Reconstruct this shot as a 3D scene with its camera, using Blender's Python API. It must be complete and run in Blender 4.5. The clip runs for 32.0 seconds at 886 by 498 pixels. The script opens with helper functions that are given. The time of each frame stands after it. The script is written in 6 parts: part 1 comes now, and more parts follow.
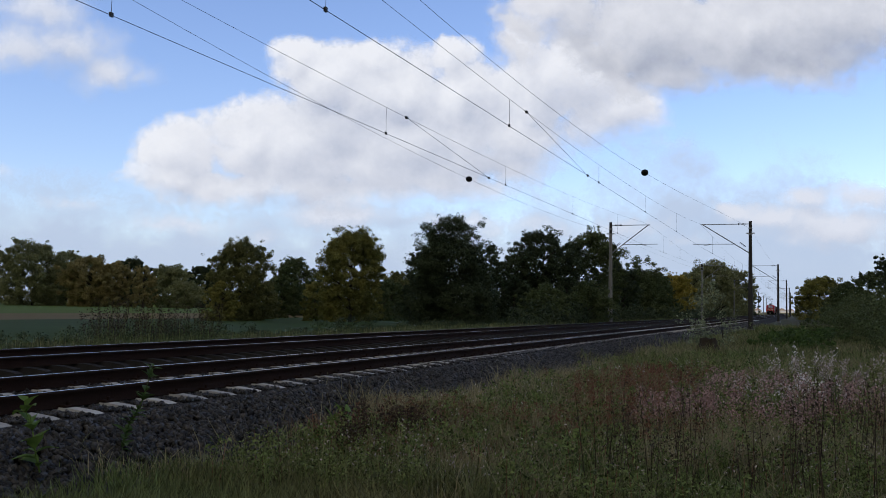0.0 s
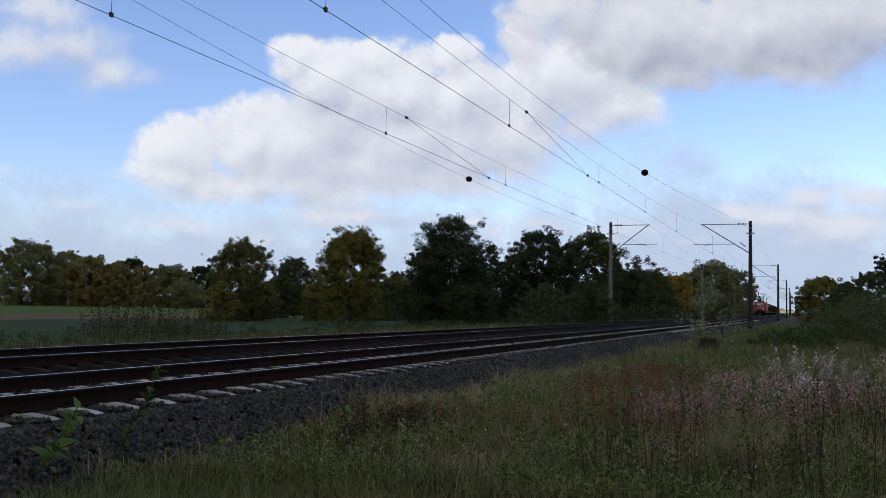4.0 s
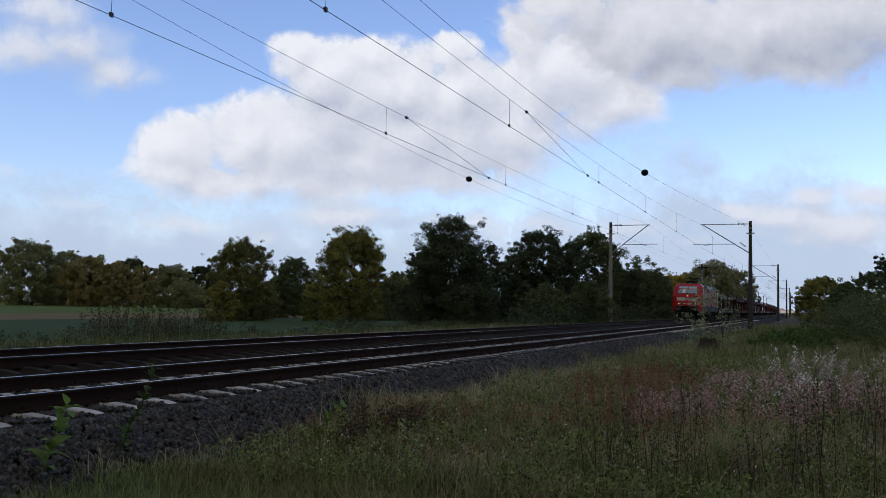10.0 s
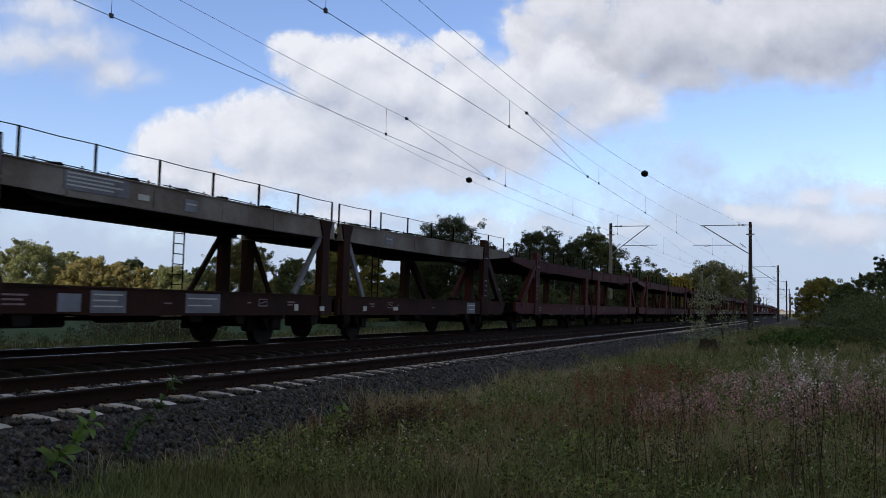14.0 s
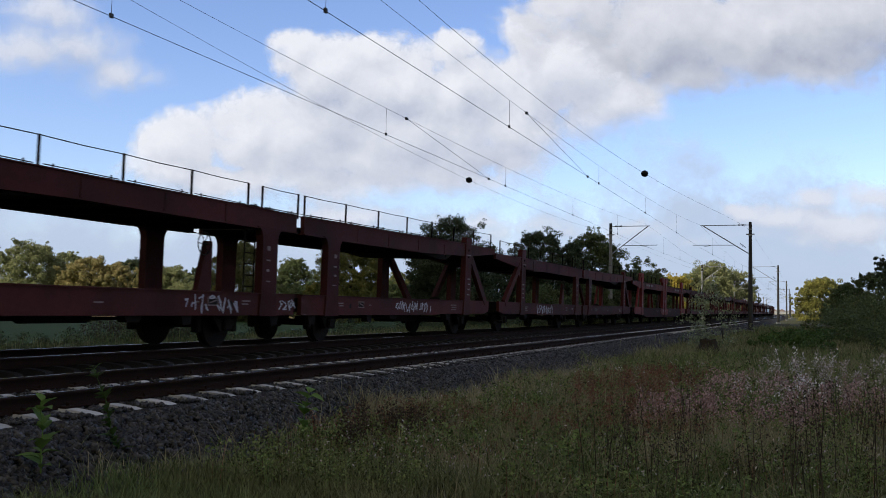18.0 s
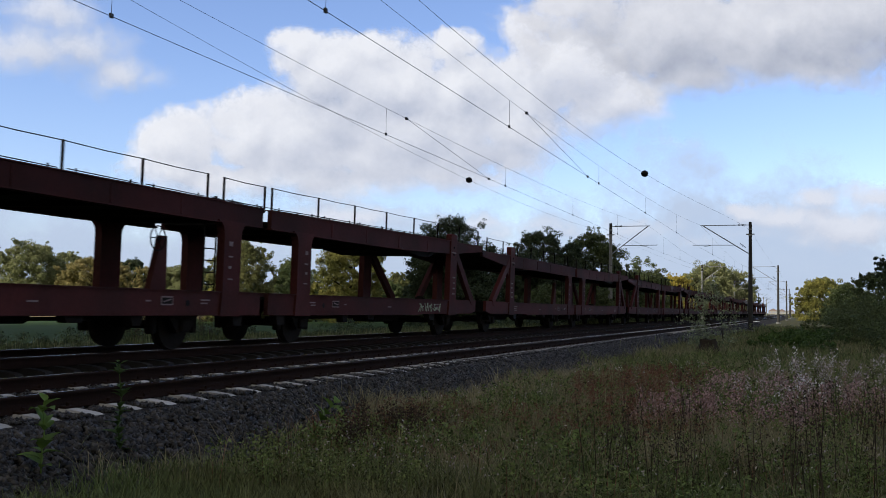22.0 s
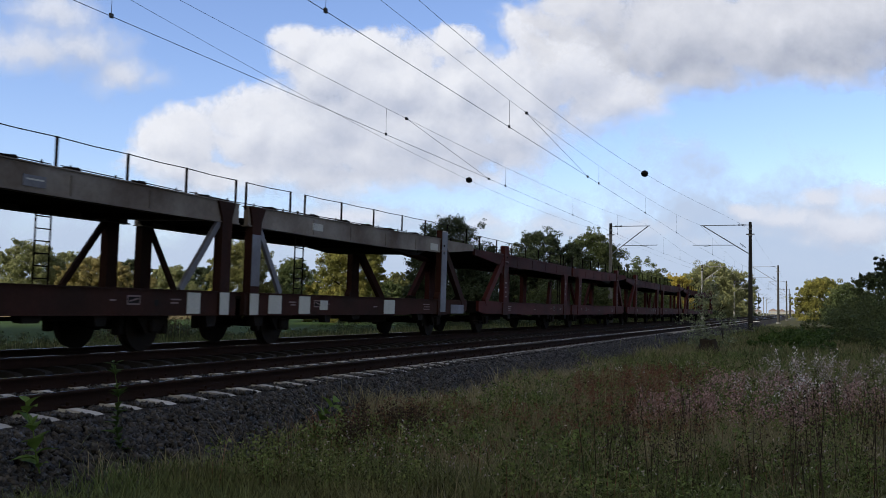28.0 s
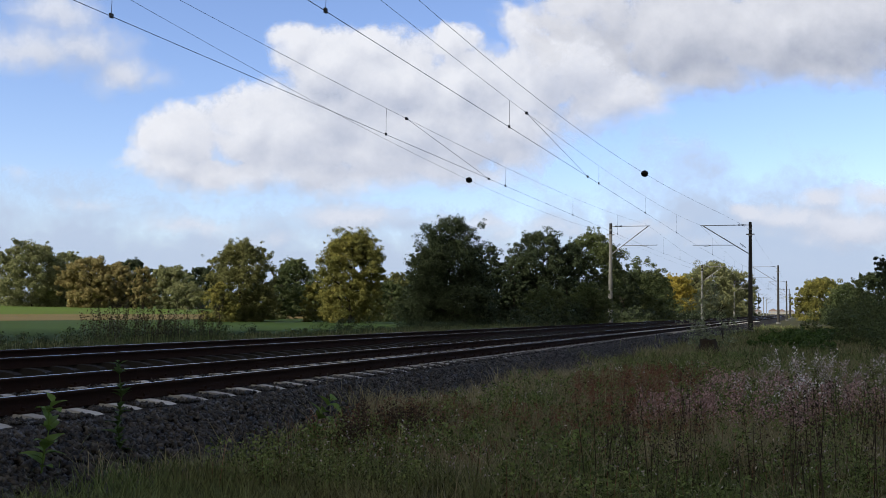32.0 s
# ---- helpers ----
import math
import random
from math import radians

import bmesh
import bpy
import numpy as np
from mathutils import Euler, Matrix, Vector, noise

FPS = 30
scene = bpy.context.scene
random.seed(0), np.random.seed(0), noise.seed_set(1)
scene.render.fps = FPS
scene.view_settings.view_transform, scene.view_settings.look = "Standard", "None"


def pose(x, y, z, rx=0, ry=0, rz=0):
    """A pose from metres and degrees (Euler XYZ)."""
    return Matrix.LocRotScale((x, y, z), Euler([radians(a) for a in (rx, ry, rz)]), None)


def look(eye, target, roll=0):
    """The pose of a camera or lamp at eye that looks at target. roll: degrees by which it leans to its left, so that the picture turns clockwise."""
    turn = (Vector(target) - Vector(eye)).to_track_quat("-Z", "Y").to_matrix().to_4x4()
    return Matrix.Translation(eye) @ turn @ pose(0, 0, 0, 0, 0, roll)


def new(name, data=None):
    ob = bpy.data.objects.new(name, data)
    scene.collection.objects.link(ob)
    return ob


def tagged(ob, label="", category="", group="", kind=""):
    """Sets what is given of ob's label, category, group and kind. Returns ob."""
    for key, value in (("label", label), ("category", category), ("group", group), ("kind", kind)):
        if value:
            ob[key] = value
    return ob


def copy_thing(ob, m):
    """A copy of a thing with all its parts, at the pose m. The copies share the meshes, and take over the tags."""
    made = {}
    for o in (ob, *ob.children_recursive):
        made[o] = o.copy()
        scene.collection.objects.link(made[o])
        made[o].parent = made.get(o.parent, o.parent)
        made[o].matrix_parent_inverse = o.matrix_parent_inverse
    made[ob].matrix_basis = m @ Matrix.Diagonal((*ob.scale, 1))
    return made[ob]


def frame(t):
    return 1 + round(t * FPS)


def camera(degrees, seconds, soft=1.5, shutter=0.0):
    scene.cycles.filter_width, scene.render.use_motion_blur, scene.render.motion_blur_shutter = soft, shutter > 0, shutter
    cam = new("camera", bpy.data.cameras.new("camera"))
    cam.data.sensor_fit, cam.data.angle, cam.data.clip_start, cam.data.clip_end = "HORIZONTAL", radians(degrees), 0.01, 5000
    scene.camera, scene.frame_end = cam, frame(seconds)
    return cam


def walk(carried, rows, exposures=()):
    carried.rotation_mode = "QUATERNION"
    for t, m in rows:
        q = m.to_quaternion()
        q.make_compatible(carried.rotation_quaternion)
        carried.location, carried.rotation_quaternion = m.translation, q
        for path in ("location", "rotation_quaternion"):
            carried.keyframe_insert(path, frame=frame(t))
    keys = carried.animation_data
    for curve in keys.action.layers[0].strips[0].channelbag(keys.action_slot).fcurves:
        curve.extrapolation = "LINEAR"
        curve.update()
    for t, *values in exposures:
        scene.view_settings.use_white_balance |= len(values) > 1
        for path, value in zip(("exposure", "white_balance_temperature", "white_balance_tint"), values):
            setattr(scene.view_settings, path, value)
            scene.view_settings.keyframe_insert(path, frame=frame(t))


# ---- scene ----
# Camera: stands on the verge, looks along and across a double-track line
EYE = (0.0, 0.0, 0.904)
CAM = camera(48.92, 32.0, 0.75, 0.06)


def aim(yaw, pitch, roll):
    a, b = radians(yaw), radians(pitch)
    t = (EYE[0] - math.sin(a) * math.cos(b) * 100, EYE[1] + math.cos(a) * math.cos(b) * 100, EYE[2] + math.sin(b) * 100)
    return look(EYE, t, roll)


walk(CAM, [(0, aim(21.035, 3.40, 0.942)), (12.9, aim(21.035, 3.40, 0.942)), (14.0, aim(21.035, 3.458, 0.942)), (32, aim(21.035, 3.458, 0.942))])

# Light: low autumn sun behind a drifting cloud, blue sky
SUN_DIR = Vector((-0.6, -0.8, 0.62)).normalized()
world = bpy.data.worlds.new("sky")
scene.world = world
world.use_nodes = True
wn = world.node_tree.nodes
sky = wn.new("ShaderNodeTexSky")
sky.sky_type = "NISHITA"
sky.sun_disc = False
sky.sun_elevation = math.asin(SUN_DIR.z)
sky.sun_rotation = math.atan2(SUN_DIR.x, SUN_DIR.y)
sky.air_density, sky.dust_density, sky.ozone_density = 1.0, 0.6, 1.6
tint = wn.new("ShaderNodeMix")
tint.data_type, tint.blend_type = "RGBA", "MULTIPLY"
tint.inputs["Factor"].default_value, tint.inputs["B"].default_value = 1.0, (0.835, 0.845, 1.03, 1)
world.node_tree.links.new(sky.outputs[0], tint.inputs["A"])
# broken cloud added outside the view, densest behind it, to whiten the ambient light
wl = world.node_tree.links
wtc = wn.new("ShaderNodeTexCoord")
wno = wn.new("ShaderNodeTexNoise")
wno.inputs["Scale"].default_value, wno.inputs["Detail"].default_value = 2.2, 8.0
wl.new(wtc.outputs["Generated"], wno.inputs["Vector"])
wdot = wn.new("ShaderNodeVectorMath")
wdot.operation = "DOT_PRODUCT"
wdot.inputs[1].default_value = (0.05, -0.92, 0.35)
wl.new(wtc.outputs["Generated"], wdot.inputs[0])
wad = wn.new("ShaderNodeMath")
wad.operation = "MULTIPLY_ADD"
wad.inputs[1].default_value = 0.55
wl.new(wdot.outputs["Value"], wad.inputs[0])
wl.new(wno.outputs[0], wad.inputs[2])
wra = wn.new("ShaderNodeMapRange")
wra.inputs[1].default_value, wra.inputs[2].default_value = 0.42, 0.70
wl.new(wad.outputs[0], wra.inputs[0])
wmx = wn.new("ShaderNodeMix")
wmx.data_type = "RGBA"
wmx.inputs["B"].default_value = (2.75, 2.68, 2.5, 1)
wl.new(wra.outputs[0], wmx.inputs["Factor"])
wl.new(tint.outputs["Result"], wmx.inputs["A"])
wl.new(wmx.outputs["Result"], wn["Background"].inputs[0])
wn["Background"].inputs[1].default_value = 0.15
sun = new("sun", bpy.data.lights.new("sun", "SUN"))
sun.data.energy, sun.data.angle, sun.data.color = 4.6, radians(0.5), (1.0, 0.92, 0.78)
sun.matrix_world = look((0, 0, 50), Vector((0, 0, 50)) - SUN_DIR)
scene.view_settings.exposure = 0.35

# ---------------------------------------------------------------- materials


def mat(name, base, rough=0.8, metal=0.0, second=None, scale=6.0, fine=60.0, bump=0.2, amount=0.6, island=0.0, obj=0.0, emit=0.0, coords="Object"):
    """A surface with variation at two scales: base and second colours mixed by a broad noise, and fine grain with relief."""
    m = bpy.data.materials.new(name)
    m.use_nodes = True
    nt = m.node_tree
    n, l = nt.nodes, nt.links
    b = n["Principled BSDF"]
    tc = n.new("ShaderNodeTexCoord")
    n1 = n.new("ShaderNodeTexNoise")
    n1.inputs["Scale"].default_value, n1.inputs["Detail"].default_value = scale, 5.0
    n2 = n.new("ShaderNodeTexNoise")
    n2.inputs["Scale"].default_value, n2.inputs["Detail"].default_value = fine, 3.0
    for q in (n1, n2):
        l.new(tc.outputs[coords], q.inputs["Vector"])
    ramp = n.new("ShaderNodeMapRange")
    ramp.inputs[1].default_value, ramp.inputs[2].default_value = 0.35, 0.65
    l.new(n1.outputs[0], ramp.inputs[0])
    mix = n.new("ShaderNodeMix")
    mix.data_type = "RGBA"
    s = second or tuple(c * 0.6 for c in base)
    mix.inputs["A"].default_value, mix.inputs["B"].default_value = (*base, 1), (*s, 1)
    mul = n.new("ShaderNodeMath")
    mul.operation = "MULTIPLY"
    mul.inputs[1].default_value = amount
    l.new(ramp.outputs[0], mul.inputs[0])
    l.new(mul.outputs[0], mix.inputs["Factor"])
    hsv = n.new("ShaderNodeHueSaturation")
    l.new(mix.outputs["Result"], hsv.inputs["Color"])
    val = n.new("ShaderNodeMapRange")
    val.inputs[3].default_value, val.inputs[4].default_value = 0.75, 1.25
    l.new(n2.outputs[0], val.inputs[0])
    last = val.outputs[0]
    if island or obj:
        src = n.new("ShaderNodeNewGeometry").outputs["Random Per Island"] if island else n.new("ShaderNodeObjectInfo").outputs["Random"]
        r = n.new("ShaderNodeMapRange")
        k = island or obj
        r.inputs[3].default_value, r.inputs[4].default_value = 1 - k, 1 + k
        l.new(src, r.inputs[0])
        mm = n.new("ShaderNodeMath")
        mm.operation = "MULTIPLY"
        l.new(last, mm.inputs[0])
        l.new(r.outputs[0], mm.inputs[1])
        last = mm.outputs[0]
    l.new(last, hsv.inputs["Value"])
    l.new(hsv.outputs[0], b.inputs["Base Color"])
    b.inputs["Roughness"].default_value, b.inputs["Metallic"].default_value = rough, metal
    b.inputs["Specular IOR Level"].default_value = 0.5 if rough < 0.3 else (0.25 if rough < 0.62 else 0.1)
    if bump:
        bp = n.new("ShaderNodeBump")
        bp.inputs["Strength"].default_value, bp.inputs["Distance"].default_value = bump, 0.02
        l.new(n2.outputs[0], bp.inputs["Height"])
        l.new(bp.outputs[0], b.inputs["Normal"])
    if emit:
        b.inputs["Emission Color"].default_value, b.inputs["Emission Strength"].default_value = (*base, 1), emit
    return m


def leaf_mat(name, base, second, spread=0.35):
    m = mat(name, base, 0.65, 0, second, 0.35, 8.0, 0.0, 0.9, island=spread)
    b = m.node_tree.nodes["Principled BSDF"]
    b.inputs["Specular IOR Level"].default_value = 0.12
    tr = m.node_tree.nodes.new("ShaderNodeBsdfTranslucent")
    mx = m.node_tree.nodes.new("ShaderNodeMixShader")
    mx.inputs[0].default_value = 0.3
    hs = [q for q in m.node_tree.nodes if q.bl_idname == "ShaderNodeHueSaturation"][0]
    l = m.node_tree.links
    l.new(hs.outputs[0], tr.inputs[0])
    out = m.node_tree.nodes["Material Output"]
    l.new(b.outputs[0], mx.inputs[1])
    l.new(tr.outputs[0], mx.inputs[2])
    l.new(mx.outputs[0], out.inputs[0])
    return m


M_SOIL = mat("soil", (0.05, 0.045, 0.025), 0.95, 0, (0.04, 0.05, 0.018), 0.8, 20, 0.5)
M_FIELD = mat("field_grass", (0.072, 0.115, 0.016), 0.95, 0, (0.07, 0.098, 0.017), 0.05, 3, 0.3)
# near strip: the cloud's shade is put into this darker green
M_FIELD2 = mat("field_grass_shade", (0.030, 0.058, 0.011), 0.95, 0, (0.022, 0.04, 0.009), 0.08, 3, 0.3)
M_STUBBLE = mat("stubble", (0.14, 0.10, 0.043), 0.95, 0, (0.10, 0.088, 0.035), 0.08, 4, 0.3)
M_BED = mat("ballast_bed", (0.022, 0.0205, 0.020), 0.95, 0, (0.012, 0.011, 0.0105), 1.5, 22, 1.0)
M_STONE = mat("ballast_stone", (0.052, 0.046, 0.040), 0.5, 0, (0.008, 0.0068, 0.006), 13, 40, 0.4, 0.95, island=0.95)
M_CONCRETE = mat("sleeper_concrete", (0.42, 0.41, 0.395), 0.85, 0, (0.30, 0.28, 0.26), 3, 50, 0.4, 0.9, obj=0.2)
M_RUST = mat("rail_rust", (0.017, 0.0085, 0.006), 0.95, 0.0, (0.011, 0.006, 0.0045), 3, 50, 0.4)
M_DARK_SLEEPER = mat("dark_sleeper_concrete", (0.026, 0.024, 0.023), 0.9, 0, (0.015, 0.013, 0.012), 3, 50, 0.4)
M_SHINE = mat("rail_head", (0.46, 0.42, 0.37), 0.14, 1.0, (0.36, 0.33, 0.29), 2, 60, 0.0, 0.4)
M_MAST = mat("mast_concrete", (0.2, 0.2, 0.195), 0.85, 0, (0.13, 0.13, 0.125), 1.0, 30, 0.3)
M_MASTD = mat("mast_dark_steel", (0.035, 0.035, 0.035), 0.7, 0.0, (0.05, 0.048, 0.045), 1.0, 30, 0.2)
M_GALV = mat("galvanised_steel", (0.22, 0.23, 0.24), 0.55, 0.5, (0.25, 0.25, 0.26), 4, 40, 0.1)
M_WIRE = mat("wire", (0.06, 0.06, 0.064), 0.6, 0.5, None, 4, 40, 0.0)
M_BLACK = mat("black_rubber", (0.007, 0.007, 0.008), 0.7, 0, (0.012, 0.011, 0.01), 5, 40, 0.2)
M_WBROWN = mat("wagon_beam_brown", (0.034, 0.013, 0.010), 0.85, 0, (0.018, 0.010, 0.008), 0.9, 16, 0.15, 0.9, obj=0.2)
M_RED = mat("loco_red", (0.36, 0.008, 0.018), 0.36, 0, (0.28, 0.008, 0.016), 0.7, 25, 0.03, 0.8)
# side copy of the red: dust streaks, plus the side's shade as darker colour
M_RED_SIDE = mat("loco_red_side_shade_dust", (0.185, 0.0125, 0.0165), 0.55, 0, (0.115, 0.0125, 0.016), 0.6, 18, 0.02, 0.8)


def streak(m, z_scale, amount):
    """Vertical dirt streaks: stretches the broad noise downwards."""
    nt = m.node_tree
    n1 = [q for q in nt.nodes if q.bl_idname == "ShaderNodeTexNoise"][0]
    mp = nt.nodes.new("ShaderNodeMapping")
    mp.inputs["Scale"].default_value = (1.0, 2.2, z_scale)
    nt.links.new([q for q in nt.nodes if q.bl_idname == "ShaderNodeTexCoord"][0].outputs["Object"], mp.inputs["Vector"])
    nt.links.new(mp.outputs[0], n1.inputs["Vector"])
    n1.inputs["Scale"].default_value = amount


streak(M_RED_SIDE, 0.18, 1.6)
M_LGREY = mat("loco_slate_grey", (0.015, 0.020, 0.029), 0.64, 0, (0.023, 0.024, 0.028), 1.2, 25, 0.05)
M_ROOF = mat("loco_roof_grey", (0.045, 0.048, 0.056), 0.5, 0, (0.085, 0.08, 0.08), 0.8, 20, 0.05)
M_UNDER = mat("underframe_dirt", (0.0085, 0.0075, 0.007), 0.85, 0.0, (0.018, 0.013, 0.0105), 3, 40, 0.3)
M_WHITE = mat("white_paint", (0.40, 0.41, 0.38), 0.55, 0, (0.33, 0.33, 0.31), 2, 30, 0.03)
M_LAMP = mat("headlamp_glow", (1.0, 0.86, 0.6), 0.3, 0, (1.0, 0.86, 0.6), 2, 30, 0, 0, emit=0.9)
M_LENS = mat("lamp_lens", (0.5, 0.55, 0.58), 0.1, 0.5, None, 2, 30, 0)
# sky reflection is painted into this blue-grey glass base
M_GLASS = mat("glass_painted_sky", (0.25, 0.32, 0.43), 0.06, 0.0, (0.19, 0.245, 0.34), 1.6, 10, 0)
M_BUFFER = mat("buffer_steel", (0.06, 0.06, 0.066), 0.7, 0, (0.016, 0.014, 0.013), 3, 30, 0.1)
M_PALE_BAND = mat("pane_band_blue", (0.33, 0.40, 0.50), 0.5, 0, (0.28, 0.34, 0.43), 2, 20, 0, 0.4)
# pale colour painted for the bright sky seen through the cab windows
M_SEEN_SKY = mat("cab_seen_sky", (0.62, 0.66, 0.66), 0.6, 0, None, 2, 20, 0, 0.2)
M_WRED = mat("wagon_oxide_red", (0.058, 0.0140, 0.0132), 0.75, 0, (0.03, 0.0105, 0.0095), 0.9, 16, 0.15, 0.9, obj=0.25)
M_WBEAM = mat("wagon_worn_red", (0.088, 0.014, 0.014), 0.75, 0, (0.035, 0.009, 0.008), 0.9, 16, 0.12, 0.9, obj=0.15)
M_WLOW = mat("wagon_dark_red", (0.030, 0.008, 0.008), 0.8, 0, (0.014, 0.006, 0.005), 0.9, 16, 0.12, 0.9, obj=0.15)
M_WPANEL = mat("wagon_blue_grey_panel", (0.17, 0.185, 0.225), 0.65, 0, (0.10, 0.10, 0.115), 1.2, 16, 0.05, 0.8)
M_WBRIGHT = mat("wagon_bright_red", (0.145, 0.022, 0.024), 0.7, 0, (0.07, 0.016, 0.015), 0.9, 16, 0.12, 0.8, obj=0.15)
M_WGREY = mat("wagon_light_grey", (0.20, 0.185, 0.17), 0.75, 0, (0.06, 0.042, 0.032), 0.55, 14, 0.12, 0.9, obj=0.15)
# near-black decks: the shade between and under them is put into the colour
M_WFLOOR = mat("wagon_deck_shade", (0.005, 0.0045, 0.0045), 0.85, 0.0, (0.009, 0.007, 0.006), 1.5, 20, 0.3)
M_GRAFFITI = mat("graffiti_paint", (0.40, 0.40, 0.45), 0.5, 0, (0.25, 0.25, 0.32), 3, 30, 0)
M_WMARK = mat("faded_lettering", (0.19, 0.15, 0.15), 0.7, 0, (0.09, 0.05, 0.05), 4, 40, 0)
M_BARK = mat("bark", (0.04, 0.033, 0.026), 0.95, 0, (0.045, 0.04, 0.03), 3, 25, 0.8)
M_LEAF = {
    "dark": leaf_mat("leaf_dark_green", (0.040, 0.056, 0.030), (0.058, 0.074, 0.036), 0.4),
    "mid": leaf_mat("leaf_mid_green", (0.066, 0.09, 0.036), (0.095, 0.112, 0.046), 0.4),
    "yellow": leaf_mat("leaf_yellow_green", (0.215, 0.20, 0.052), (0.115, 0.125, 0.04), 0.4),
    "olive": leaf_mat("leaf_olive", (0.165, 0.165, 0.062), (0.105, 0.115, 0.045), 0.4),
    "orange": leaf_mat("leaf_orange", (0.29, 0.235, 0.10), (0.19, 0.175, 0.075), 0.3),
    "gold": leaf_mat("leaf_gold", (0.36, 0.28, 0.05), (0.22, 0.20, 0.05)),
    "willow": leaf_mat("leaf_willow", (0.215, 0.225, 0.105), (0.15, 0.165, 0.08)),
    "pale": leaf_mat("leaf_pale_underside", (0.27, 0.30, 0.19), (0.10, 0.13, 0.055), 0.5),
    "nettle": leaf_mat("leaf_nettle", (0.075, 0.125, 0.032), (0.05, 0.085, 0.025), 0.4),
    "fresh": leaf_mat("leaf_fresh_green", (0.15, 0.24, 0.05), (0.095, 0.155, 0.036), 0.3),
}
M_GRASS = leaf_mat("grass_green", (0.115, 0.155, 0.055), (0.21, 0.19, 0.095), 0.7)
M_STRAW = leaf_mat("grass_straw", (0.34, 0.29, 0.17), (0.22, 0.20, 0.11), 0.4)
M_DRYRED = leaf_mat("weed_reddish", (0.21, 0.095, 0.06), (0.15, 0.09, 0.052), 0.5)
M_FLUFF = leaf_mat("seed_fluff", (0.52, 0.46, 0.43), (0.36, 0.28, 0.26), 0.5)
M_DOWN = leaf_mat("seed_down_white", (0.72, 0.68, 0.66), (0.5, 0.45, 0.42), 0.4)
M_PINK = leaf_mat("seed_pink", (0.42, 0.28, 0.26), (0.26, 0.155, 0.135), 0.6)
M_STALK = leaf_mat("dead_stalk_brown", (0.06, 0.042, 0.03), (0.045, 0.035, 0.025), 0.4)
M_HERB = leaf_mat("herb_green", (0.12, 0.165, 0.05), (0.15, 0.17, 0.062), 0.8)
M_DOCK = leaf_mat("dock_dark_red", (0.075, 0.05, 0.036), (0.055, 0.04, 0.028), 0.5)
M_HOUSE = mat("house_render", (0.27, 0.265, 0.26), 0.9, 0, (0.33, 0.32, 0.30), 0.5, 6, 0)
M_TILE = mat("house_roof_tile", (0.22, 0.17, 0.16), 0.85, 0, (0.17, 0.14, 0.13), 0.5, 6, 0)

# ---------------------------------------------------------------- small builders


def part(name, bm, material, parent=None, label="", smooth=False):
    me = bpy.data.meshes.new(name)
    bm.to_mesh(me)
    bm.free()
    me.materials.append(material)
    if smooth:
        me.polygons.foreach_set("use_smooth", [True] * len(me.polygons))
    ob = new(name, me)
    ob.parent = parent
    if label:
        ob["label"] = label
    return ob


def empty(name, label, category, group="", kind=""):
    return tagged(new(name), label, category, group, kind)


def box(bm, x0, x1, y0, y1, z0, z1, bevel=0.0):
    vs = [bm.verts.new(c) for c in ((x0, y0, z0), (x1, y0, z0), (x1, y1, z0), (x0, y1, z0), (x0, y0, z1), (x1, y0, z1), (x1, y1, z1), (x0, y1, z1))]
    fs = [bm.faces.new([vs[i] for i in q]) for q in ((3, 2, 1, 0), (4, 5, 6, 7), (0, 1, 5, 4), (1, 2, 6, 5), (2, 3, 7, 6), (3, 0, 4, 7))]
    if bevel:
        es = list({e for f in fs for e in f.edges})
        bmesh.ops.bevel(bm, geom=es, offset=bevel, segments=1, affect="EDGES")
    return bm


def bx(*a, **k):
    return box(bmesh.new(), *a, **k)


def tube(bm, p0, p1, r0, r1=None, n=8, caps=True):
    p0, p1 = Vector(p0), Vector(p1)
    r1 = r0 if r1 is None else r1
    q = (p1 - p0).to_track_quat("Z", "Y")
    rings = []
    for p, r in ((p0, r0), (p1, r1)):
        rings.append([bm.verts.new(p + q @ Vector((math.cos(2 * math.pi * i / n) * r, math.sin(2 * math.pi * i / n) * r, 0))) for i in range(n)])
    for i in range(n):
        bm.faces.new((rings[0][i], rings[0][(i + 1) % n], rings[1][(i + 1) % n], rings[1][i]))
    if caps:
        bm.faces.new(rings[0][::-1])
        bm.faces.new(rings[1])
    return bm


def prism(bm, pts, a0, a1, axis="x"):
    """Extrudes a 2D outline between a0 and a1 along an axis; outline in the two other axes, in order."""
    def at(p, a):
        return {"x": (a, p[0], p[1]), "y": (p[0], a, p[1]), "z": (p[0], p[1], a)}[axis]
    r0 = [bm.verts.new(at(p, a0)) for p in pts]
    r1 = [bm.verts.new(at(p, a1)) for p in pts]
    n = len(pts)
    for i in range(n):
        bm.faces.new((r0[i], r0[(i + 1) % n], r1[(i + 1) % n], r1[i]))
    bm.faces.new(r0[::-1])
    bm.faces.new(r1)
    bmesh.ops.recalc_face_normals(bm, faces=bm.faces[:])
    return bm


def beam(bm, p0, p1, w, h):
    """A square bar of width w and height h from p0 to p1."""
    p0, p1 = Vector(p0), Vector(p1)
    q = (p1 - p0).to_track_quat("Y", "Z")
    rings = [[bm.verts.new(p + q @ Vector((sx * w / 2, 0, sz * h / 2))) for sx, sz in ((-1, -1), (1, -1), (1, 1), (-1, 1))] for p in (p0, p1)]
    for i in range(4):
        bm.faces.new((rings[0][i], rings[0][(i + 1) % 4], rings[1][(i + 1) % 4], rings[1][i]))
    bm.faces.new(rings[0][::-1])
    bm.faces.new(rings[1])
    bmesh.ops.recalc_face_normals(bm, faces=bm.faces[:])
    return bm


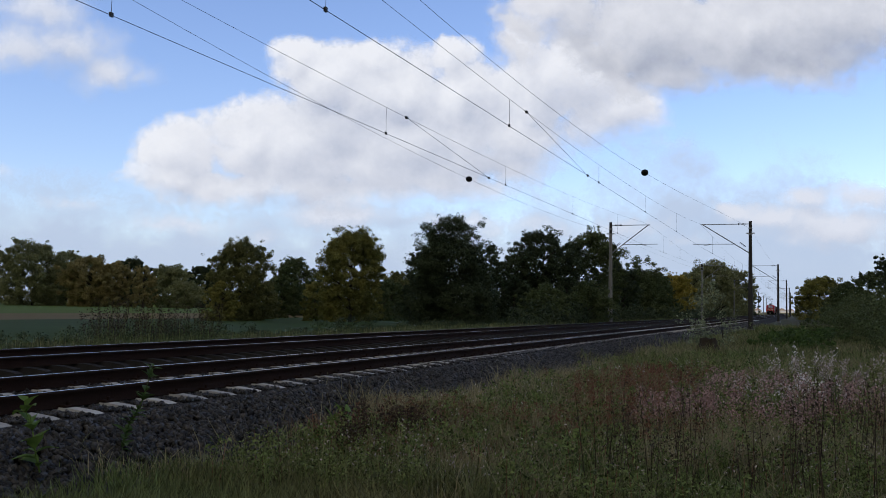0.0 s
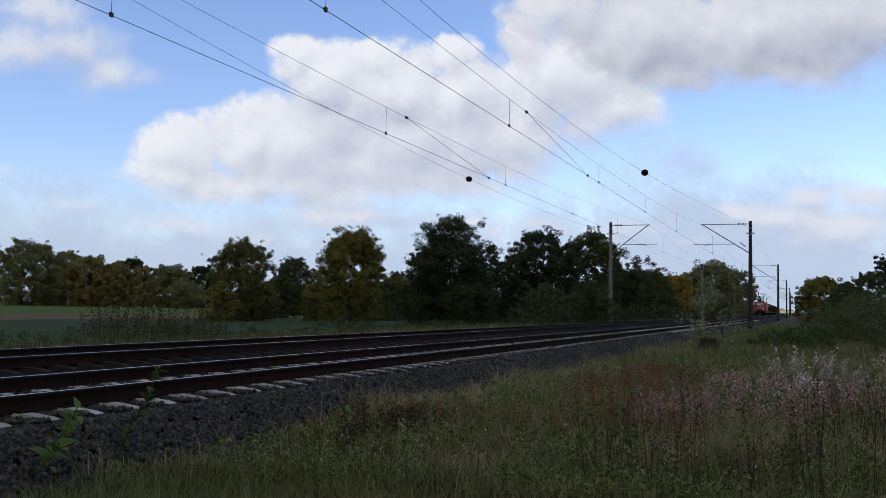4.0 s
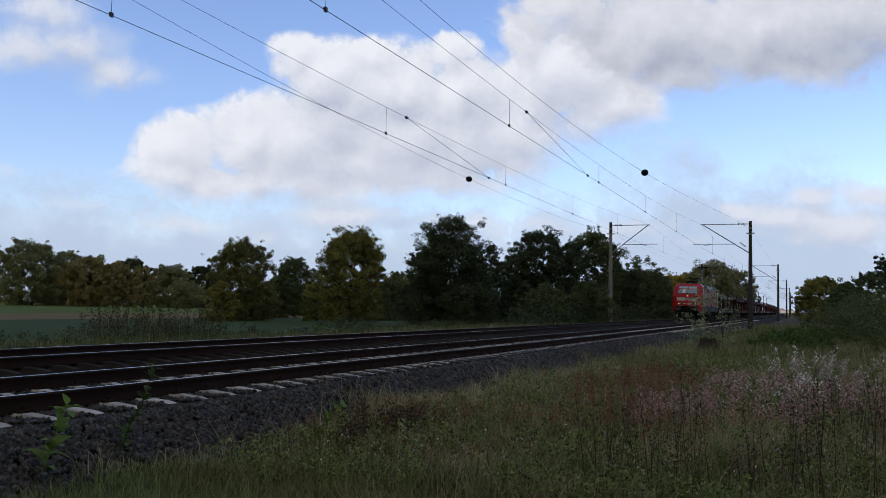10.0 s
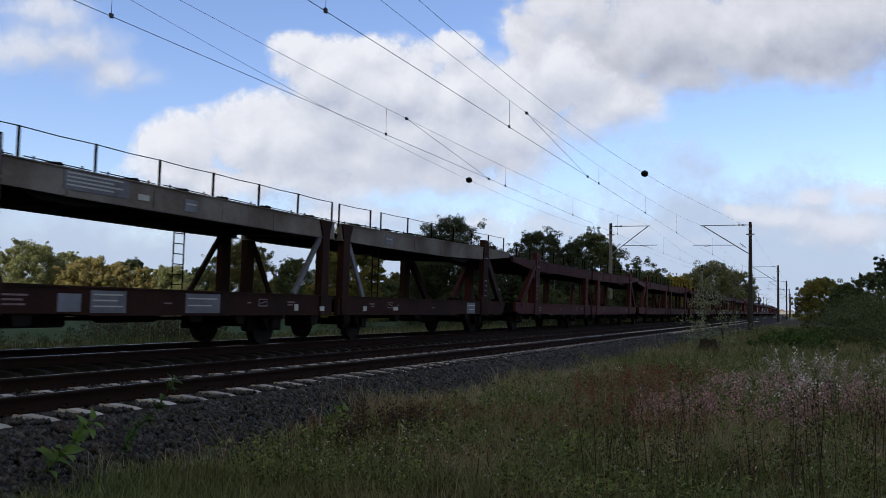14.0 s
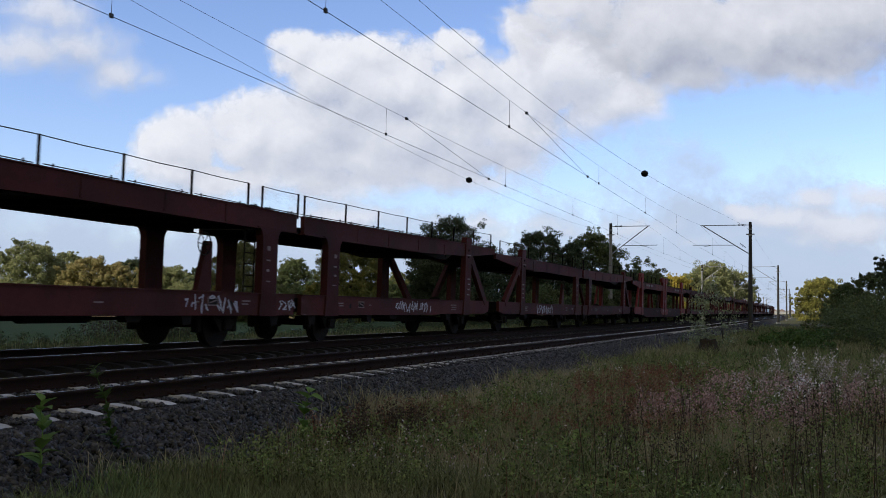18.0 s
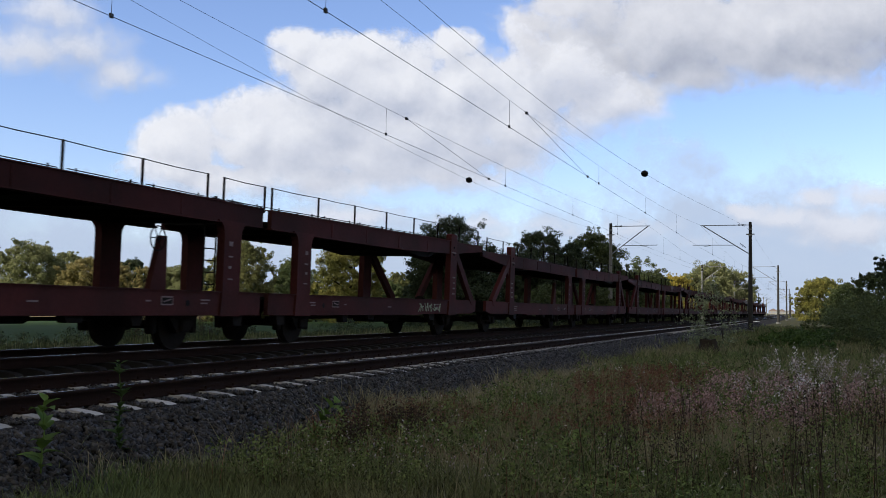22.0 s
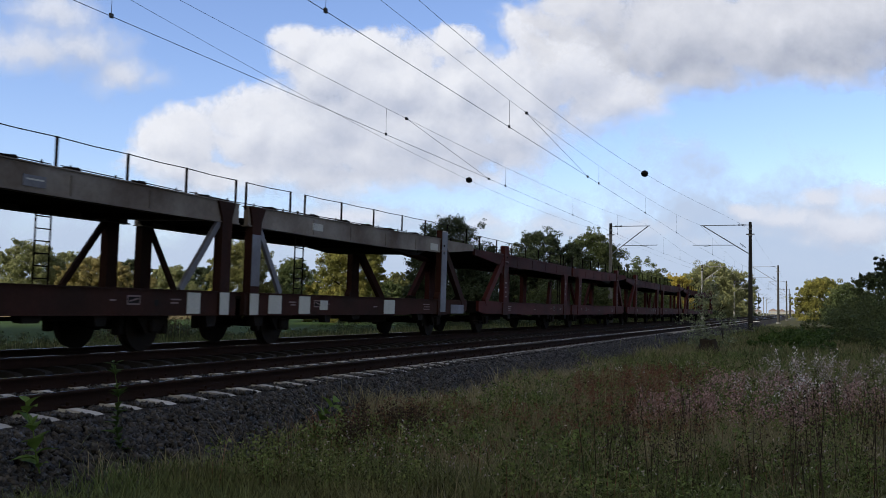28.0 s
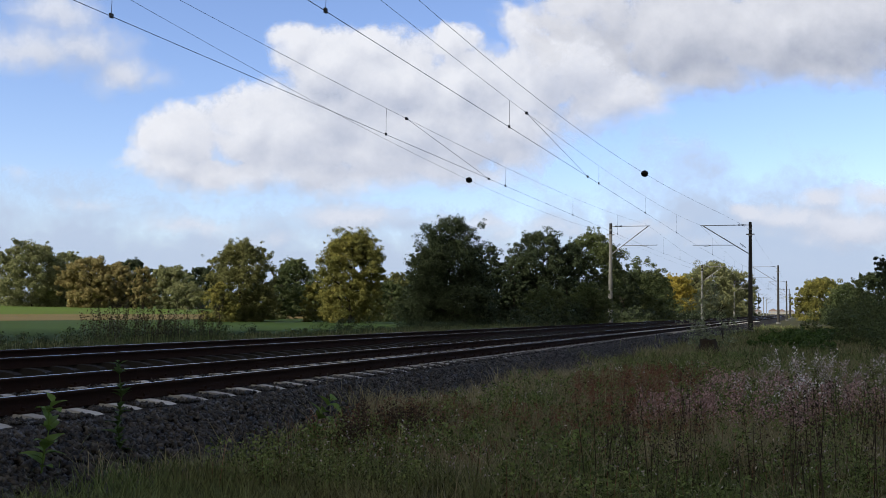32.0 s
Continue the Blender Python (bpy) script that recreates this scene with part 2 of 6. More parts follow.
def raw(name, verts, faces, material, parent=None, smooth=False):
    """A mesh from numpy arrays: all faces with the same number of corners."""
    me = bpy.data.meshes.new(name)
    k = faces.shape[1]
    me.vertices.add(len(verts))
    me.vertices.foreach_set("co", np.ascontiguousarray(verts, dtype=np.float32).ravel())
    me.loops.add(faces.size)
    me.loops.foreach_set("vertex_index", np.ascontiguousarray(faces, dtype=np.int32).ravel())
    me.polygons.add(len(faces))
    me.polygons.foreach_set("loop_start", np.arange(0, faces.size, k, dtype=np.int32))
    me.polygons.foreach_set("loop_total", np.full(len(faces), k, dtype=np.int32))
    if smooth:
        me.polygons.foreach_set("use_smooth", np.ones(len(faces), dtype=bool))
    me.update(calc_edges=True)
    me.validate()
    me.materials.append(material)
    ob = new(name, me)
    ob.parent = parent
    return ob


# ---------------------------------------------------------------- the line
C_NEAR, C_FAR = -7.985, -12.18
CANT, BEND = 0.0164, -6.0e-5
Z_NEAR, Z_FAR = 0.0, 0.054


def cx(y):
    return BEND * y * y / 2


def rail_pose(c, z, y):
    return pose(c + cx(y), y, z, 0, math.degrees(CANT), -math.degrees(math.atan(BEND * y)))
# ---------------------------------------------------------------- sky backdrop with drifting clouds


def cloud_group(name, blobs, rough):
    """Cloud density over the dome: soft humps broken up by noise."""
    g = bpy.data.node_groups.new(name, "ShaderNodeTree")
    g.interface.new_socket("P", in_out="INPUT", socket_type="NodeSocketVector")
    g.interface.new_socket("D", in_out="OUTPUT", socket_type="NodeSocketFloat")
    n, l = g.nodes, g.links
    gi, go = n.new("NodeGroupInput"), n.new("NodeGroupOutput")
    w = n.new("ShaderNodeTexNoise")
    w.inputs["Scale"].default_value, w.inputs["Detail"].default_value, w.inputs["Roughness"].default_value = 14, 10, 0.62
    l.new(gi.outputs[0], w.inputs["Vector"])
    sub = n.new("ShaderNodeVectorMath")
    sub.operation = "SUBTRACT"
    sub.inputs[1].default_value = (0.5, 0.5, 0.5)
    l.new(w.outputs["Color"], sub.inputs[0])
    mad = n.new("ShaderNodeVectorMath")
    mad.operation = "MULTIPLY_ADD"
    mad.inputs[1].default_value = (rough, rough, rough)
    l.new(sub.outputs[0], mad.inputs[0])
    l.new(gi.outputs[0], mad.inputs[2])
    last = None
    for u, v, ru, rv, k in blobs:
        s = n.new("ShaderNodeVectorMath")
        s.operation = "SUBTRACT"
        s.inputs[1].default_value = (u, v, 0)
        l.new(mad.outputs[0], s.inputs[0])
        m = n.new("ShaderNodeVectorMath")
        m.operation = "MULTIPLY"
        m.inputs[1].default_value = (1 / ru, 1 / rv, 0)
        l.new(s.outputs[0], m.inputs[0])
        le = n.new("ShaderNodeVectorMath")
        le.operation = "LENGTH"
        l.new(m.outputs[0], le.inputs[0])
        q = n.new("ShaderNodeMath")
        q.operation = "MULTIPLY_ADD"
        q.inputs[1].default_value, q.inputs[2].default_value = -k, k
        l.new(le.outputs["Value"], q.inputs[0])
        if last is None:
            last = q
        else:
            mx = n.new("ShaderNodeMath")
            mx.operation = "SMOOTH_MAX"
            mx.inputs[2].default_value = 0.15
            l.new(last.outputs[0], mx.inputs[0])
            l.new(q.outputs[0], mx.inputs[1])
            last = mx
    f = n.new("ShaderNodeTexNoise")
    f.inputs["Scale"].default_value, f.inputs["Detail"].default_value, f.inputs["Roughness"].default_value = 9, 14, 0.66
    l.new(gi.outputs[0], f.inputs["Vector"])
    ad = n.new("ShaderNodeMath")
    ad.operation = "MULTIPLY_ADD"
    ad.inputs[1].default_value = 1.15
    l.new(f.outputs[0], ad.inputs[0])
    l.new(last.outputs[0], ad.inputs[2])
    bl = n.new("ShaderNodeTexNoise")
    bl.inputs["Scale"].default_value, bl.inputs["Detail"].default_value, bl.inputs["Roughness"].default_value = 34, 8, 0.55
    l.new(mad.outputs[0], bl.inputs["Vector"])
    bd = n.new("ShaderNodeMath")
    bd.operation = "MULTIPLY_ADD"
    bd.inputs[1].default_value = 0.5
    l.new(bl.outputs[0], bd.inputs[0])
    l.new(ad.outputs[0], bd.inputs[2])
    fin = n.new("ShaderNodeMath")
    fin.operation = "SUBTRACT"
    fin.inputs[1].default_value = 0.81
    l.new(bd.outputs[0], fin.inputs[0])
    l.new(fin.outputs[0], go.inputs[0])
    return g


def cloud_material(name, blobs, rough, edge, bright, grey):
    g = cloud_group(name + "_density", blobs, rough)
    m = bpy.data.materials.new(name)
    m.use_nodes = True
    nt = m.node_tree
    n, l = nt.nodes, nt.links
    n.remove(n["Principled BSDF"])
    tc = n.new("ShaderNodeTexCoord")
    sep = n.new("ShaderNodeSeparateXYZ")
    l.new(tc.outputs["Object"], sep.inputs[0])
    comb = n.new("ShaderNodeCombineXYZ")
    for i, ax in ((0, "X"), (1, "Z")):
        dv = n.new("ShaderNodeMath")
        dv.operation = "DIVIDE"
        l.new(sep.outputs[ax], dv.inputs[0])
        l.new(sep.outputs["Y"], dv.inputs[1])
        l.new(dv.outputs[0], comb.inputs[i])
    dens = []
    for off in ((0, 0, 0), (-0.009, 0.015, 0), (-0.025, 0.06, 0)):
        o = n.new("ShaderNodeVectorMath")
        o.operation = "ADD"
        o.inputs[1].default_value = off
        l.new(comb.outputs[0], o.inputs[0])
        gn = n.new("ShaderNodeGroup")
        gn.node_tree = g
        l.new(o.outputs[0], gn.inputs[0])
        dens.append(gn.outputs[0])
    a = n.new("ShaderNodeMapRange")
    a.interpolation_type = "SMOOTHSTEP"
    a.inputs[1].default_value, a.inputs[2].default_value = 0.0, edge
    l.new(dens[0], a.inputs[0])
    # lit from above: less cloud overhead, more light
    # frayed, thinning underside
    lo = n.new("ShaderNodeVectorMath")
    lo.operation = "ADD"
    lo.inputs[1].default_value = (0.004, -0.03, 0)
    l.new(comb.outputs[0], lo.inputs[0])
    lg = n.new("ShaderNodeGroup")
    lg.node_tree = g
    l.new(lo.outputs[0], lg.inputs[0])
    lr = n.new("ShaderNodeMapRange")
    lr.interpolation_type = "SMOOTHSTEP"
    lr.inputs[1].default_value, lr.inputs[2].default_value = -0.4, 0.3
    l.new(lg.outputs[0], lr.inputs[0])
    am = n.new("ShaderNodeMath")
    am.operation = "MULTIPLY"
    l.new(a.outputs[0], am.inputs[0])
    l.new(lr.outputs[0], am.inputs[1])
    s1 = n.new("ShaderNodeMapRange")
    s1.inputs[1].default_value, s1.inputs[2].default_value = -0.42, 0.42
    df = n.new("ShaderNodeMath")
    df.operation = "SUBTRACT"
    l.new(dens[1], df.inputs[0])
    l.new(dens[0], df.inputs[1])
    l.new(df.outputs[0], s1.inputs[0])
    s2 = n.new("ShaderNodeMapRange")
    s2.inputs[1].default_value, s2.inputs[2].default_value = -0.05, 0.7
    l.new(dens[2], s2.inputs[0])
    av = n.new("ShaderNodeMath")
    av.operation = "MULTIPLY_ADD"
    av.inputs[1].default_value = 0.62
    l.new(s1.outputs[0], av.inputs[0])
    hl = n.new("ShaderNodeMath")
    hl.operation = "MULTIPLY"
    hl.inputs[1].default_value = 0.42
    l.new(s2.outputs[0], hl.inputs[0])
    l.new(hl.outputs[0], av.inputs[2])
    mix = n.new("ShaderNodeMix")
    mix.data_type = "RGBA"
    mix.inputs["A"].default_value, mix.inputs["B"].default_value = (*bright, 1), (*grey, 1)
    l.new(av.outputs[0], mix.inputs["Factor"])
    em = n.new("ShaderNodeEmission")
    l.new(mix.outputs["Result"], em.inputs[0])
    tr = n.new("ShaderNodeBsdfTransparent")
    ms = n.new("ShaderNodeMixShader")
    al = n.new("ShaderNodeMath")
    al.operation = "MULTIPLY"
    al.inputs[1].default_value = 0.96
    l.new(am.outputs[0], al.inputs[0])
    l.new(al.outputs[0], ms.inputs[0])
    l.new(tr.outputs[0], ms.inputs[1])
    l.new(em.outputs[0], ms.inputs[2])
    l.new(ms.outputs[0], n["Material Output"].inputs[0])
    return m


def sky_dome(name, r, material, label):
    nu, nv = 32, 16
    vs, fs = [], []
    for j in range(nv + 1):
        e = radians(-0.6 + 34 * j / nv)
        for i in range(nu + 1):
            a = radians(-50 + 100 * i / nu)
            vs.append((r * math.sin(a) * math.cos(e), r * math.cos(a) * math.cos(e), r * math.sin(e)))
    for j in range(nv):
        for i in range(nu):
            k = j * (nu + 1) + i
            fs.append((k, k + 1, k + nu + 2, k + nu + 1))
    ob = raw(name, np.array(vs), np.array(fs), material, smooth=True)
    ob.matrix_basis = pose(0, 0, 0.9, 0, 0, 21.035)
    return tagged(ob, label, "sky", "", "structure")


BLOBS_MAIN = [(-0.117, 0.248, 0.064, 0.044, 1.0), (-0.052, 0.231, 0.087, 0.052, 1.0), (0.019, 0.22, 0.075, 0.052, 0.9), (0.095, 0.233, 0.075, 0.052, 0.8), (-0.203, 0.175, 0.046, 0.046, 0.9), (-0.279, 0.162, 0.052, 0.041, 0.8), (-0.145, 0.176, 0.099, 0.07, 1.0), (-0.039, 0.166, 0.11, 0.058, 1.0), (-0.248, 0.121, 0.064, 0.032, 0.8), (-0.155, 0.123, 0.116, 0.035, 0.9), (0.066, 0.179, 0.099, 0.052, 0.9), (0.16, 0.193, 0.081, 0.035, 0.8), (-0.308, 0.144, 0.035, 0.02, 0.7), (0.043, 0.12, 0.07, 0.023, 0.45), (0.124, 0.246, 0.075, 0.058, 0.95), (0.174, 0.211, 0.07, 0.046, 0.9), (0.082, 0.281, 0.041, 0.041, 0.7), (-0.076, 0.266, 0.046, 0.026, 0.8), (-0.159, 0.259, 0.035, 0.029, 0.8), (0.006, 0.262, 0.035, 0.023, 0.7), (-0.225, 0.113, 0.104, 0.032, 0.9), (-0.108, 0.112, 0.11, 0.032, 0.85), (-0.015, 0.125, 0.087, 0.035, 0.8), (-0.284, 0.132, 0.052, 0.035, 0.8)]
BLOBS_LOW = [(-0.337, -0.003, 0.522, 0.133, 0.95), (0.068, -0.013, 0.464, 0.128, 1.05), (0.3, -0.009, 0.348, 0.192, 1.1), (-0.4, 0.119, 0.116, 0.023, 0.3), (-0.049, 0.084, 0.203, 0.029, 0.5)]
BLOBS_SOFT = [(-0.435, 0.26, 0.081, 0.046, 0.9), (-0.388, 0.27, 0.081, 0.035, 0.85), (-0.343, 0.241, 0.052, 0.035, 0.8), (-0.351, 0.226, 0.058, 0.029, 0.8), (-0.413, 0.302, 0.07, 0.035, 0.8), (-0.305, 0.233, 0.029, 0.023, 0.6), (0.347, 0.099, 0.07, 0.02, 0.9), (0.411, 0.091, 0.087, 0.029, 1.0), (0.306, 0.104, 0.029, 0.016, 1.0), (0.382, 0.12, 0.035, 0.017, 0.9), (0.329, 0.072, 0.093, 0.017, 0.8), (0.434, 0.062, 0.07, 0.023, 0.9), (0.44, 0.124, 0.046, 0.023, 0.8), (0.23, 0.161, 0.035, 0.015, 0.5), (0.067, 0.074, 0.151, 0.023, 0.6), (-0.282, 0.08, 0.099, 0.017, 0.8), (-0.096, 0.089, 0.087, 0.017, 0.75), (-0.177, 0.058, 0.116, 0.017, 0.6), (0.021, 0.085, 0.075, 0.016, 0.7), (-0.388, 0.101, 0.07, 0.013, 0.5), (0.184, 0.076, 0.087, 0.02, 0.7), (0.259, 0.065, 0.07, 0.017, 0.7), (-0.447, 0.13, 0.023, 0.015, 0.5)]
BLOBS_RIGHT = [(0.123, 0.311, 0.064, 0.041, 0.9), (0.23, 0.289, 0.104, 0.064, 1.0), (0.33, 0.291, 0.128, 0.07, 1.0), (0.43, 0.305, 0.116, 0.075, 1.0), (0.242, 0.236, 0.087, 0.035, 0.8), (0.359, 0.238, 0.116, 0.029, 0.8), (0.083, 0.269, 0.035, 0.029, 0.5)]
DOME_MAIN = sky_dome("backdrop_clouds_main", 4300, cloud_material("cumulus", BLOBS_MAIN, 0.065, 0.36, (0.68, 0.69, 0.73), (0.40, 0.43, 0.52)), "white sunlit cumulus cloud with grey underside in blue sky")
DOME_LOW = sky_dome("backdrop_clouds_low", 4400, cloud_material("haze_cloud", BLOBS_LOW, 0.06, 0.55, (0.41, 0.485, 0.62), (0.355, 0.44, 0.595)), "soft pale cloud veils low over the horizon")
DOME_SOFT = sky_dome("backdrop_clouds_soft", 4350, cloud_material("soft_cloud", BLOBS_SOFT, 0.05, 0.8, (0.57, 0.60, 0.68), (0.41, 0.45, 0.55)), "soft pale scattered clouds in blue sky")
DOME_RIGHT = sky_dome("backdrop_clouds_high", 4200, cloud_material("cumulus_high", BLOBS_RIGHT, 0.055, 0.34, (0.60, 0.61, 0.655), (0.31, 0.335, 0.41)), "large white cloud with shaded grey base overhead")


# a cloud out of view between the sun and the place; its shadow drifts off the fields
def shade_cloud():
    rnd = np.random.RandomState(5)
    nx, ny = 24, 44
    vs, fs = [], []
    for s in (0, 1):
        for j in range(ny + 1):
            for i in range(nx + 1):
                x = (i / nx - 0.5) * 600
                y = (j / ny - 0.5) * 720
                ed = min(1.0, 4 * min(i, nx - i, j, ny - j) / nx)
                z = (1 if s else -0.35) * 60 * math.sqrt(ed) * (0.7 + 0.6 * rnd.rand())
                if i in (0, nx):
                    x += rnd.uniform(-14, 14)
                vs.append((x, y, z if 0 < i < nx and 0 < j < ny else 0))
    o = (nx + 1) * (ny + 1)
    for j in range(ny):
        for i in range(nx):
            k = j * (nx + 1) + i
            fs.append((k + o, k + 1 + o, k + nx + 2 + o, k + nx + 1 + o))
            fs.append((k, k + nx + 1, k + nx + 2, k + 1))
    ob = raw("backdrop_cloud_overhead", np.array(vs), np.array(fs), mat("cloud_body", (0.8, 0.8, 0.82), 1.0, 0, None, 0.01, 0.05, 0), smooth=True)
    return tagged(ob, "large grey cloud drifting between sun and fields", "cloud", "", "structure")


SHADE = shade_cloud()

# ---------------------------------------------------------------- ground


def ground_z(x, y):
    """Cross-section of the land: fields, drain, ballast bed, verge rising slightly behind it."""
    xs = x - cx(y)
    pts = ((-2500, -1.0), (-60, -1.0), (-22, -0.9), (-17.5, -0.75), (-15.6, -0.62), (-14.6, -0.34), (-6.3, -0.34), (-5.6, -0.62), (-4.0, -0.64), (1.0, -0.62), (5, -0.45), (12, 0.1), (30, 0.4), (2500, 0.4))
    return float(np.interp(xs, [p[0] for p in pts], [p[1] for p in pts]))


def make_ground():
    xs = [-2500, -1200, -600, -350, -200, -120, -80, -60, -45, -35, -28, -22, -19, -17.5, -16.5, -15.6, -15.1, -14.6, -6.3, -5.95, -5.6, -5, -4, -3, -2, -1, 0, 1, 2, 3.5, 5, 8, 12, 18, 30, 60, 150, 500, 1200, 2500]
    ys = [-2500, -1000, -600, -300, -150, -80, -40, -20, -10, -5] + [i * 1.0 for i in range(0, 60)] + [60 + 10 * i for i in range(0, 35)] + [450, 550, 700, 1000, 1500, 2500, 4000]
    vs, fs = [], []
    for y in ys:
        for x in xs:
            near = -4.5 < x < 20 and 0 < y < 120
            far = x < -16 and abs(y) < 300
            wob = 0.10 * noise.noise((x * 0.5, y * 0.5, 0)) if near else (0.15 * noise.noise((x * 0.1, y * 0.1, 3)) if far else 0)
            vs.append((x + (cx(y) if abs(x) < 200 else 0), y, ground_z(x + cx(y), y) + wob))
    nx = len(xs)
    for j in range(len(ys) - 1):
        for i in range(nx - 1):
            k = j * nx + i
            fs.append((k, k + 1, k + nx + 1, k + nx))
    return tagged(raw("ground", np.array(vs), np.array(fs), M_SOIL, smooth=True), "grassy soil beside the railway line", "ground", "", "structure")


make_ground()


def strip(name, x0, x1, z, material, label):
    """A crop strip on the flat field beyond the line, running away from it."""
    vs, fs = [], []
    ys = list(range(-200, 700, 30))
    for y in ys:
        for x in np.linspace(x0, x1, 6):
            vs.append((x, y + 0.25 * x, ground_z(x, y) + z + 0.1 * noise.noise((x * 0.08, y * 0.05, 7))))
    for j in range(len(ys) - 1):
        for i in range(5):
            k = j * 6 + i
            fs.append((k, k + 1, k + 7, k + 6))
    return tagged(raw(name, np.array(vs), np.array(fs), material, smooth=True), label, "field", "", "structure")


strip("field_green_near", -68, -30, 0.10, M_FIELD2, "green crop strip beside the line")
strip("field_stubble", -101, -68, 0.11, M_STUBBLE, "tan stubble strip in the field")
strip("field_green_far", -700, -101, 0.12, M_FIELD, "green meadow reaching to the woods")

# ---------------------------------------------------------------- tracks


def rail_strip(name, off, c, z, outline, material, parent, y0=-620, y1=900):
    ys = np.concatenate([np.arange(y0, -20, 40), np.arange(-20, 120, 5), np.arange(120, y1 + 1, 30)]).astype(float)
    k = len(outline)
    vs = []
    for y in ys:
        for ox, oz in outline:
            vs.append((c + off + ox + cx(y), y, z - CANT * (off + ox) + oz))
    fs = []
    for j in range(len(ys) - 1):
        for i in range(k):
            a, b = j * k + i, j * k + (i + 1) % k
            fs.append((a, a + k, b + k, b))
    ob = raw(name, np.array(vs), np.array(fs), material, parent)
    return ob


RAIL = ((-0.036, -0.004), (-0.036, -0.035), (-0.01, -0.05), (-0.01, -0.14), (-0.075, -0.158), (-0.075, -0.172), (0.075, -0.172), (0.075, -0.158), (0.01, -0.14), (0.01, -0.05), (0.036, -0.035), (0.036, -0.004))
HEAD = ((-0.022, -0.0038), (0.022, -0.0038), (0.020, -0.0028), (-0.020, -0.0028))


def sleeper_mesh():
    bm = bmesh.new()
    # waisted concrete sleeper with sloping shoulders
    secs = ((-1.3, 0.15, -0.205), (-1.2, 0.15, -0.182), (-0.95, 0.15, -0.162), (-0.55, 0.15, -0.158), (-0.38, 0.12, -0.19), (0.38, 0.12, -0.19), (0.55, 0.15, -0.158), (0.95, 0.15, -0.162), (1.2, 0.15, -0.182), (1.3, 0.15, -0.205))
    rings = [[bm.verts.new(v) for v in ((x, -w, -0.38), (x, -w * 0.5, z), (x, w * 0.5, z), (x, w, -0.38))] for x, w, z in secs]
    for a, b in zip(rings, rings[1:]):
        for i in range(3):
            bm.faces.new((a[i], a[i + 1], b[i + 1], b[i]))
    bm.faces.new(rings[0][::-1])
    bm.faces.new(rings[-1])
    bmesh.ops.recalc_face_normals(bm, faces=bm.faces[:])
    me = bpy.data.meshes.new("sleeper")
    bm.to_mesh(me)
    bm.free()
    me.materials.append(M_CONCRETE)
    return me


def clip_mesh():
    bm = bmesh.new()
    box(bm, -0.05, 0.05, -0.07, 0.07, -0.175, -0.135, 0.01)
    tube(bm, (0.02, 0, -0.16), (0.02, 0, -0.10), 0.018, n=6)
    me = bpy.data.meshes.new("rail_clip")
    bm.to_mesh(me)
    bm.free()
    me.materials.append(M_RUST)
    return me


SLEEPER, CLIPS = sleeper_mesh(), clip_mesh()
# far-track sleepers: the same mesh in a much darker colour
SLEEPER_DARK = SLEEPER.copy()
SLEEPER_DARK.materials.clear()
SLEEPER_DARK.materials.append(M_DARK_SLEEPER)


def track(name, c, z, label):
    t = empty(name, label, "railway track", "tracks")
    for off in (-0.75, 0.75):
        r = rail_strip("rail", off, c, z, RAIL, M_RUST, t)
        h = rail_strip("rail_head", off, c, z, HEAD, M_SHINE, r)
        h["label"] = "polished steel running surface"
    return t


TRACK_NEAR = track("near_railway_track", C_NEAR, Z_NEAR, "straight railway track, rusty rails with polished heads on concrete sleepers")
TRACK_FAR = track("far_railway_track", C_FAR, Z_FAR, "second railway track, dark rails on concrete sleepers")


# ---------------------------------------------------------------- overhead line


def mast(x, y, z0, top, dark, side, arm, label):
    """A catenary mast with its cantilever towards the track; side: +1 arm to the right."""
    t = empty("catenary_mast", label, "mast", "catenary masts")
    t.matrix_basis = pose(x, y, z0)
    h = top - z0
    bm = bmesh.new()
    tube(bm, (0, 0, 0), (0, 0, h), 0.20, 0.115, 12)
    part("pole", bm, M_MASTD if dark else M_MAST, t, smooth=False)
    part("pole_cap", tube(bmesh.new(), (0, 0, h - 0.9), (0, 0, h + 0.02), 0.128, 0.12, 12), M_MASTD, t)
    part("foundation", tube(bmesh.new(), (0, 0, -0.3), (0, 0, 0.18), 0.34, 0.32, 12), M_MAST, t)
    for k in (0.55, 1.0):
        part("collar", tube(bmesh.new(), (0, 0, h - k - 0.06), (0, 0, h - k + 0.06), 0.15, n=12), M_GALV, t)
    part("bracket", bx(-0.32, 0.32, -0.05, 0.05, h - 0.98, h - 0.90), M_GALV, t)
    zc = 7.88 - z0   # top tube
    a = arm * side
    part("top_tube", tube(bmesh.new(), (0, 0, zc), (a + 0.15 * side, 0, zc), 0.03), M_GALV, t)
    part("diagonal_tube", tube(bmesh.new(), (0.1 * side, 0, zc - 2.3), (a, 0, zc), 0.04), M_GALV, t)
    part("registration_tube", tube(bmesh.new(), (0.34 * arm * side, 0, zc - 1.6), (a + 0.75 * side, 0, zc - 1.58), 0.025), M_GALV, t)
    part("drop_arm", tube(bmesh.new(), (a - 0.7 * side, 0, zc - 1.6), (a - 0.1 * side, 0, zc - 1.72), 0.015), M_GALV, t)
    for p0, p1 in (((0.35 * side, 0, zc), (0.95 * side, 0, zc)), ((0.35 * side, 0, zc - 1.82), (0.8 * side, 0, zc - 1.46))):
        ins = part("insulator", bmesh.new(), M_UNDER, t)
        bm = bmesh.new()
        p0, p1 = Vector(p0), Vector(p1)
        for i in range(6):
            q = p0.lerp(p1, (i + 0.5) / 6)
            dd = (p1 - p0).normalized() * 0.02
            tube(bm, q - dd, q + dd, 0.07, n=8)
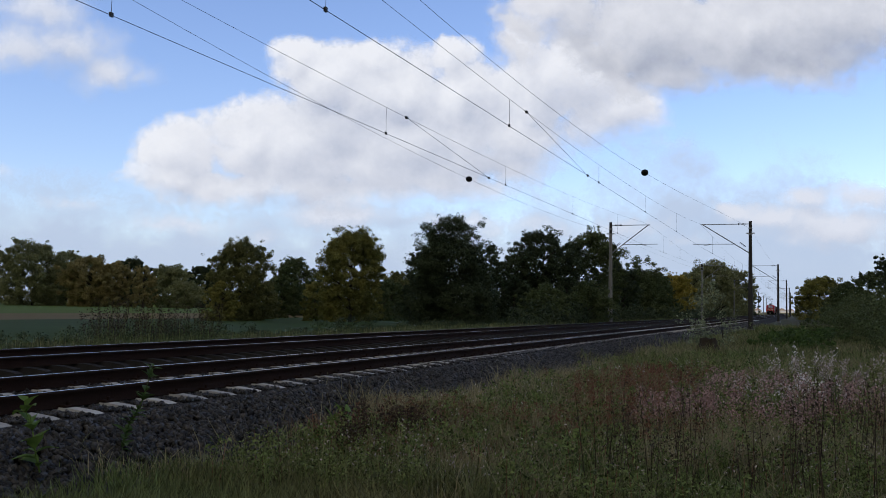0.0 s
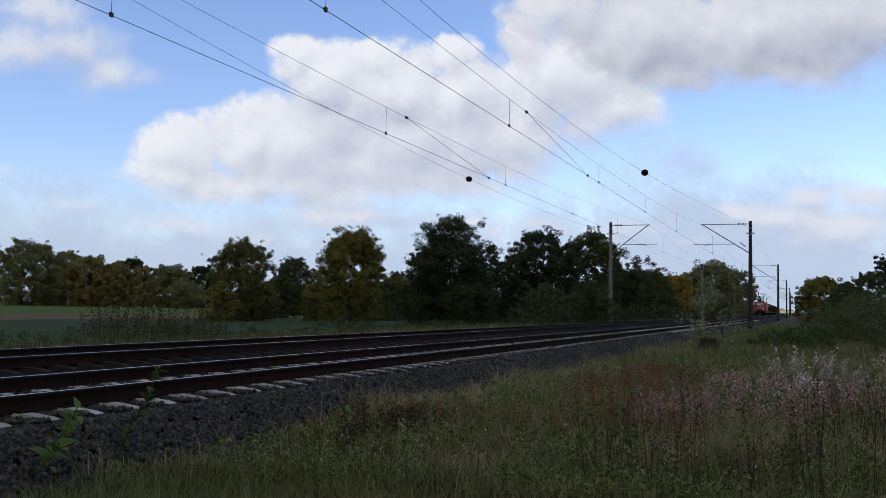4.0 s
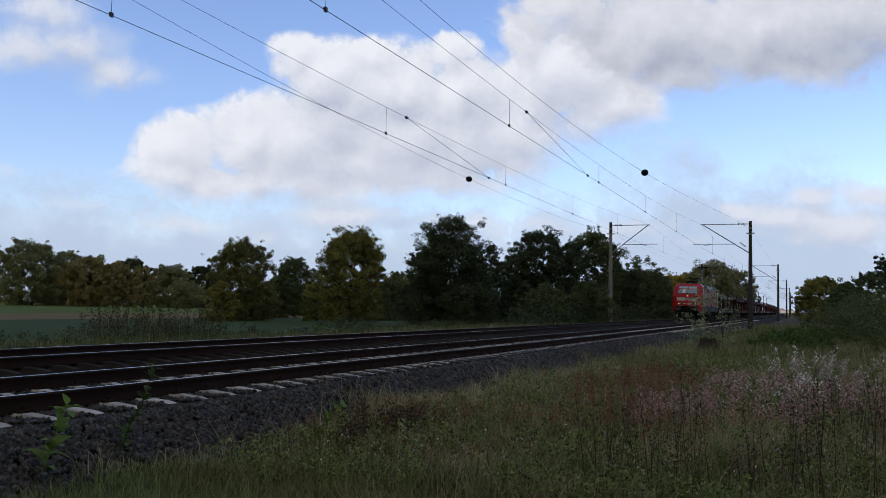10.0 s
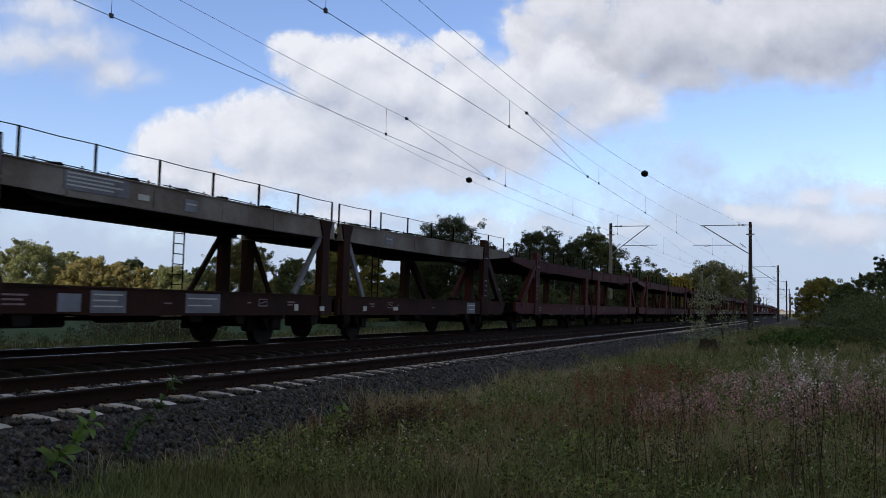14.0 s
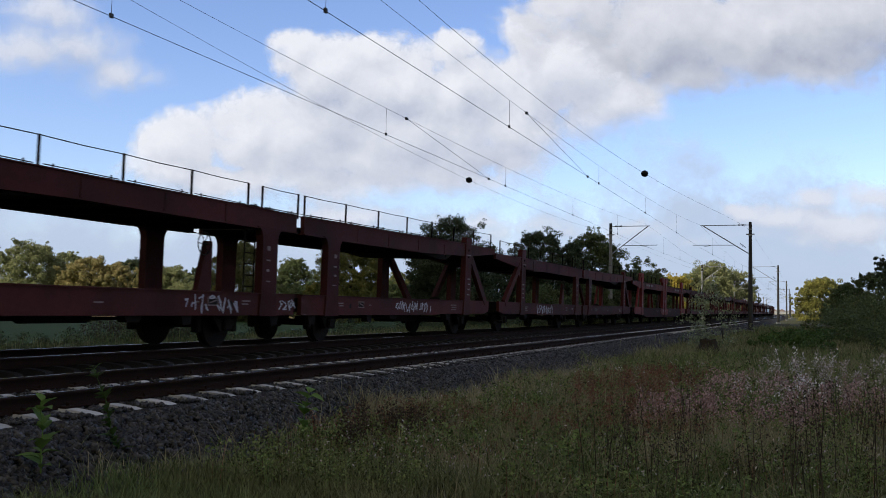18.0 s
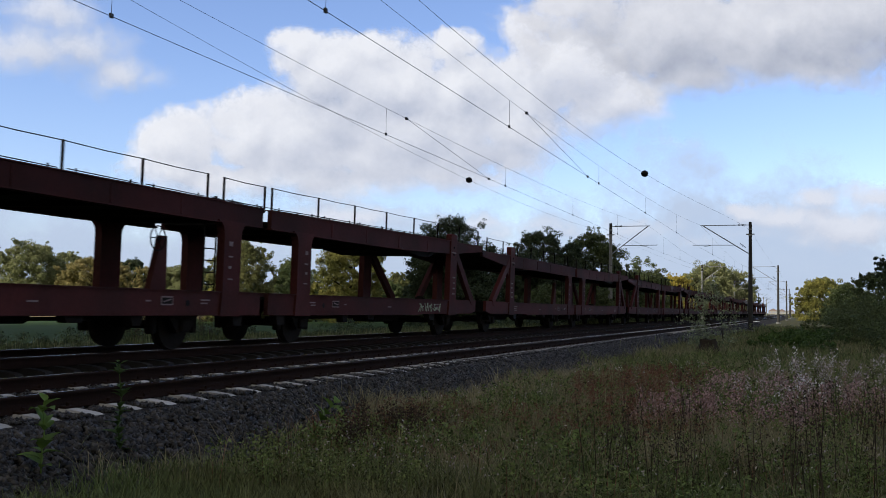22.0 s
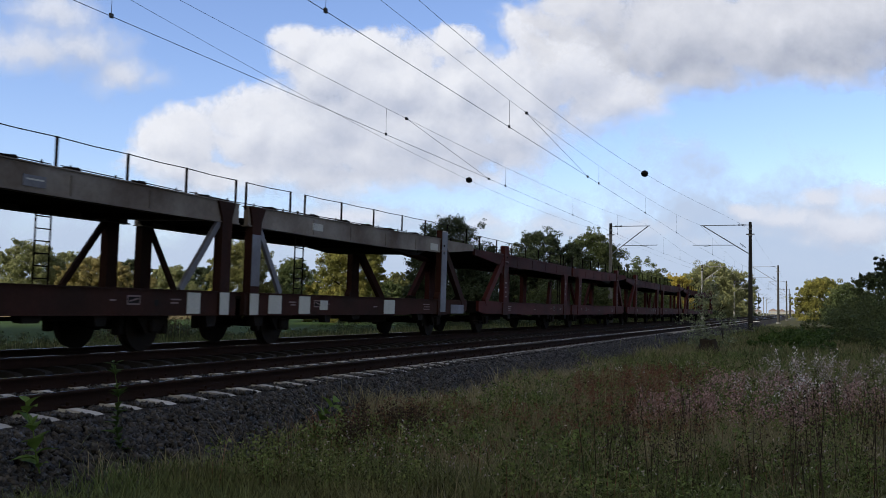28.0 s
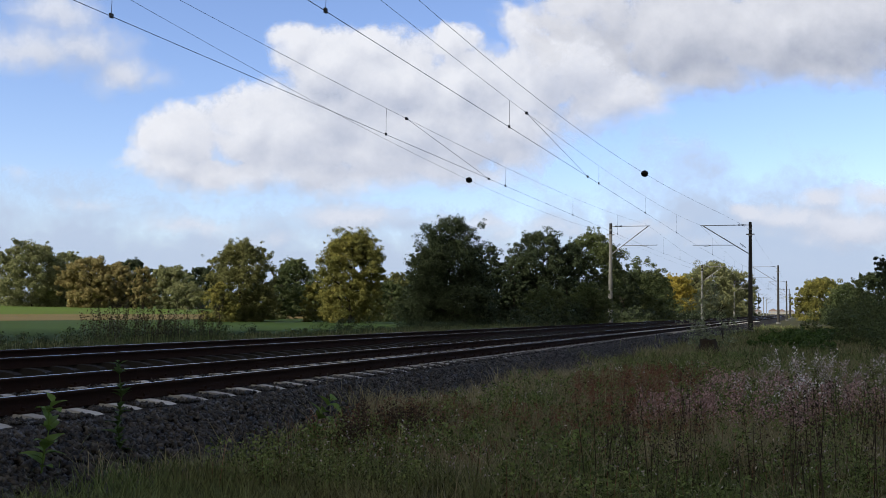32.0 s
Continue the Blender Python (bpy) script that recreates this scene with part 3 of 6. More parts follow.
        bm.to_mesh(ins.data)
        bm.free()
    return t


MAST_STEP = 73.5
for i in range(7):
    y = 80.7 + i * MAST_STEP
    mast(-4.72 + cx(y), y, -0.62, 8.08, True, -1, 3.7, "tall concrete catenary mast with steel cantilever arm over the track")
    y = 80.2 + i * MAST_STEP
    mast(-15.76 + cx(y), y, -0.62, 8.12, False, 1, 3.1, "grey concrete catenary mast with cantilever over the far track")
for x in (-4.72, -15.76):
    y = 80.4 - MAST_STEP - 6
    mast(x, y, -0.62, 8.1, x > -10, -1 if x > -10 else 1, 3.4, "tall concrete catenary mast beside the railway line")


def wire(name, pts, r, label, parent=None):
    # one swept strand with shared rings
    bm = bmesh.new()
    pts = [Vector(p) for p in pts]
    last = None
    for i, p in enumerate(pts):
        q = (pts[min(i + 1, len(pts) - 1)] - pts[max(i - 1, 0)]).to_track_quat("Z", "Y")
        row = [bm.verts.new(p + q @ Vector((math.cos(1.2566 * k) * r, math.sin(1.2566 * k) * r, 0))) for k in range(5)]
        if last:
            for k in range(5):
                bm.faces.new((last[k], last[(k + 1) % 5], row[(k + 1) % 5], row[k]))
        last = row
    ob = part(name, bm, M_WIRE, parent)
    if parent is None:
        tagged(ob, label, "wire", "overhead wires")
    return ob


def contact_line(c, a, b, zc, cat, drops, link):
    """Contact wire, sagging catenary wire, droppers and the slanting link; a + b y is the stagger over the first span."""
    t = empty("overhead_line", "contact wire hung from a sagging catenary wire by droppers", "overhead line", "overhead wires")

    def lateral(y):
        if y <= 80:
            return a + b * y
        f = ((y - 80) / MAST_STEP) % 2
        e = a + b * 80 - (c + cx(80))
        return c + cx(y) + e * (1 - 2 * f if f < 1 else 2 * f - 3)

    def height(y):
        if y <= 80:
            return cat[0] + cat[1] * (y - cat[2]) ** 2
        f = ((y - 80) / MAST_STEP) % 1
        top = cat[0] + cat[1] * (80 - cat[2]) ** 2
        return top - (top - cat[0]) * (1 - (2 * f - 1) ** 2)
    ys = [-30 + 2.5 * k for k in range(44)] + [80 + MAST_STEP * k / 12 for k in range(1, 73)]
    wire("contact_wire", [(lateral(y), y, zc) for y in ys], 0.0066, "", t)
    wire("catenary_wire", [(lateral(y), y, height(y)) for y in ys], 0.0046, "", t)
    for y in drops + tuple(80 + MAST_STEP * (k + f) for k in range(4) for f in (0.1, 0.25, 0.42, 0.58, 0.75, 0.9)):
        wire("dropper", [(lateral(y), y, zc), (lateral(y), y, height(y))], 0.005, "", t)
        part("clamp", bx(lateral(y) - 0.02, lateral(y) + 0.02, y - 0.04, y + 0.04, zc - 0.03, zc + 0.05), M_WIRE, t)
    y0, y1 = link
    wire("link_wire", [(lateral(y0), y0, height(y0)), (lateral(y1), y1, zc)], 0.0065, "", t)
    for y, z in ((y0, height(y0)), (y1, zc)):
        part("clamp", bx(lateral(y) - 0.03, lateral(y) + 0.03, y - 0.07, y + 0.07, z - 0.035, z + 0.035), M_WIRE, t)
    return t


contact_line(C_FAR, -11.655, -0.01334, 6.05, (6.816, 5.09e-4, 33.08), (13.95, 26.31, 38.84, 51.64, 65.28), (27.9, 36.5))
contact_line(C_NEAR, -7.634, -0.01084, 5.92, (6.621, 5.76e-4, 34.71), (14.5, 25.52, 38.0, 49.98, 62.84), (27.28, 35.9))


def feeder(a, b, co, xm, ball_y):
    """Return wire on the mast brackets, with a dark marker ball clamped on it."""
    t = empty("feeder_line", "bare feeder wire between the masts with a dark marker ball", "overhead line", "overhead wires")

    def at(y):
        if y <= 80:
            return (a + b * y, y, sum(q * max(y, 12.0) ** k for k, q in enumerate(co)))
        f = ((y - 80) / MAST_STEP) % 1
        return (xm + cx(y), y, 7.15 - 0.3 * (1 - (2 * f - 1) ** 2))
    ys = [-10 + 2.5 * k for k in range(37)] + [80 + MAST_STEP * k / 12 for k in range(0, 73)]
    wire("feeder_wire", [at(y) for y in ys], 0.0048, "", t)
    bm = bmesh.new()
    bmesh.ops.create_uvsphere(bm, u_segments=20, v_segments=12, radius=0.14)
    bmesh.ops.transform(bm, matrix=Matrix.Translation(at(ball_y)) @ Matrix.Diagonal((1, 1.25, 0.9, 1)), verts=bm.verts[:])
    ball = part("marker_ball", bm, M_BLACK, t, "dark round marker ball", smooth=True)
    x, y, z = at(ball_y)
    part("ball_clamp", tube(bmesh.new(), (x, y - 0.24, z), (x, y + 0.24, z), 0.03, n=8), M_UNDER, ball)
    return t


feeder(-13.05, -0.032, (8.55143, -0.0934258, 0.00124336, -3.68116e-06), -15.6, 40.36)
feeder(-7.6, 0.0375, (8.62407, -0.171845, 0.00372232, -2.32432e-05, 8.57524e-09), -4.55, 37.67)
# ---------------------------------------------------------------- locomotive (local: origin at front buffer faces, rail level; +y runs back along the train)


def wheelset(parent, y, r, gauge=0.75):
    ws = part("wheelset", tube(bmesh.new(), (-0.95, y, r), (0.95, y, r), 0.085, n=10), M_UNDER, parent)
    for s in (-1, 1):
        bm = bmesh.new()
        tube(bm, (s * (gauge - 0.07), y, r), (s * (gauge + 0.065), y, r), r, n=28)
        tube(bm, (s * (gauge - 0.10), y, r), (s * (gauge - 0.07), y, r), r + 0.03, n=28)
        tube(bm, (s * (gauge + 0.065), y, r), (s * (gauge + 0.10), y, r), r * 0.32, n=16)
        part("wheel", bm, M_UNDER, ws)
    return ws


LOCO_LEN = 19.75


def ring(z, half, front, yf, ys):
    """Plan outline of the body at one height, with chamfered corners at both ends."""
    L = LOCO_LEN
    return [(-half, ys, z), (-front, yf, z), (front, yf, z), (half, ys, z), (half, L - ys, z), (front, L - yf, z), (-front, L - yf, z), (-half, L - ys, z)]


def shell(rings, top=False, bottom=False, only=None):
    bm = bmesh.new()
    rs = [[bm.verts.new(v) for v in r] for r in rings]
    for a, b in zip(rs, rs[1:]):
        for i in range(8):
            if only is None or i in only:
                bm.faces.new((a[i], a[(i + 1) % 8], b[(i + 1) % 8], b[i]))
    if top:
        bm.faces.new(rs[-1])
    if bottom:
        bm.faces.new(rs[0][::-1])
    for v in [v for v in bm.verts if not v.link_faces]:
        bm.verts.remove(v)
    bmesh.ops.recalc_face_normals(bm, faces=bm.faces[:])
    return bm


R_SK = ring(0.80, 1.49, 1.02, 0.66, 0.84)
R_BAND = ring(1.40, 1.50, 1.02, 0.56, 0.80)
R_WAIST = ring(2.32, 1.50, 1.02, 0.66, 0.94)
R_SIDE = ring(3.28, 1.47, 0.98, 1.22, 1.60)
R_TOP = ring(3.66, 1.16, 0.90, 1.62, 2.05)


def front_point(x, z, end=0):
    """A point on the sloping front at lateral x and height z."""
    zs = [0.80, 1.40, 2.32, 3.28, 3.66]
    ys = [0.66, 0.56, 0.66, 1.22, 1.62]
    y = float(np.interp(z, zs, ys))
    return Vector((x, LOCO_LEN - y if end else y, z))


def front_panel(pts, lift, thick, end=0):
    """A panel lying on the front: outline in (x, z), raised by lift."""
    bm = bmesh.new()
    s = -1 if not end else 1
    a = [bm.verts.new(front_point(x, z, end) + Vector((0, s * lift, 0))) for x, z in pts]
    b = [bm.verts.new(front_point(x, z, end) + Vector((0, s * (lift - thick), 0))) for x, z in pts]
    n = len(pts)
    for i in range(n):
        bm.faces.new((a[i], a[(i + 1) % n], b[(i + 1) % n], b[i]))
    bm.faces.new(a)
    bm.faces.new(b[::-1])
    bmesh.ops.recalc_face_normals(bm, faces=bm.faces[:])
    return bm


def rect(x0, x1, z0, z1):
    return [(x0, z0), (x1, z0), (x1, z1), (x0, z1)]


def pantograph(parent, y, raised, flip=1):
    """Half-scissor current collector on its base frame."""
    p = part("pantograph", bmesh.new(), M_BLACK, parent, "black steel pantograph, " + ("raised to the wire" if raised else "folded down"))
    bm = bmesh.new()
    for s in (-0.45, 0.45):
        beam(bm, (s, y - 0.75, 3.92), (s, y + 0.75, 3.92), 0.07, 0.07)
    for s in (-0.7, 0.7):
        beam(bm, (-0.5, y + s, 3.92), (0.5, y + s, 3.92), 0.07, 0.07)
    for s in (-0.45, 0.45):
        for q in (-0.7, 0.7):
            tube(bm, (s, y + q, 3.66), (s, y + q, 3.9), 0.06, n=8)
            tube(bm, (s, y + q, 3.75), (s, y + q, 3.79), 0.09, n=8)
    box(bm, -0.3, 0.3, y - 0.3, y + 0.35, 3.93, 4.05, 0.03)
    if raised:
        foot, knee, head = (0, y - 0.1 * flip, 4.0), (0, y + 1.15 * flip, 4.9), (0, y - 0.2 * flip, 5.98)
    else:
        foot, knee, head = (0, y - 0.5 * flip, 4.0), (0, y + 1.15 * flip, 4.40), (0, y - 1.15 * flip, 4.36)
    tube(bm, foot, knee, 0.06, 0.045)
    tube(bm, (0, foot[1] + 0.3 * flip, 4.0), (0, knee[1] - 0.05 * flip, knee[2] - 0.12), 0.02)
    bw = 0.42
    for s in (-1, 1):
        tube(bm, (0.08 * s, knee[1], knee[2]), (bw * s, head[1], head[2] - 0.12), 0.028)
    tube(bm, (-0.15, knee[1], knee[2]), (0.15, knee[1], knee[2]), 0.05)
    tube(bm, (-bw, head[1], head[2] - 0.12), (bw, head[1], head[2] - 0.12), 0.022)
    for q in (-0.18, 0.18):
        tube(bm, (-0.55, head[1] + q, head[2]), (0.55, head[1] + q, head[2]), 0.03)
        for s in (-1, 1):
            tube(bm, (0.55 * s, head[1] + q, head[2]), (0.78 * s, head[1] + q, head[2] - 0.06), 0.02)
            tube(bm, (0.78 * s, head[1] + q, head[2] - 0.06), (0.95 * s, head[1] + q, head[2] - 0.24), 0.018)
    for s in (-1, 1):
        tube(bm, (bw * s, head[1] - 0.18, head[2]), (bw * s, head[1] + 0.18, head[2]), 0.02)
        tube(bm, (bw * s, head[1], head[2] - 0.12), (bw * s, head[1], head[2]), 0.02)
    bm.to_mesh(p.data)
    bm.free()
    return p


def build_loco():
    t = empty("electric_locomotive", "red electric locomotive with white front band and grey roof", "locomotive")
    L = LOCO_LEN
    ends = (1, 5)
    corners = (0, 2, 4, 6)
    # slate-grey skirt on the sides, red down to the buffer beam at the ends
    part("skirt", shell([R_SK, R_BAND], only=(3, 7)), M_LGREY, t, "slate-grey lower body band")
    part("floor", shell([ring(0.82, 1.47, 1.06, 0.68, 1.47), ring(0.86, 1.47, 1.06, 0.68, 1.47)], True, True), M_UNDER, t)
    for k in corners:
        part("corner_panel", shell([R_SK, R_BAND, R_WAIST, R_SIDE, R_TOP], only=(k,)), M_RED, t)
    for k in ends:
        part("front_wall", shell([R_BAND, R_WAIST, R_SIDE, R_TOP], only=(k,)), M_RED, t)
    part("side_wall", shell([R_BAND, R_WAIST, R_SIDE], only=(3, 7)), M_RED_SIDE, t, "dusty red side wall, its shade put into the red")
    part("roof_shoulder", shell([R_SIDE, R_TOP], only=(3, 7)), M_ROOF, t, "grey sloping roof edge")
    for s in (-1, 1):
        for y0, y1 in ((1.81, 3.55), (L - 3.55, L - 1.81)):
            d0 = 0.25 if y0 < 9 else 0.0
            d1 = 0.0 if y0 < 9 else 0.25
            bm = bmesh.new()
            q = [bm.verts.new(v) for v in ((1.475 * s, y0 - (0.2 if y0 < 9 else 0), 3.285), (1.475 * s, y1 + (0 if y0 < 9 else 0.2), 3.285), (1.165 * s, y1 - d1, 3.668), (1.165 * s, y0 + d0, 3.668))]
            bm.faces.new(q)
            bmesh.ops.solidify(bm, geom=bm.faces[:], thickness=0.012)
            part("cab_roof_shoulder", bm, M_RED, t)
        bm = bmesh.new()
        for y in np.arange(4.0, L - 4.0, 0.75):
            tube(bm, (1.13 * s, y, 3.67), (1.13 * s, y + 0.1, 3.69), 0.03, n=6)
        part("roof_edge_fixings", bm, M_UNDER, t)["kind"] = "stuff"
    part("cab_roof", bx(-1.12, 1.12, L - 3.55, L - 2.16, 3.662, 3.706, 0.01), M_RED, t)
    part("roof", shell([ring(3.655, 1.15, 0.9, 1.63, 2.16), ring(3.70, 1.05, 0.85, 1.75, 2.3)], True), M_ROOF, t)
    part("cab_roof", bx(-1.12, 1.12, 2.16, 3.55, 3.662, 3.706, 0.01), M_RED, t)
    for s in (-1, 1):
        sx = 1.503 * s

        def side(name, y0, y1, z0, z1, m, d=0.02, parent=t, label=""):
            return part(name, bx(min(sx, sx + d * s), max(sx, sx + d * s), y0, y1, z0, z1), m, parent, label)
        for k, (y0, y1) in enumerate(((2.45, 3.1), (L - 3.1, L - 2.45))):
            dr = side("cab_door", y0, y1, 1.38, 3.15, M_RED_SIDE, 0.012)
            side("door_seam", y0 - 0.03, y0 - 0.005, 1.38, 3.17, M_UNDER, 0.008, dr)
            side("door_seam", y1 + 0.005, y1 + 0.03, 1.38, 3.17, M_UNDER, 0.008, dr)
            side("door_handle", y0 + 0.06, y0 + 0.2, 2.02, 2.05, M_GALV, 0.05, dr)
            for y in (y0 - 0.1, y1 + 0.08):
                part("handrail", tube(bmesh.new(), (sx + 0.07 * s, y, 1.30), (sx + 0.07 * s, y, 2.72), 0.024), M_WHITE, t, "white handrail")
            side("step_recess", y0 + 0.08, y1 - 0.08, 1.08, 1.30, M_BLACK, 0.006)
            for z in (1.08, 0.78, 0.46):
                part("step", bx(min(1.28 * s, 1.50 * s), max(1.28 * s, 1.50 * s), y0 + 0.1, y1 - 0.12, z - 0.03, z), M_GALV, t)
        for y0, y1 in ((1.60, 2.12), (L - 2.12, L - 1.60)):
            w = part("side_window_frame", prism(bmesh.new(), [(y0 - 0.05, 2.60), (y1 + 0.05, 2.60), (y1 + 0.05, 3.22), (y0 + 0.25 if y0 < 9 else y0 - 0.05, 3.22)], sx - 0.02 * s if s > 0 else sx, sx if s > 0 else sx + 0.02, "x"), M_BLACK, t)
            part("side_window_pane", bx(min(sx, sx + 0.008 * s), max(sx, sx + 0.008 * s), y0 + (0.12 if y0 < 9 else 0), y1 - 0.02, 2.66, 3.14), M_SEEN_SKY, w)
        # roof grilles on the sloping shoulder
        def shoulder(y0, y1, f0, f1, lift):
            a, b = Vector((1.47 * s, 0, 3.28)), Vector((1.16 * s, 0, 3.66))
            nrm = Vector((0.775 * s, 0, 0.632)) * lift
            bm = bmesh.new()
            q = [a.lerp(b, f0) + nrm, a.lerp(b, f1) + nrm]
            vs = [bm.verts.new((q[i].x, y, q[i].z)) for i, y in ((0, y0), (0, y1), (1, y1), (1, y0))]
            lo = [bm.verts.new(v.co - nrm * 1.5) for v in vs]
            bm.faces.new(vs)
            for i in range(4):
                bm.faces.new((vs[i], vs[(i + 1) % 4], lo[(i + 1) % 4], lo[i]))
            bmesh.ops.recalc_face_normals(bm, faces=bm.faces[:])
            return bm
        for y0, y1 in ((4.75, 6.05), (6.12, 7.0), (L - 5.0, L - 3.7)):
            g = part("roof_grille", shoulder(y0, y1, 0.1, 0.92, 0.012), M_BLACK, t, "black ventilation grille")
            for k in range(4):
                f = 0.18 + 0.19 * k
                part("louvre", shoulder(y0 + 0.04, y1 - 0.04, f, f + 0.06, 0.02), M_UNDER, g)
            part("grille_sill", shoulder(y0, y1, 0.06, 0.11, 0.03), M_GALV, g)
        for y in (3.58, L - 3.58):
            side("panel_seam", y, y + 0.012, 1.42, 3.26, M_UNDER, 0.003)
        lg = part("emblem", bx(min(sx, sx + 0.005 * s), max(sx, sx + 0.005 * s), 9.65, 10.15, 2.05, 2.38), M_WHITE, t, "white square emblem with red strokes")
        for a, b, c2, d2 in ((9.70, 9.74, 2.10, 2.33), (10.06, 10.10, 2.10, 2.33), (9.74, 10.06, 2.10, 2.13), (9.74, 10.06, 2.30, 2.33), (9.80, 9.88, 2.15, 2.28), (9.93, 10.00, 2.15, 2.28)):
            part("emblem_stroke", bx(min(sx, sx + 0.008 * s), max(sx, sx + 0.008 * s), a, b, c2, d2), M_RED, lg)
        for k in range(7):
            side("lettering_bar", 9.25 + 0.17 * k, 9.36 + 0.17 * k, 1.86, 1.93, M_WHITE, 0.005)
        for y in (6.3, 13.0):
            side("body_mark", y, y + 0.06, 1.12, 1.22, M_WHITE, 0.005)
        for y in (5.3, 10.2, 14.2):
            side("jacking_socket", y, y + 0.12, 1.05, 1.22, M_BLACK, 0.01)
    for e in (0, 1):
        # windscreen: two panes in a black surround, each with a pale upper band
        fr = part("windscreen_frame", front_panel([(-1.01, 2.63), (1.01, 2.63), (0.945, 3.43), (-0.945, 3.43)], 0.02, 0.05, e), M_BLACK, t)
        for s in (-1, 1):
            lo, hi = (0.025, 0.98) if s > 0 else (-0.98, -0.025)
            lo2, hi2 = (0.025, 0.915) if s > 0 else (-0.915, -0.025)
            pn = part("windscreen_pane", front_panel([(lo, 2.66), (hi, 2.66), (hi2, 3.40), (lo2, 3.40)], 0.032, 0.01, e), M_GLASS, fr, "windscreen pane, sky reflection painted in blue-grey")
            part("sun_blind", front_panel([(lo2 + 0.02, 3.16), (hi2 - 0.02, 3.16), (hi2 - 0.02, 3.35), (lo2 + 0.02, 3.35)], 0.037, 0.004, e), M_PALE_BAND, pn)
            # flat pale plate on the pane, standing for sky seen through the cab
            if s < 0 and not e:
                part("far_cab_window", front_panel([(lo + 0.42, 2.72), (lo + 0.72, 2.72), (lo + 0.76, 3.06), (lo + 0.48, 3.08)], 0.036, 0.004, e), M_SEEN_SKY, pn, "pale plate painted for the sky seen through the cab")
            a, b = front_point(0.55 * s, 2.60, e), front_point(0.93 * s, 3.0, e)
            off = Vector((0, -0.07 if not e else 0.07, 0))
            part("wiper", tube(bmesh.new(), a + off, b + off, 0.014), M_BLACK, fr)
            x0, x1 = (0.24, 1.05) if s > 0 else (-1.05, -0.24)
            part("front_band", front_panel(rect(x0, x1, 1.90, 2.22), 0.008, 0.02, e), M_WHITE, t, "broad white band across the nose")
            hl = part("headlamp_box", front_panel(rect(min(0.55 * s, 0.96 * s), max(0.55 * s, 0.96 * s), 1.50, 1.66), 0.012, 0.02, e), M_BLACK, t)
            for x, m in ((0.84, M_LAMP), (0.66, M_LENS)):
                q = front_point(x * s, 1.58, e)
                d = Vector((0, -1 if not e else 1, 0))
                if e:
                    m = M_LENS
                part("lamp", tube(bmesh.new(), q + d * 0.0, q + d * 0.035, 0.062, 0.055, 14), m, hl, "round headlamp")
            part("grab_rail", tube(bmesh.new(), front_point(0.55 * s, 2.36, e) + d * 0.05, front_point(0.95 * s, 2.36, e) + d * 0.05, 0.02), M_UNDER, t)
            part("front_step", front_panel(rect(min(0.5 * s, 0.98 * s), max(0.5 * s, 0.98 * s), 1.36, 1.39), 0.16, 0.14, e), M_GALV, t)
            # buffers: rectangular crash plates
            yb = 0 if not e else L
            sg = 1 if not e else -1
            bf = part("buffer", bx(0.875 * s - 0.28, 0.875 * s + 0.28, min(yb, yb + sg * 0.06), max(yb, yb + sg * 0.06), 0.86, 1.24, 0.025), M_BUFFER, t, "dark grey rectangular buffer plate")
            part("buffer_casing", tube(bmesh.new(), (0.875 * s, yb + sg * 0.06, 1.05), (0.875 * s, yb + sg * 0.7, 1.05), 0.17, 0.2, 14), M_UNDER, bf)
            part("front_ladder_panel", bx(min(1.02 * s, 1.22 * s), max(1.02 * s, 1.22 * s), min(yb + sg * 0.62, yb + sg * 0.7), max(yb + sg * 0.62, yb + sg * 0.7), 0.48, 0.9, 0.01), M_LGREY, t)
            if s < 0:
                part("mirror", bx(min(1.12 * s, 1.30 * s), max(1.12 * s, 1.30 * s), min(yb + sg * 1.25, yb + sg * 1.32), max(yb + sg * 1.25, yb + sg * 1.32), 2.72, 2.98, 0.02), M_BLACK, t)
        em = part("emblem", front_panel(rect(-0.19, 0.19, 1.92, 2.2), 0.012, 0.02, e), M_WHITE, t, "white square emblem with red strokes")
        for r in (rect(-0.16, 0.16, 1.94, 1.965), rect(-0.16, 0.16, 2.155, 2.18), rect(-0.16, -0.135, 1.965, 2.155), rect(0.135, 0.16, 1.965, 2.155), rect(-0.09, -0.02, 2.0, 2.12), rect(0.03, 0.10, 2.0, 2.12)):
            part("emblem_stroke", front_panel(r, 0.016, 0.01, e), M_RED, em)
        for k in range(9):
            if k in (3, 7):
                continue
            part("number_bar", front_panel(rect(-0.36 + 0.085 * k, -0.30 + 0.085 * k, 1.53, 1.65), 0.01, 0.01, e), M_WHITE, t)
        part("top_lamp_box", front_panel(rect(-0.09, 0.09, 2.33, 2.50), 0.03, 0.04, e), M_WHITE, t)
        q = front_point(0, 2.41, e)
        d = Vector((0, -1 if not e else 1, 0))
        part("top_lamp", tube(bmesh.new(), q + d * 0.02, q + d * 0.06, 0.06, 0.05, 12), M_LENS if e else M_LAMP, t)
        part("horn", tube(bmesh.new(), front_point(-0.42, 2.38, e), front_point(-0.42, 2.38, e) + d * 0.07, 0.05, n=10), M_BLACK, t)
        part("screen_rail", tube(bmesh.new(), front_point(-0.5, 2.58, e) + d * 0.06, front_point(0.6, 2.58, e) + d * 0.06, 0.018), M_RED, t)
        yb, sg = (0, 1) if not e else (L, -1)

        def yy(a, b):
            return min(yb + sg * a, yb + sg * b), max(yb + sg * a, yb + sg * b)
        part("buffer_beam", bx(-1.12, 1.12, *yy(0.58, 0.80), 0.72, 1.42, 0.03), M_UNDER, t)
        part("coupling_hook", bx(-0.09, 0.09, *yy(0.2, 0.62), 0.95, 1.14, 0.03), M_UNDER, t)
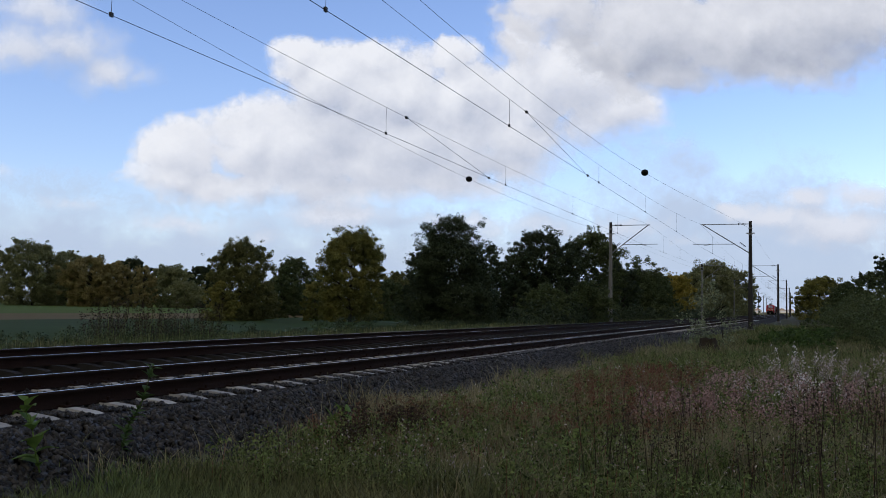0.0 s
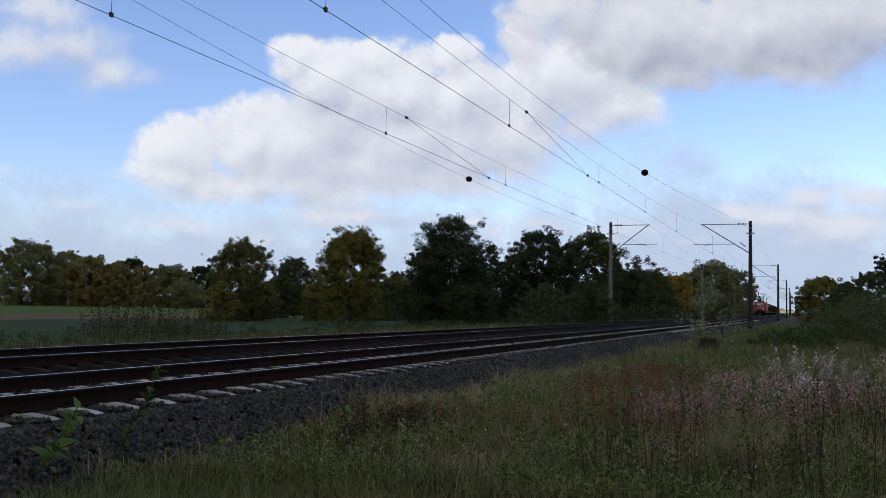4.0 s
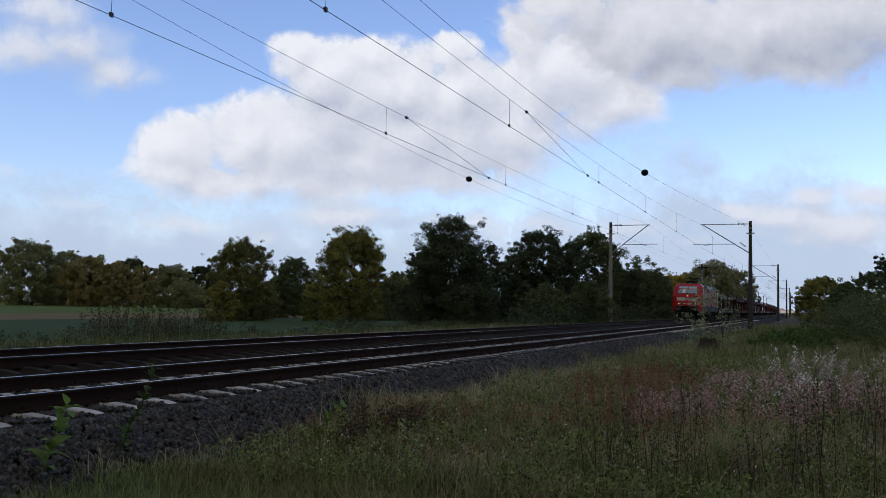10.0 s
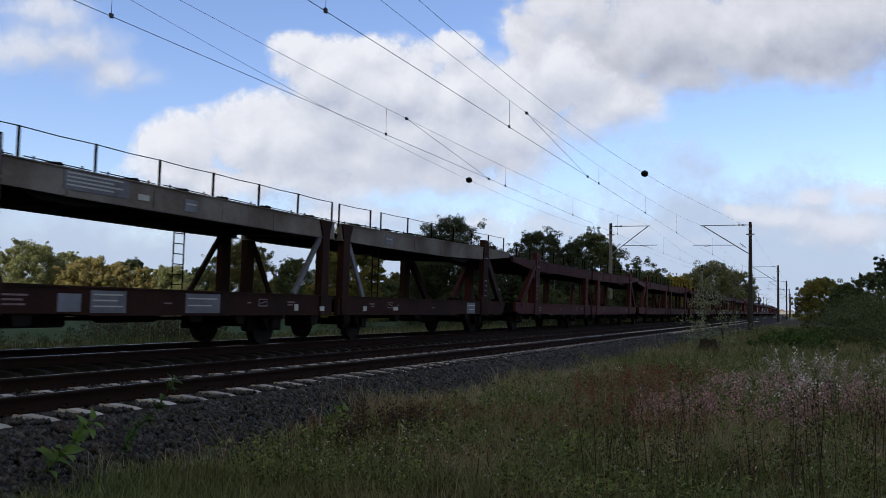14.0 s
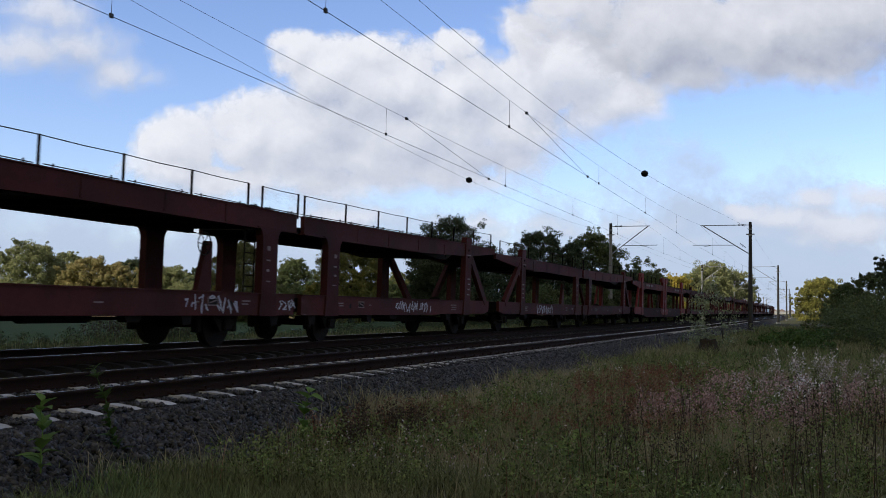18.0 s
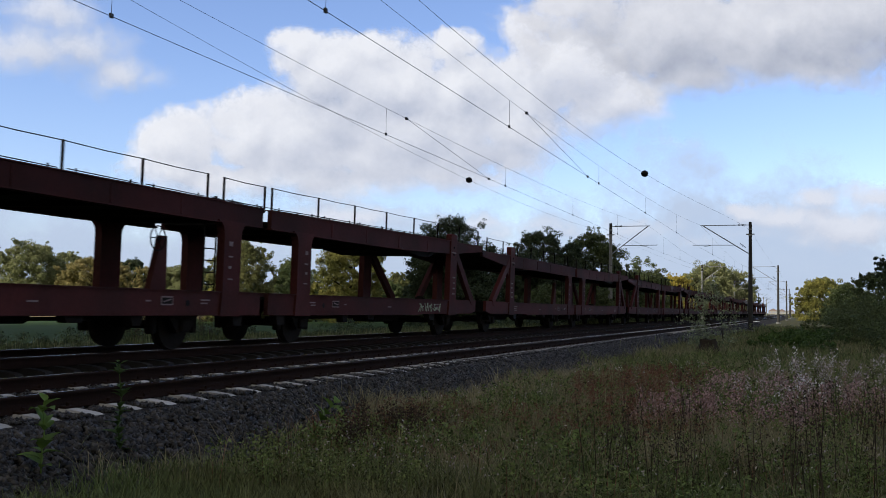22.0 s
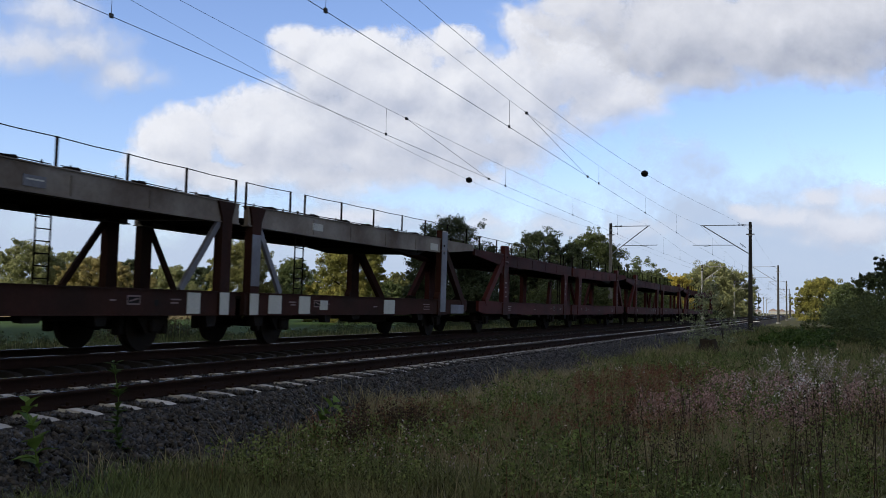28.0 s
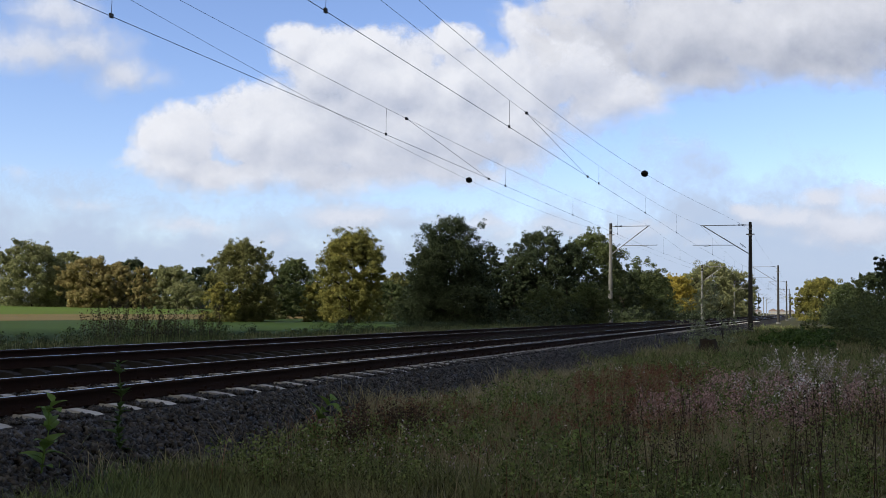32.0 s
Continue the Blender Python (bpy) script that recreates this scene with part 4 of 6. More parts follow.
        bm = bmesh.new()
        for s in (-1, 1):
            tube(bm, (0.06 * s, yb + sg * 0.3, 1.02), (0.06 * s, yb + sg * 0.33, 0.55), 0.03)
        part("screw_coupling", bm, M_UNDER, t)
        for x in (-0.45, 0.4):
            bm = bmesh.new()
            pts = [Vector((x, yb + sg * 0.58, 0.9)), Vector((x, yb + sg * 0.4, 0.6)), Vector((x + 0.1, yb + sg * 0.42, 0.38)), Vector((x + 0.25, yb + sg * 0.5, 0.45)), Vector((x + 0.3, yb + sg * 0.58, 0.75))]
            for a, b in zip(pts, pts[1:]):
                tube(bm, a, b, 0.028, n=6)
            part("air_hose", bm, M_BLACK, t)
        bm = bmesh.new()
        prism(bm, [(-1.0, 0.2), (1.0, 0.2), (0.95, 0.55), (-0.95, 0.55)], *yy(0.95, 1.0), "y")
        part("snow_plough", bm, M_UNDER, t, "black rail guard plate")
        part("centre_plough", bx(-0.28, 0.16, *yy(0.72, 0.8), 0.2, 0.72, 0.02), M_MAST, t)
    # bogies
    for yc in (4.95, L - 4.95):
        b = part("bogie_frame", bmesh.new(), M_UNDER, t)
        bm = bmesh.new()
        for s in (-1, 1):
            prism(bm, [(yc - 1.95, 0.62), (yc - 1.7, 0.45), (yc - 0.8, 0.45), (yc - 0.5, 0.34), (yc + 0.5, 0.34), (yc + 0.8, 0.45), (yc + 1.7, 0.45), (yc + 1.95, 0.62), (yc + 1.7, 0.80), (yc - 1.7, 0.80)], 1.02 * s - 0.09, 1.02 * s + 0.09, "x")
            for dy in (-1.325, 1.325):
                box(bm, 1.02 * s - 0.16, 1.02 * s + 0.16, yc + dy - 0.2, yc + dy + 0.2, 0.42, 0.78, 0.04)
                for q in (-0.38, 0.38):
                    tube(bm, (1.06 * s, yc + dy + q, 0.5), (1.06 * s, yc + dy + q, 0.86), 0.085, n=10)
            tube(bm, (1.15 * s, yc - 0.7, 0.75), (1.15 * s, yc + 0.7, 0.62), 0.05)
        box(bm, -0.95, 0.95, yc - 0.35, yc + 0.35, 0.4, 0.78)
        bm.to_mesh(b.data)
        bm.free()
        for dy in (-1.325, 1.325):
            wheelset(t, yc + dy, 0.625)
    for y0, y1, z0 in ((7.3, 8.6, 0.32), (8.75, 11.1, 0.26), (11.25, 12.4, 0.34)):
        for s in (-1, 1):
            part("underfloor_case", bx(min(0.35 * s, 1.38 * s), max(0.35 * s, 1.38 * s), y0, y1, z0, 0.82, 0.04), M_UNDER, t)
    # roof equipment
    pantograph(t, 4.2, False, -1)
    pantograph(t, L - 3.9, True, 1)
    for y in np.linspace(7.6, L - 7.5, 5):
        ins = part("roof_insulator", tube(bmesh.new(), (-0.3, y, 3.68), (-0.3, y, 3.86), 0.045, n=8), M_UNDER, t)
    part("roof_busbar", tube(bmesh.new(), (-0.3, 5.3, 3.86), (-0.3, L - 5.4, 3.86), 0.02, n=6), M_UNDER, t)
    part("roof_hatch", bx(-0.8, 0.8, 7.2, 12.6, 3.69, 3.76, 0.02), M_ROOF, t)
    for y in (L - 3.2, L - 2.9, L - 2.5):
        part("roof_aerial", tube(bmesh.new(), (0.3, y, 3.68), (0.3, y + 0.05, 3.98), 0.02, n=6), M_UNDER, t)
    return t


# ---------------------------------------------------------------- car-carrier wagons: two close-coupled halves
HALF = 14.15


def half_wagon(style, k):
    """One two-axle half of a double-deck car carrier; y = 0 at the outer buffer faces, y = 14.15 at the close coupling; k = 1 is the trailing half."""
    col = {"oxide": M_WRED, "bright": M_WBEAM, "grey": M_WGREY}[style]
    post = {"oxide": M_WRED, "bright": M_WBRIGHT, "grey": M_WBROWN}[style]
    low = {"oxide": M_WRED, "bright": M_WLOW, "grey": M_WBROWN}[style]
    lab = {"oxide": "empty double-deck car carrier wagon in dull oxide red",
           "bright": "empty double-deck car carrier wagon, faded red, hooked posts",
           "grey": "empty double-deck car carrier wagon with light grey upper deck"}[style]
    t = empty("car_carrier_wagon", lab, "freight wagon", "train wagons")
    W = 1.40
    # railing uprights, in separate runs
    runs = {("oxide", 0): ((0.6, 2.5, 4.4, 6.3, 8.2, 10.1, 12.02), (12.56, 14.06)),
            ("oxide", 1): ((0.42, 2.3, 4.2, 6.1, 8.02, 9.95, 11.86, 13.93),),
            ("grey", 0): ((0.85, 2.45, 4.1, 5.72, 7.35, 8.98, 10.62, 12.25, 13.88),),
            ("grey", 1): ((0.7, 2.5, 4.33, 6.06, 7.93, 9.78, 11.6), (12.25, 14.03)),
            ("bright", 0): ((0.5, 2.3, 4.15, 6.0, 7.88, 9.77, 11.64),),
            ("bright", 1): ((0.6, 2.5, 4.4, 6.3, 8.1, 10.05, 11.95),)}[style, k]
    rise = {"oxide": (0.02, 0.16), "grey": (0.10, 0.15), "bright": (0.0, 0.0)}[style][k]
    drop = -0.05 if style == "bright" else 0.0

    def deck(y):
        """Top of the upper beam: the deck climbs a little towards the outer end."""
        return 2.85 + drop + rise * (1 - y / 14.2)

    lee = -1 if k == 0 else 1   # the side away from the verge
    for s in (-1, 1):
        x0, x1 = sorted((s * W, s * (W - 0.10)))
        if style == "bright":
            out = [(0.75, 0.80), (1.1, 0.66), (4.4, 0.66), (5.6, 0.48), (13.9, 0.48), (13.9, 1.10), (4.2, 1.10), (0.75, 1.10)]
        else:
            out = [(0.58, 0.78), (1.1, 0.69), (5.2, 0.69), (5.5, 0.67), (13.98, 0.67), (13.98, 1.10), (0.58, 1.14)]
        part("lower_side_beam", prism(bmesh.new(), out, x0, x1, "x"), low, t)
        part("beam_flange", bx(*sorted((s * (W + 0.035), s * (W - 0.16))), 3.0, 13.97, 1.098, 1.122), low, t)
        part("beam_bottom_flange", bx(*sorted((s * (W + 0.03), s * (W - 0.14))), 5.7, 13.97, 0.655 if style != "bright" else 0.465, 0.672 if style != "bright" else 0.482), low, t)
        # upper deck beam: tapered lip beyond the outer post, full depth along the span
        ys = [0.05, 2.4, 3.2, 5.0, 7.0, 9.0, 11.5, 13.97]
        bot = [deck(0.05) - 0.20, deck(2.4) - 0.36, deck(3.2) - 0.40, deck(5) - 0.42, 2.48 + drop, 2.47 + drop, 2.46 + drop, 2.47 + drop]
        out = [(y, deck(y)) for y in ys] + [(y, z) for y, z in zip(ys[::-1], bot[::-1])]
        part("upper_side_beam", prism(bmesh.new(), out, x0, x1, "x"), col, t)
        bm = bmesh.new()
        for ya, yb in zip(ys[1:], ys[2:]):
            beam(bm, (s * (W - 0.065), ya, deck(ya) + 0.012), (s * (W - 0.065), yb, deck(yb) + 0.012), 0.19, 0.022)
        part("upper_flange", bm, col, t)
        bm = bmesh.new()
        for ya, yb, za, zb in zip(ys[3:], ys[4:], bot[3:], bot[4:]):
            beam(bm, (s * (W - 0.07), ya, za), (s * (W - 0.07), yb, zb), 0.2, 0.024)
        part("upper_bottom_flange", bm, col, t)
        # web stiffeners with bolts along the upper beam
        for y in (5.1, 7.2, 9.3, 11.2):
            part("stiffener", bx(*sorted((s * W, s * (W + 0.012))), y - 0.03, y + 0.03, 2.50 + drop, 2.82 + drop), col, t)
        # outer post with diagonal strut; the two sides are set at different places
        p0, p1 = sorted((s * (W - 0.13), s * (W + 0.045)))
        po0 = 3.25 if s > 0 else 2.66
        if style == "bright":
            po0 = 3.5
            out = [(3.45, 0.64), (4.1, 0.64), (4.05, 3.30), (3.98, 3.40), (3.1, 3.38), (2.92, 3.28), (2.92, 3.14), (3.4, 3.08)]
            if s == lee:
                out = [(3.5, 0.64), (4.1, 0.64), (4.05, 2.7), (3.5, 2.7)]
        elif style == "grey":
            out = [(po0 - 0.15, 0.66), (po0 + 0.62, 0.66), (po0 + 0.62, 1.2), (po0 + 0.5, 1.35), (po0 + 0.48, 3.24), (po0 + 0.12, 3.24), (po0 - 0.02, 2.95), (po0, 1.35)]
        else:
            out = [(po0 - 0.04, 0.66), (po0 + 0.64, 0.66), (po0 + 0.58, 1.15), (po0 + 0.55, 3.16), (po0 + 0.49, 3.2), (po0 + 0.05, 3.2), (po0 + 0.01, 3.16), (po0, 1.15)]
        po = part("end_post", prism(bmesh.new(), out, p0, p1, "x"), post, t)
        if style != "bright":
            g = [(po0 + 0.1, 2.72), (po0 - 0.16, 2.6), (po0 - 0.3, 2.3), (po0 + 0.1, 2.05)]
            part("gusset", prism(bmesh.new(), g, *sorted((s * (W - 0.02), s * (W - 0.05))), "x"), post, po)
            part("strut", beam(bmesh.new(), (s * (W - 0.05), po0 + 0.1, 2.72), (s * (W - 0.05), 0.95 if s < 0 else 1.3, 1.08), 0.14, 0.26), post, t)
        else:
            part("strut", beam(bmesh.new(), (s * (W - 0.05), 3.0, 3.2), (s * (W - 0.05), 1.75, 1.12), 0.12, 0.17), post, t)
            part("post_slot", bx(*sorted((s * (W + 0.046), s * (W + 0.05))), 3.66, 3.78, 2.0, 2.22), M_BLACK, po)
            part("post_foot", prism(bmesh.new(), [(1.0, 0.7), (4.3, 0.62), (4.3, 1.0), (3.2, 1.16), (1.0, 1.16)], *sorted((s * W, s * (W + 0.03))), "x"), post, t)
        # pins, catch and label plates on the post
        for z in (2.55, 2.78):
            part("post_pin", tube(bmesh.new(), (s * (W + 0.04), po0 + 0.3, z), (s * (W + 0.07), po0 + 0.3, z), 0.035, n=8), M_UNDER, po)
        part("post_catch", bx(*sorted((s * (W + 0.046), s * (W + 0.062))), po0 + 0.12, po0 + 0.5, 2.60, 2.63), M_WMARK, po)
        for q in range(4):
            part("post_mark", bx(*sorted((s * (W + 0.046), s * (W + 0.052))), po0 + 0.14, po0 + 0.36 - 0.03 * (q % 3), 1.30 + 0.17 * q, 1.345 + 0.17 * q), M_WMARK, po)
        # inner post at the close-coupled end, with arched shoulders
        if style == "oxide":
            a, b = (12.54, 13.13) if s > 0 else (12.26, 12.86)
            arc = (0.35, 0.7, 1.05, 1.4)
            out = [(a - 0.05, 0.64), (b + 0.05, 0.64), (b, 1.12), (b, 2.22)] + [(b + 0.24 * (1 - math.cos(q)), 2.22 + 0.27 * math.sin(q)) for q in arc] + [(b + 0.2, 2.5), (a - 0.2, 2.5)] + [(a - 0.24 * (1 - math.cos(q)), 2.22 + 0.27 * math.sin(q)) for q in arc[::-1]] + [(a, 2.22), (a, 1.12)]
        elif style == "bright":
            a, b = 13.2, 14.0
            out = [(12.2, 0.72), (13.2, 0.62), (13.95, 0.62), (13.9, 3.36), (13.3, 3.42), (12.72, 3.38), (12.6, 3.3), (12.63, 3.06), (12.95, 3.06), (13.15, 2.92), (13.22, 1.3), (13.1, 1.04), (12.2, 1.08)]
            if s == lee:
                out = [(13.0, 0.62), (13.9, 0.62), (13.8, 1.3), (13.75, 2.4), (13.85, 2.62), (13.0, 2.62), (13.15, 2.4), (13.15, 1.3)]
        else:
            a, b = (13.35, 13.68) if k == 0 else (13.52, 13.86)
            out = [(a, 0.66), (b, 0.66), (b, 2.55), (b + 0.1, 2.86), (a - 0.15, 2.86), (a, 2.55)]
        ip = part("inner_post", prism(bmesh.new(), out, p0, p1, "x"), post, t)
        if style == "grey":
            bb = 12.2 if k == 0 else 12.55
            # far-side strut takes the dark brown in place of the shade there
            part("strut", beam(bmesh.new(), (s * (W - 0.04), a, 2.48), (s * (W - 0.04), bb, 1.12), 0.07, 0.13), M_WBROWN if s == lee else M_WPANEL, t)
        elif style == "oxide":
            for q, (u, v) in enumerate(((0.16, 0.03), (0.1, 0.05), (0.14, 0.03), (0.12, 0.09))):
                part("post_mark", bx(*sorted((s * (W + 0.046), s * (W + 0.052))), a + 0.16, a + 0.16 + u, 1.35 + 0.22 * q, 1.35 + 0.22 * q + v), M_WMARK, ip)
        else:
            for y0, y1, z0, z1 in ((13.42, 13.68, 1.92, 2.14), (13.4, 13.62, 2.95, 3.0), (13.5, 13.75, 1.62, 1.72), (13.4, 13.75, 0.86, 1.02), (13.45, 13.7, 1.3, 1.34)):
                part("post_mark", bx(*sorted((s * (W + 0.046), s * (W + 0.052))), y0, y1, z0, z1), M_BLACK if z0 == 1.92 else M_WMARK, ip)
        # axle guards, leaf springs and brake shoes
        for ya in (2.4, 11.9):
            bm = bmesh.new()
            prism(bm, [(ya - 0.5, 0.68), (ya - 0.18, 0.32), (ya + 0.18, 0.32), (ya + 0.5, 0.68)], *sorted((s * 0.96, s * 1.04)), "x")
            box(bm, *sorted((s * 0.9, s * 1.12)), ya - 0.14, ya + 0.14, 0.34, 0.58, 0.03)
            for q in range(4):
                box(bm, *sorted((s * 0.95, s * 1.07)), ya - 0.62 + 0.12 * q, ya + 0.62 - 0.12 * q, 0.68 - 0.035 * q, 0.71 - 0.035 * q)
            part("axle_guard", bm, M_UNDER, t)
            for q in (-0.62, 0.62):
                part("brake_shoe", bx(*sorted((s * 0.68, s * 0.86)), ya + q - 0.08, ya + q + 0.08, 0.3, 0.66, 0.03), M_UNDER, t)
        for y, w, d in ((10.2, 0.34, 0.2), (13.3, 0.4, 0.24), (8.7, 0.5, 0.14), (4.4, 0.45, 0.18)):
            part("underframe_bracket", prism(bmesh.new(), [(y - w / 2, 0.68), (y + w / 2, 0.68), (y + w * 0.3, 0.68 - d), (y - w * 0.35, 0.68 - d)], *sorted((s * 1.14, s * 1.32)), "x"), M_UNDER, t)
        # deck railing
        for run in runs:
            for y in run:
                part("railing_post", bx(*sorted((s * (W - 0.02), s * (W - 0.055))), y - 0.018, y + 0.018, deck(y) - 0.06, deck(y) + 0.495), M_UNDER, t)
            bm = bmesh.new()
            for ya, yb in zip(run, run[1:]):
                ym, sag = (ya + yb) / 2, 0.012
                tube(bm, (s * (W - 0.04), ya, deck(ya) + 0.485), (s * (W - 0.04), ym, deck(ym) + 0.485 - sag), 0.009, n=5)
                tube(bm, (s * (W - 0.04), ym, deck(ym) + 0.485 - sag), (s * (W - 0.04), yb, deck(yb) + 0.485), 0.009, n=5)
            part("railing_rope", bm, M_UNDER, t)
        bm = bmesh.new()
        every = [y for run in runs for y in run]
        for ya, yb in zip(every, every[1:]):
            tube(bm, (s * (W - 0.03), ya + 0.1, deck(ya) + 0.06), (s * (W - 0.03), yb - 0.1, deck(yb) + 0.05), 0.009, n=5)
            for q in (ya + 0.3, yb - 0.3):
                tube(bm, (s * (W - 0.03), q, deck(q)), (s * (W - 0.03), q, deck(q) + 0.09), 0.017, n=5)
        part("lashing_rail", bm, M_UNDER, t)
        if style == "grey":
            for y in (4.9, 6.7, 8.1, 9.4, 11.0, 12.9):
                part("wheel_chock", prism(bmesh.new(), [(y - 0.16, deck(y) + 0.02), (y + 0.16, deck(y) + 0.02), (y + 0.1, deck(y) + 0.09), (y - 0.12, deck(y) + 0.07)], *sorted((s * (W - 0.05), s * (W - 0.28))), "x"), M_UNDER, t)
        # buffer at the outer end
        bm = tube(bmesh.new(), (s * 0.875, 0, 1.02), (s * 0.875, 0.05, 1.02), 0.23, n=16)
        tube(bm, (s * 0.875, 0.05, 1.02), (s * 0.875, 0.72, 1.02), 0.09, 0.12, 12)
        part("buffer", bm, M_UNDER, t)
        part("end_step", bx(*sorted((s * 1.12, s * 1.38)), 0.7, 1.1, 0.42, 0.45), M_UNDER, t)
        # lettering bars on the lower beam
        for y0, w, z in ((3.9, 0.5, 0.95), (3.9, 0.4, 0.88), (3.9, 0.45, 0.81), (7.6, 0.22, 0.86), (10.3, 0.14, 0.9), (11.9, 0.3, 0.93), (11.9, 0.22, 0.87)):
            part("lettering_bar", bx(*sorted((s * (W + 0.001), s * (W + 0.006))), y0, y0 + w, z, z + 0.028), M_WMARK, t)
        fr = part("label_frame", bx(*sorted((s * (W + 0.001), s * (W + 0.006))), 10.72, 11.06, 0.84, 1.0), M_WMARK, t)
        part("label_field", bx(*sorted((s * (W + 0.006), s * (W + 0.009))), 10.745, 11.035, 0.865, 0.975), M_UNDER, fr)
        part("label_stroke", beam(bmesh.new(), (s * (W + 0.011), 10.78, 0.9), (s * (W + 0.011), 11.0, 0.95), 0.004, 0.025), M_WMARK, fr)
        part("beam_hole", tube(bmesh.new(), (s * (W + 0.001), 11.5, 0.88), (s * (W + 0.004), 11.5, 0.88), 0.06, n=12), M_BLACK, t)
    # ladder to the upper deck
    ls, ly = {"oxide": (1, 12.22), "grey": (-1, 11.3), "bright": (1, 11.5)}[style]
    if not (style == "oxide" and k == 1):
        bm = bmesh.new()
        top = 2.78 if style == "grey" else 2.46
        for dy in (0, 0.38):
            tube(bm, (ls * (W - 0.2), ly + dy, 1.1), (ls * (W - 0.2), ly + dy, top), 0.018, n=6)
        for q in range(int((top - 1.2) / 0.23) + 1):
            tube(bm, (ls * (W - 0.2), ly, 1.25 + 0.23 * q), (ls * (W - 0.2), ly + 0.38, 1.25 + 0.23 * q), 0.013, n=6)
        part("ladder", bm, M_UNDER, t)
    part("lower_deck", bx(-1.31, 1.31, 0.8, 14.0, 0.98, 1.04), M_WFLOOR, t, "lower car deck, shade put into its near-black colour")
    part("upper_deck", bx(-1.31, 1.31, 4.3, 14.0, 2.56 + drop, 2.62 + drop), M_WFLOOR, t, "underside of the upper car deck, shade put into its near-black colour")
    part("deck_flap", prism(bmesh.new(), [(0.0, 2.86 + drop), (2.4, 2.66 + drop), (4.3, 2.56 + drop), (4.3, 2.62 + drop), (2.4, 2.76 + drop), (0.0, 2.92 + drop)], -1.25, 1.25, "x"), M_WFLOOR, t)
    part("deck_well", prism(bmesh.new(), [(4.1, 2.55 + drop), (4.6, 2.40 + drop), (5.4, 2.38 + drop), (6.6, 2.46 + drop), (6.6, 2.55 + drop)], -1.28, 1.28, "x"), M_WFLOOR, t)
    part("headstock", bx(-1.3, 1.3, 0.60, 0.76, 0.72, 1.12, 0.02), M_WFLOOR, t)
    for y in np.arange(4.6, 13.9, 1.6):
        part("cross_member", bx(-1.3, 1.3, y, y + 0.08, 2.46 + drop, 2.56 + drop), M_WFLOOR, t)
    bm = bmesh.new()
    box(bm, -0.35, 0.35, 4.6, 6.4, 0.42, 0.9, 0.05)
    tube(bm, (-0.9, 7.6, 0.62), (0.9, 7.6, 0.62), 0.05)
    tube(bm, (0.55, 6.9, 0.66), (0.55, 8.4, 0.66), 0.16, n=14)
    tube(bm, (-0.1, 2.4, 0.55), (-0.1, 11.9, 0.55), 0.035)
    part("brake_gear", bm, M_UNDER, t)
    part("coupling", bx(-0.12, 0.12, 0.1, 0.75, 0.92, 1.06, 0.02), M_UNDER, t)
    part("drawbar", bx(-0.15, 0.15, 13.6, 14.25, 0.80, 0.95), M_UNDER, t)
    for ya in (2.4, 11.9):
        wheelset(t, ya, 0.45)
    if style == "oxide" and k == 0:
        # hand brake pedestal and wheel
        bm = prism(bmesh.new(), [(10.62, 1.1), (11.08, 1.1), (11.06, 2.08), (10.9, 2.08)], 1.1, 1.22, "x")
        br = part("brake_pedestal", bm, low, t)
        bm = bmesh.new()
        n = 24
        for q in range(n):
            a, b = 2 * math.pi * q / n, 2 * math.pi * (q + 1) / n
            tube(bm, (1.26, 10.74 + 0.21 * math.cos(a), 2.02 + 0.22 * math.sin(a)), (1.26, 10.74 + 0.21 * math.cos(b), 2.02 + 0.22 * math.sin(b)), 0.013, n=5)
        for q in range(3):
            a = math.pi * q / 3
            c, d = math.cos(a), math.sin(a)
            tube(bm, (1.26, 10.74 + 0.21 * c, 2.02 + 0.22 * d), (1.26, 10.74 - 0.21 * c, 2.02 - 0.22 * d), 0.009, n=5)
        tube(bm, (1.18, 10.95, 2.02), (1.26, 10.74, 2.02), 0.02, n=6)
        part("brake_wheel", bm, M_UNDER, br)
    return t


LOCO = build_loco()
UNITS = []
PATTERN = ["oxide"] * 18
PATTERN[0] = PATTERN[14] = "grey"
PATTERN[6] = "bright"
FIRST = {(q, k): half_wagon(q, k) for q in ("oxide", "grey", "bright") for k in (0, 1)}
used = set()
for i, st in enumerate(PATTERN):
    slack = float(np.interp(i, (0, 3, 6, 10, 14, 17), (-0.06, 0.0, 0.2, 0.07, -0.05, 0.2)))
    for k in (0, 1):
        if (st, k) not in used:
            used.add((st, k))
            w = FIRST[st, k]
        else:
            w = copy_thing(FIRST[st, k], Matrix())
            # the odd wagons have no ladder by the close coupling
            if st == "oxide" and i in (3, 5, 16):
                for q in [q for q in w.children_recursive if q.name.startswith("ladder")]:
                    bpy.data.objects.remove(q)
        UNITS.append((w, 20.95 + slack + (0.35 if i else 0.0) + 28.28 * i + (0 if k == 0 else 28.28), k))


def wagon_panel(unit, y0, y1, z0, z1, material, bars=0):
    """A painted plate on the side that faces the verge, y counted along the whole wagon."""
    k = 0 if y0 < HALF else 1
    sd = 1 if k == 0 else -1
    lift = 0.046 if 13.2 < y0 < 15.0 or 24.9 < y0 < 25.9 or 3.2 < y0 < 3.7 else 0.0   # on a post
    if k:
        y0, y1 = 28.28 - y1, 28.28 - y0
    t = UNITS[2 * unit + k][0]
    pl = part("painted_plate", bx(*sorted((sd * (1.401 + lift), sd * (1.412 + lift))), y0, y1, z0, z1), material, t, "pale painted plate")
    for q in range(bars):
        z = z1 - (z1 - z0) * (q + 0.8) / (bars + 0.8)
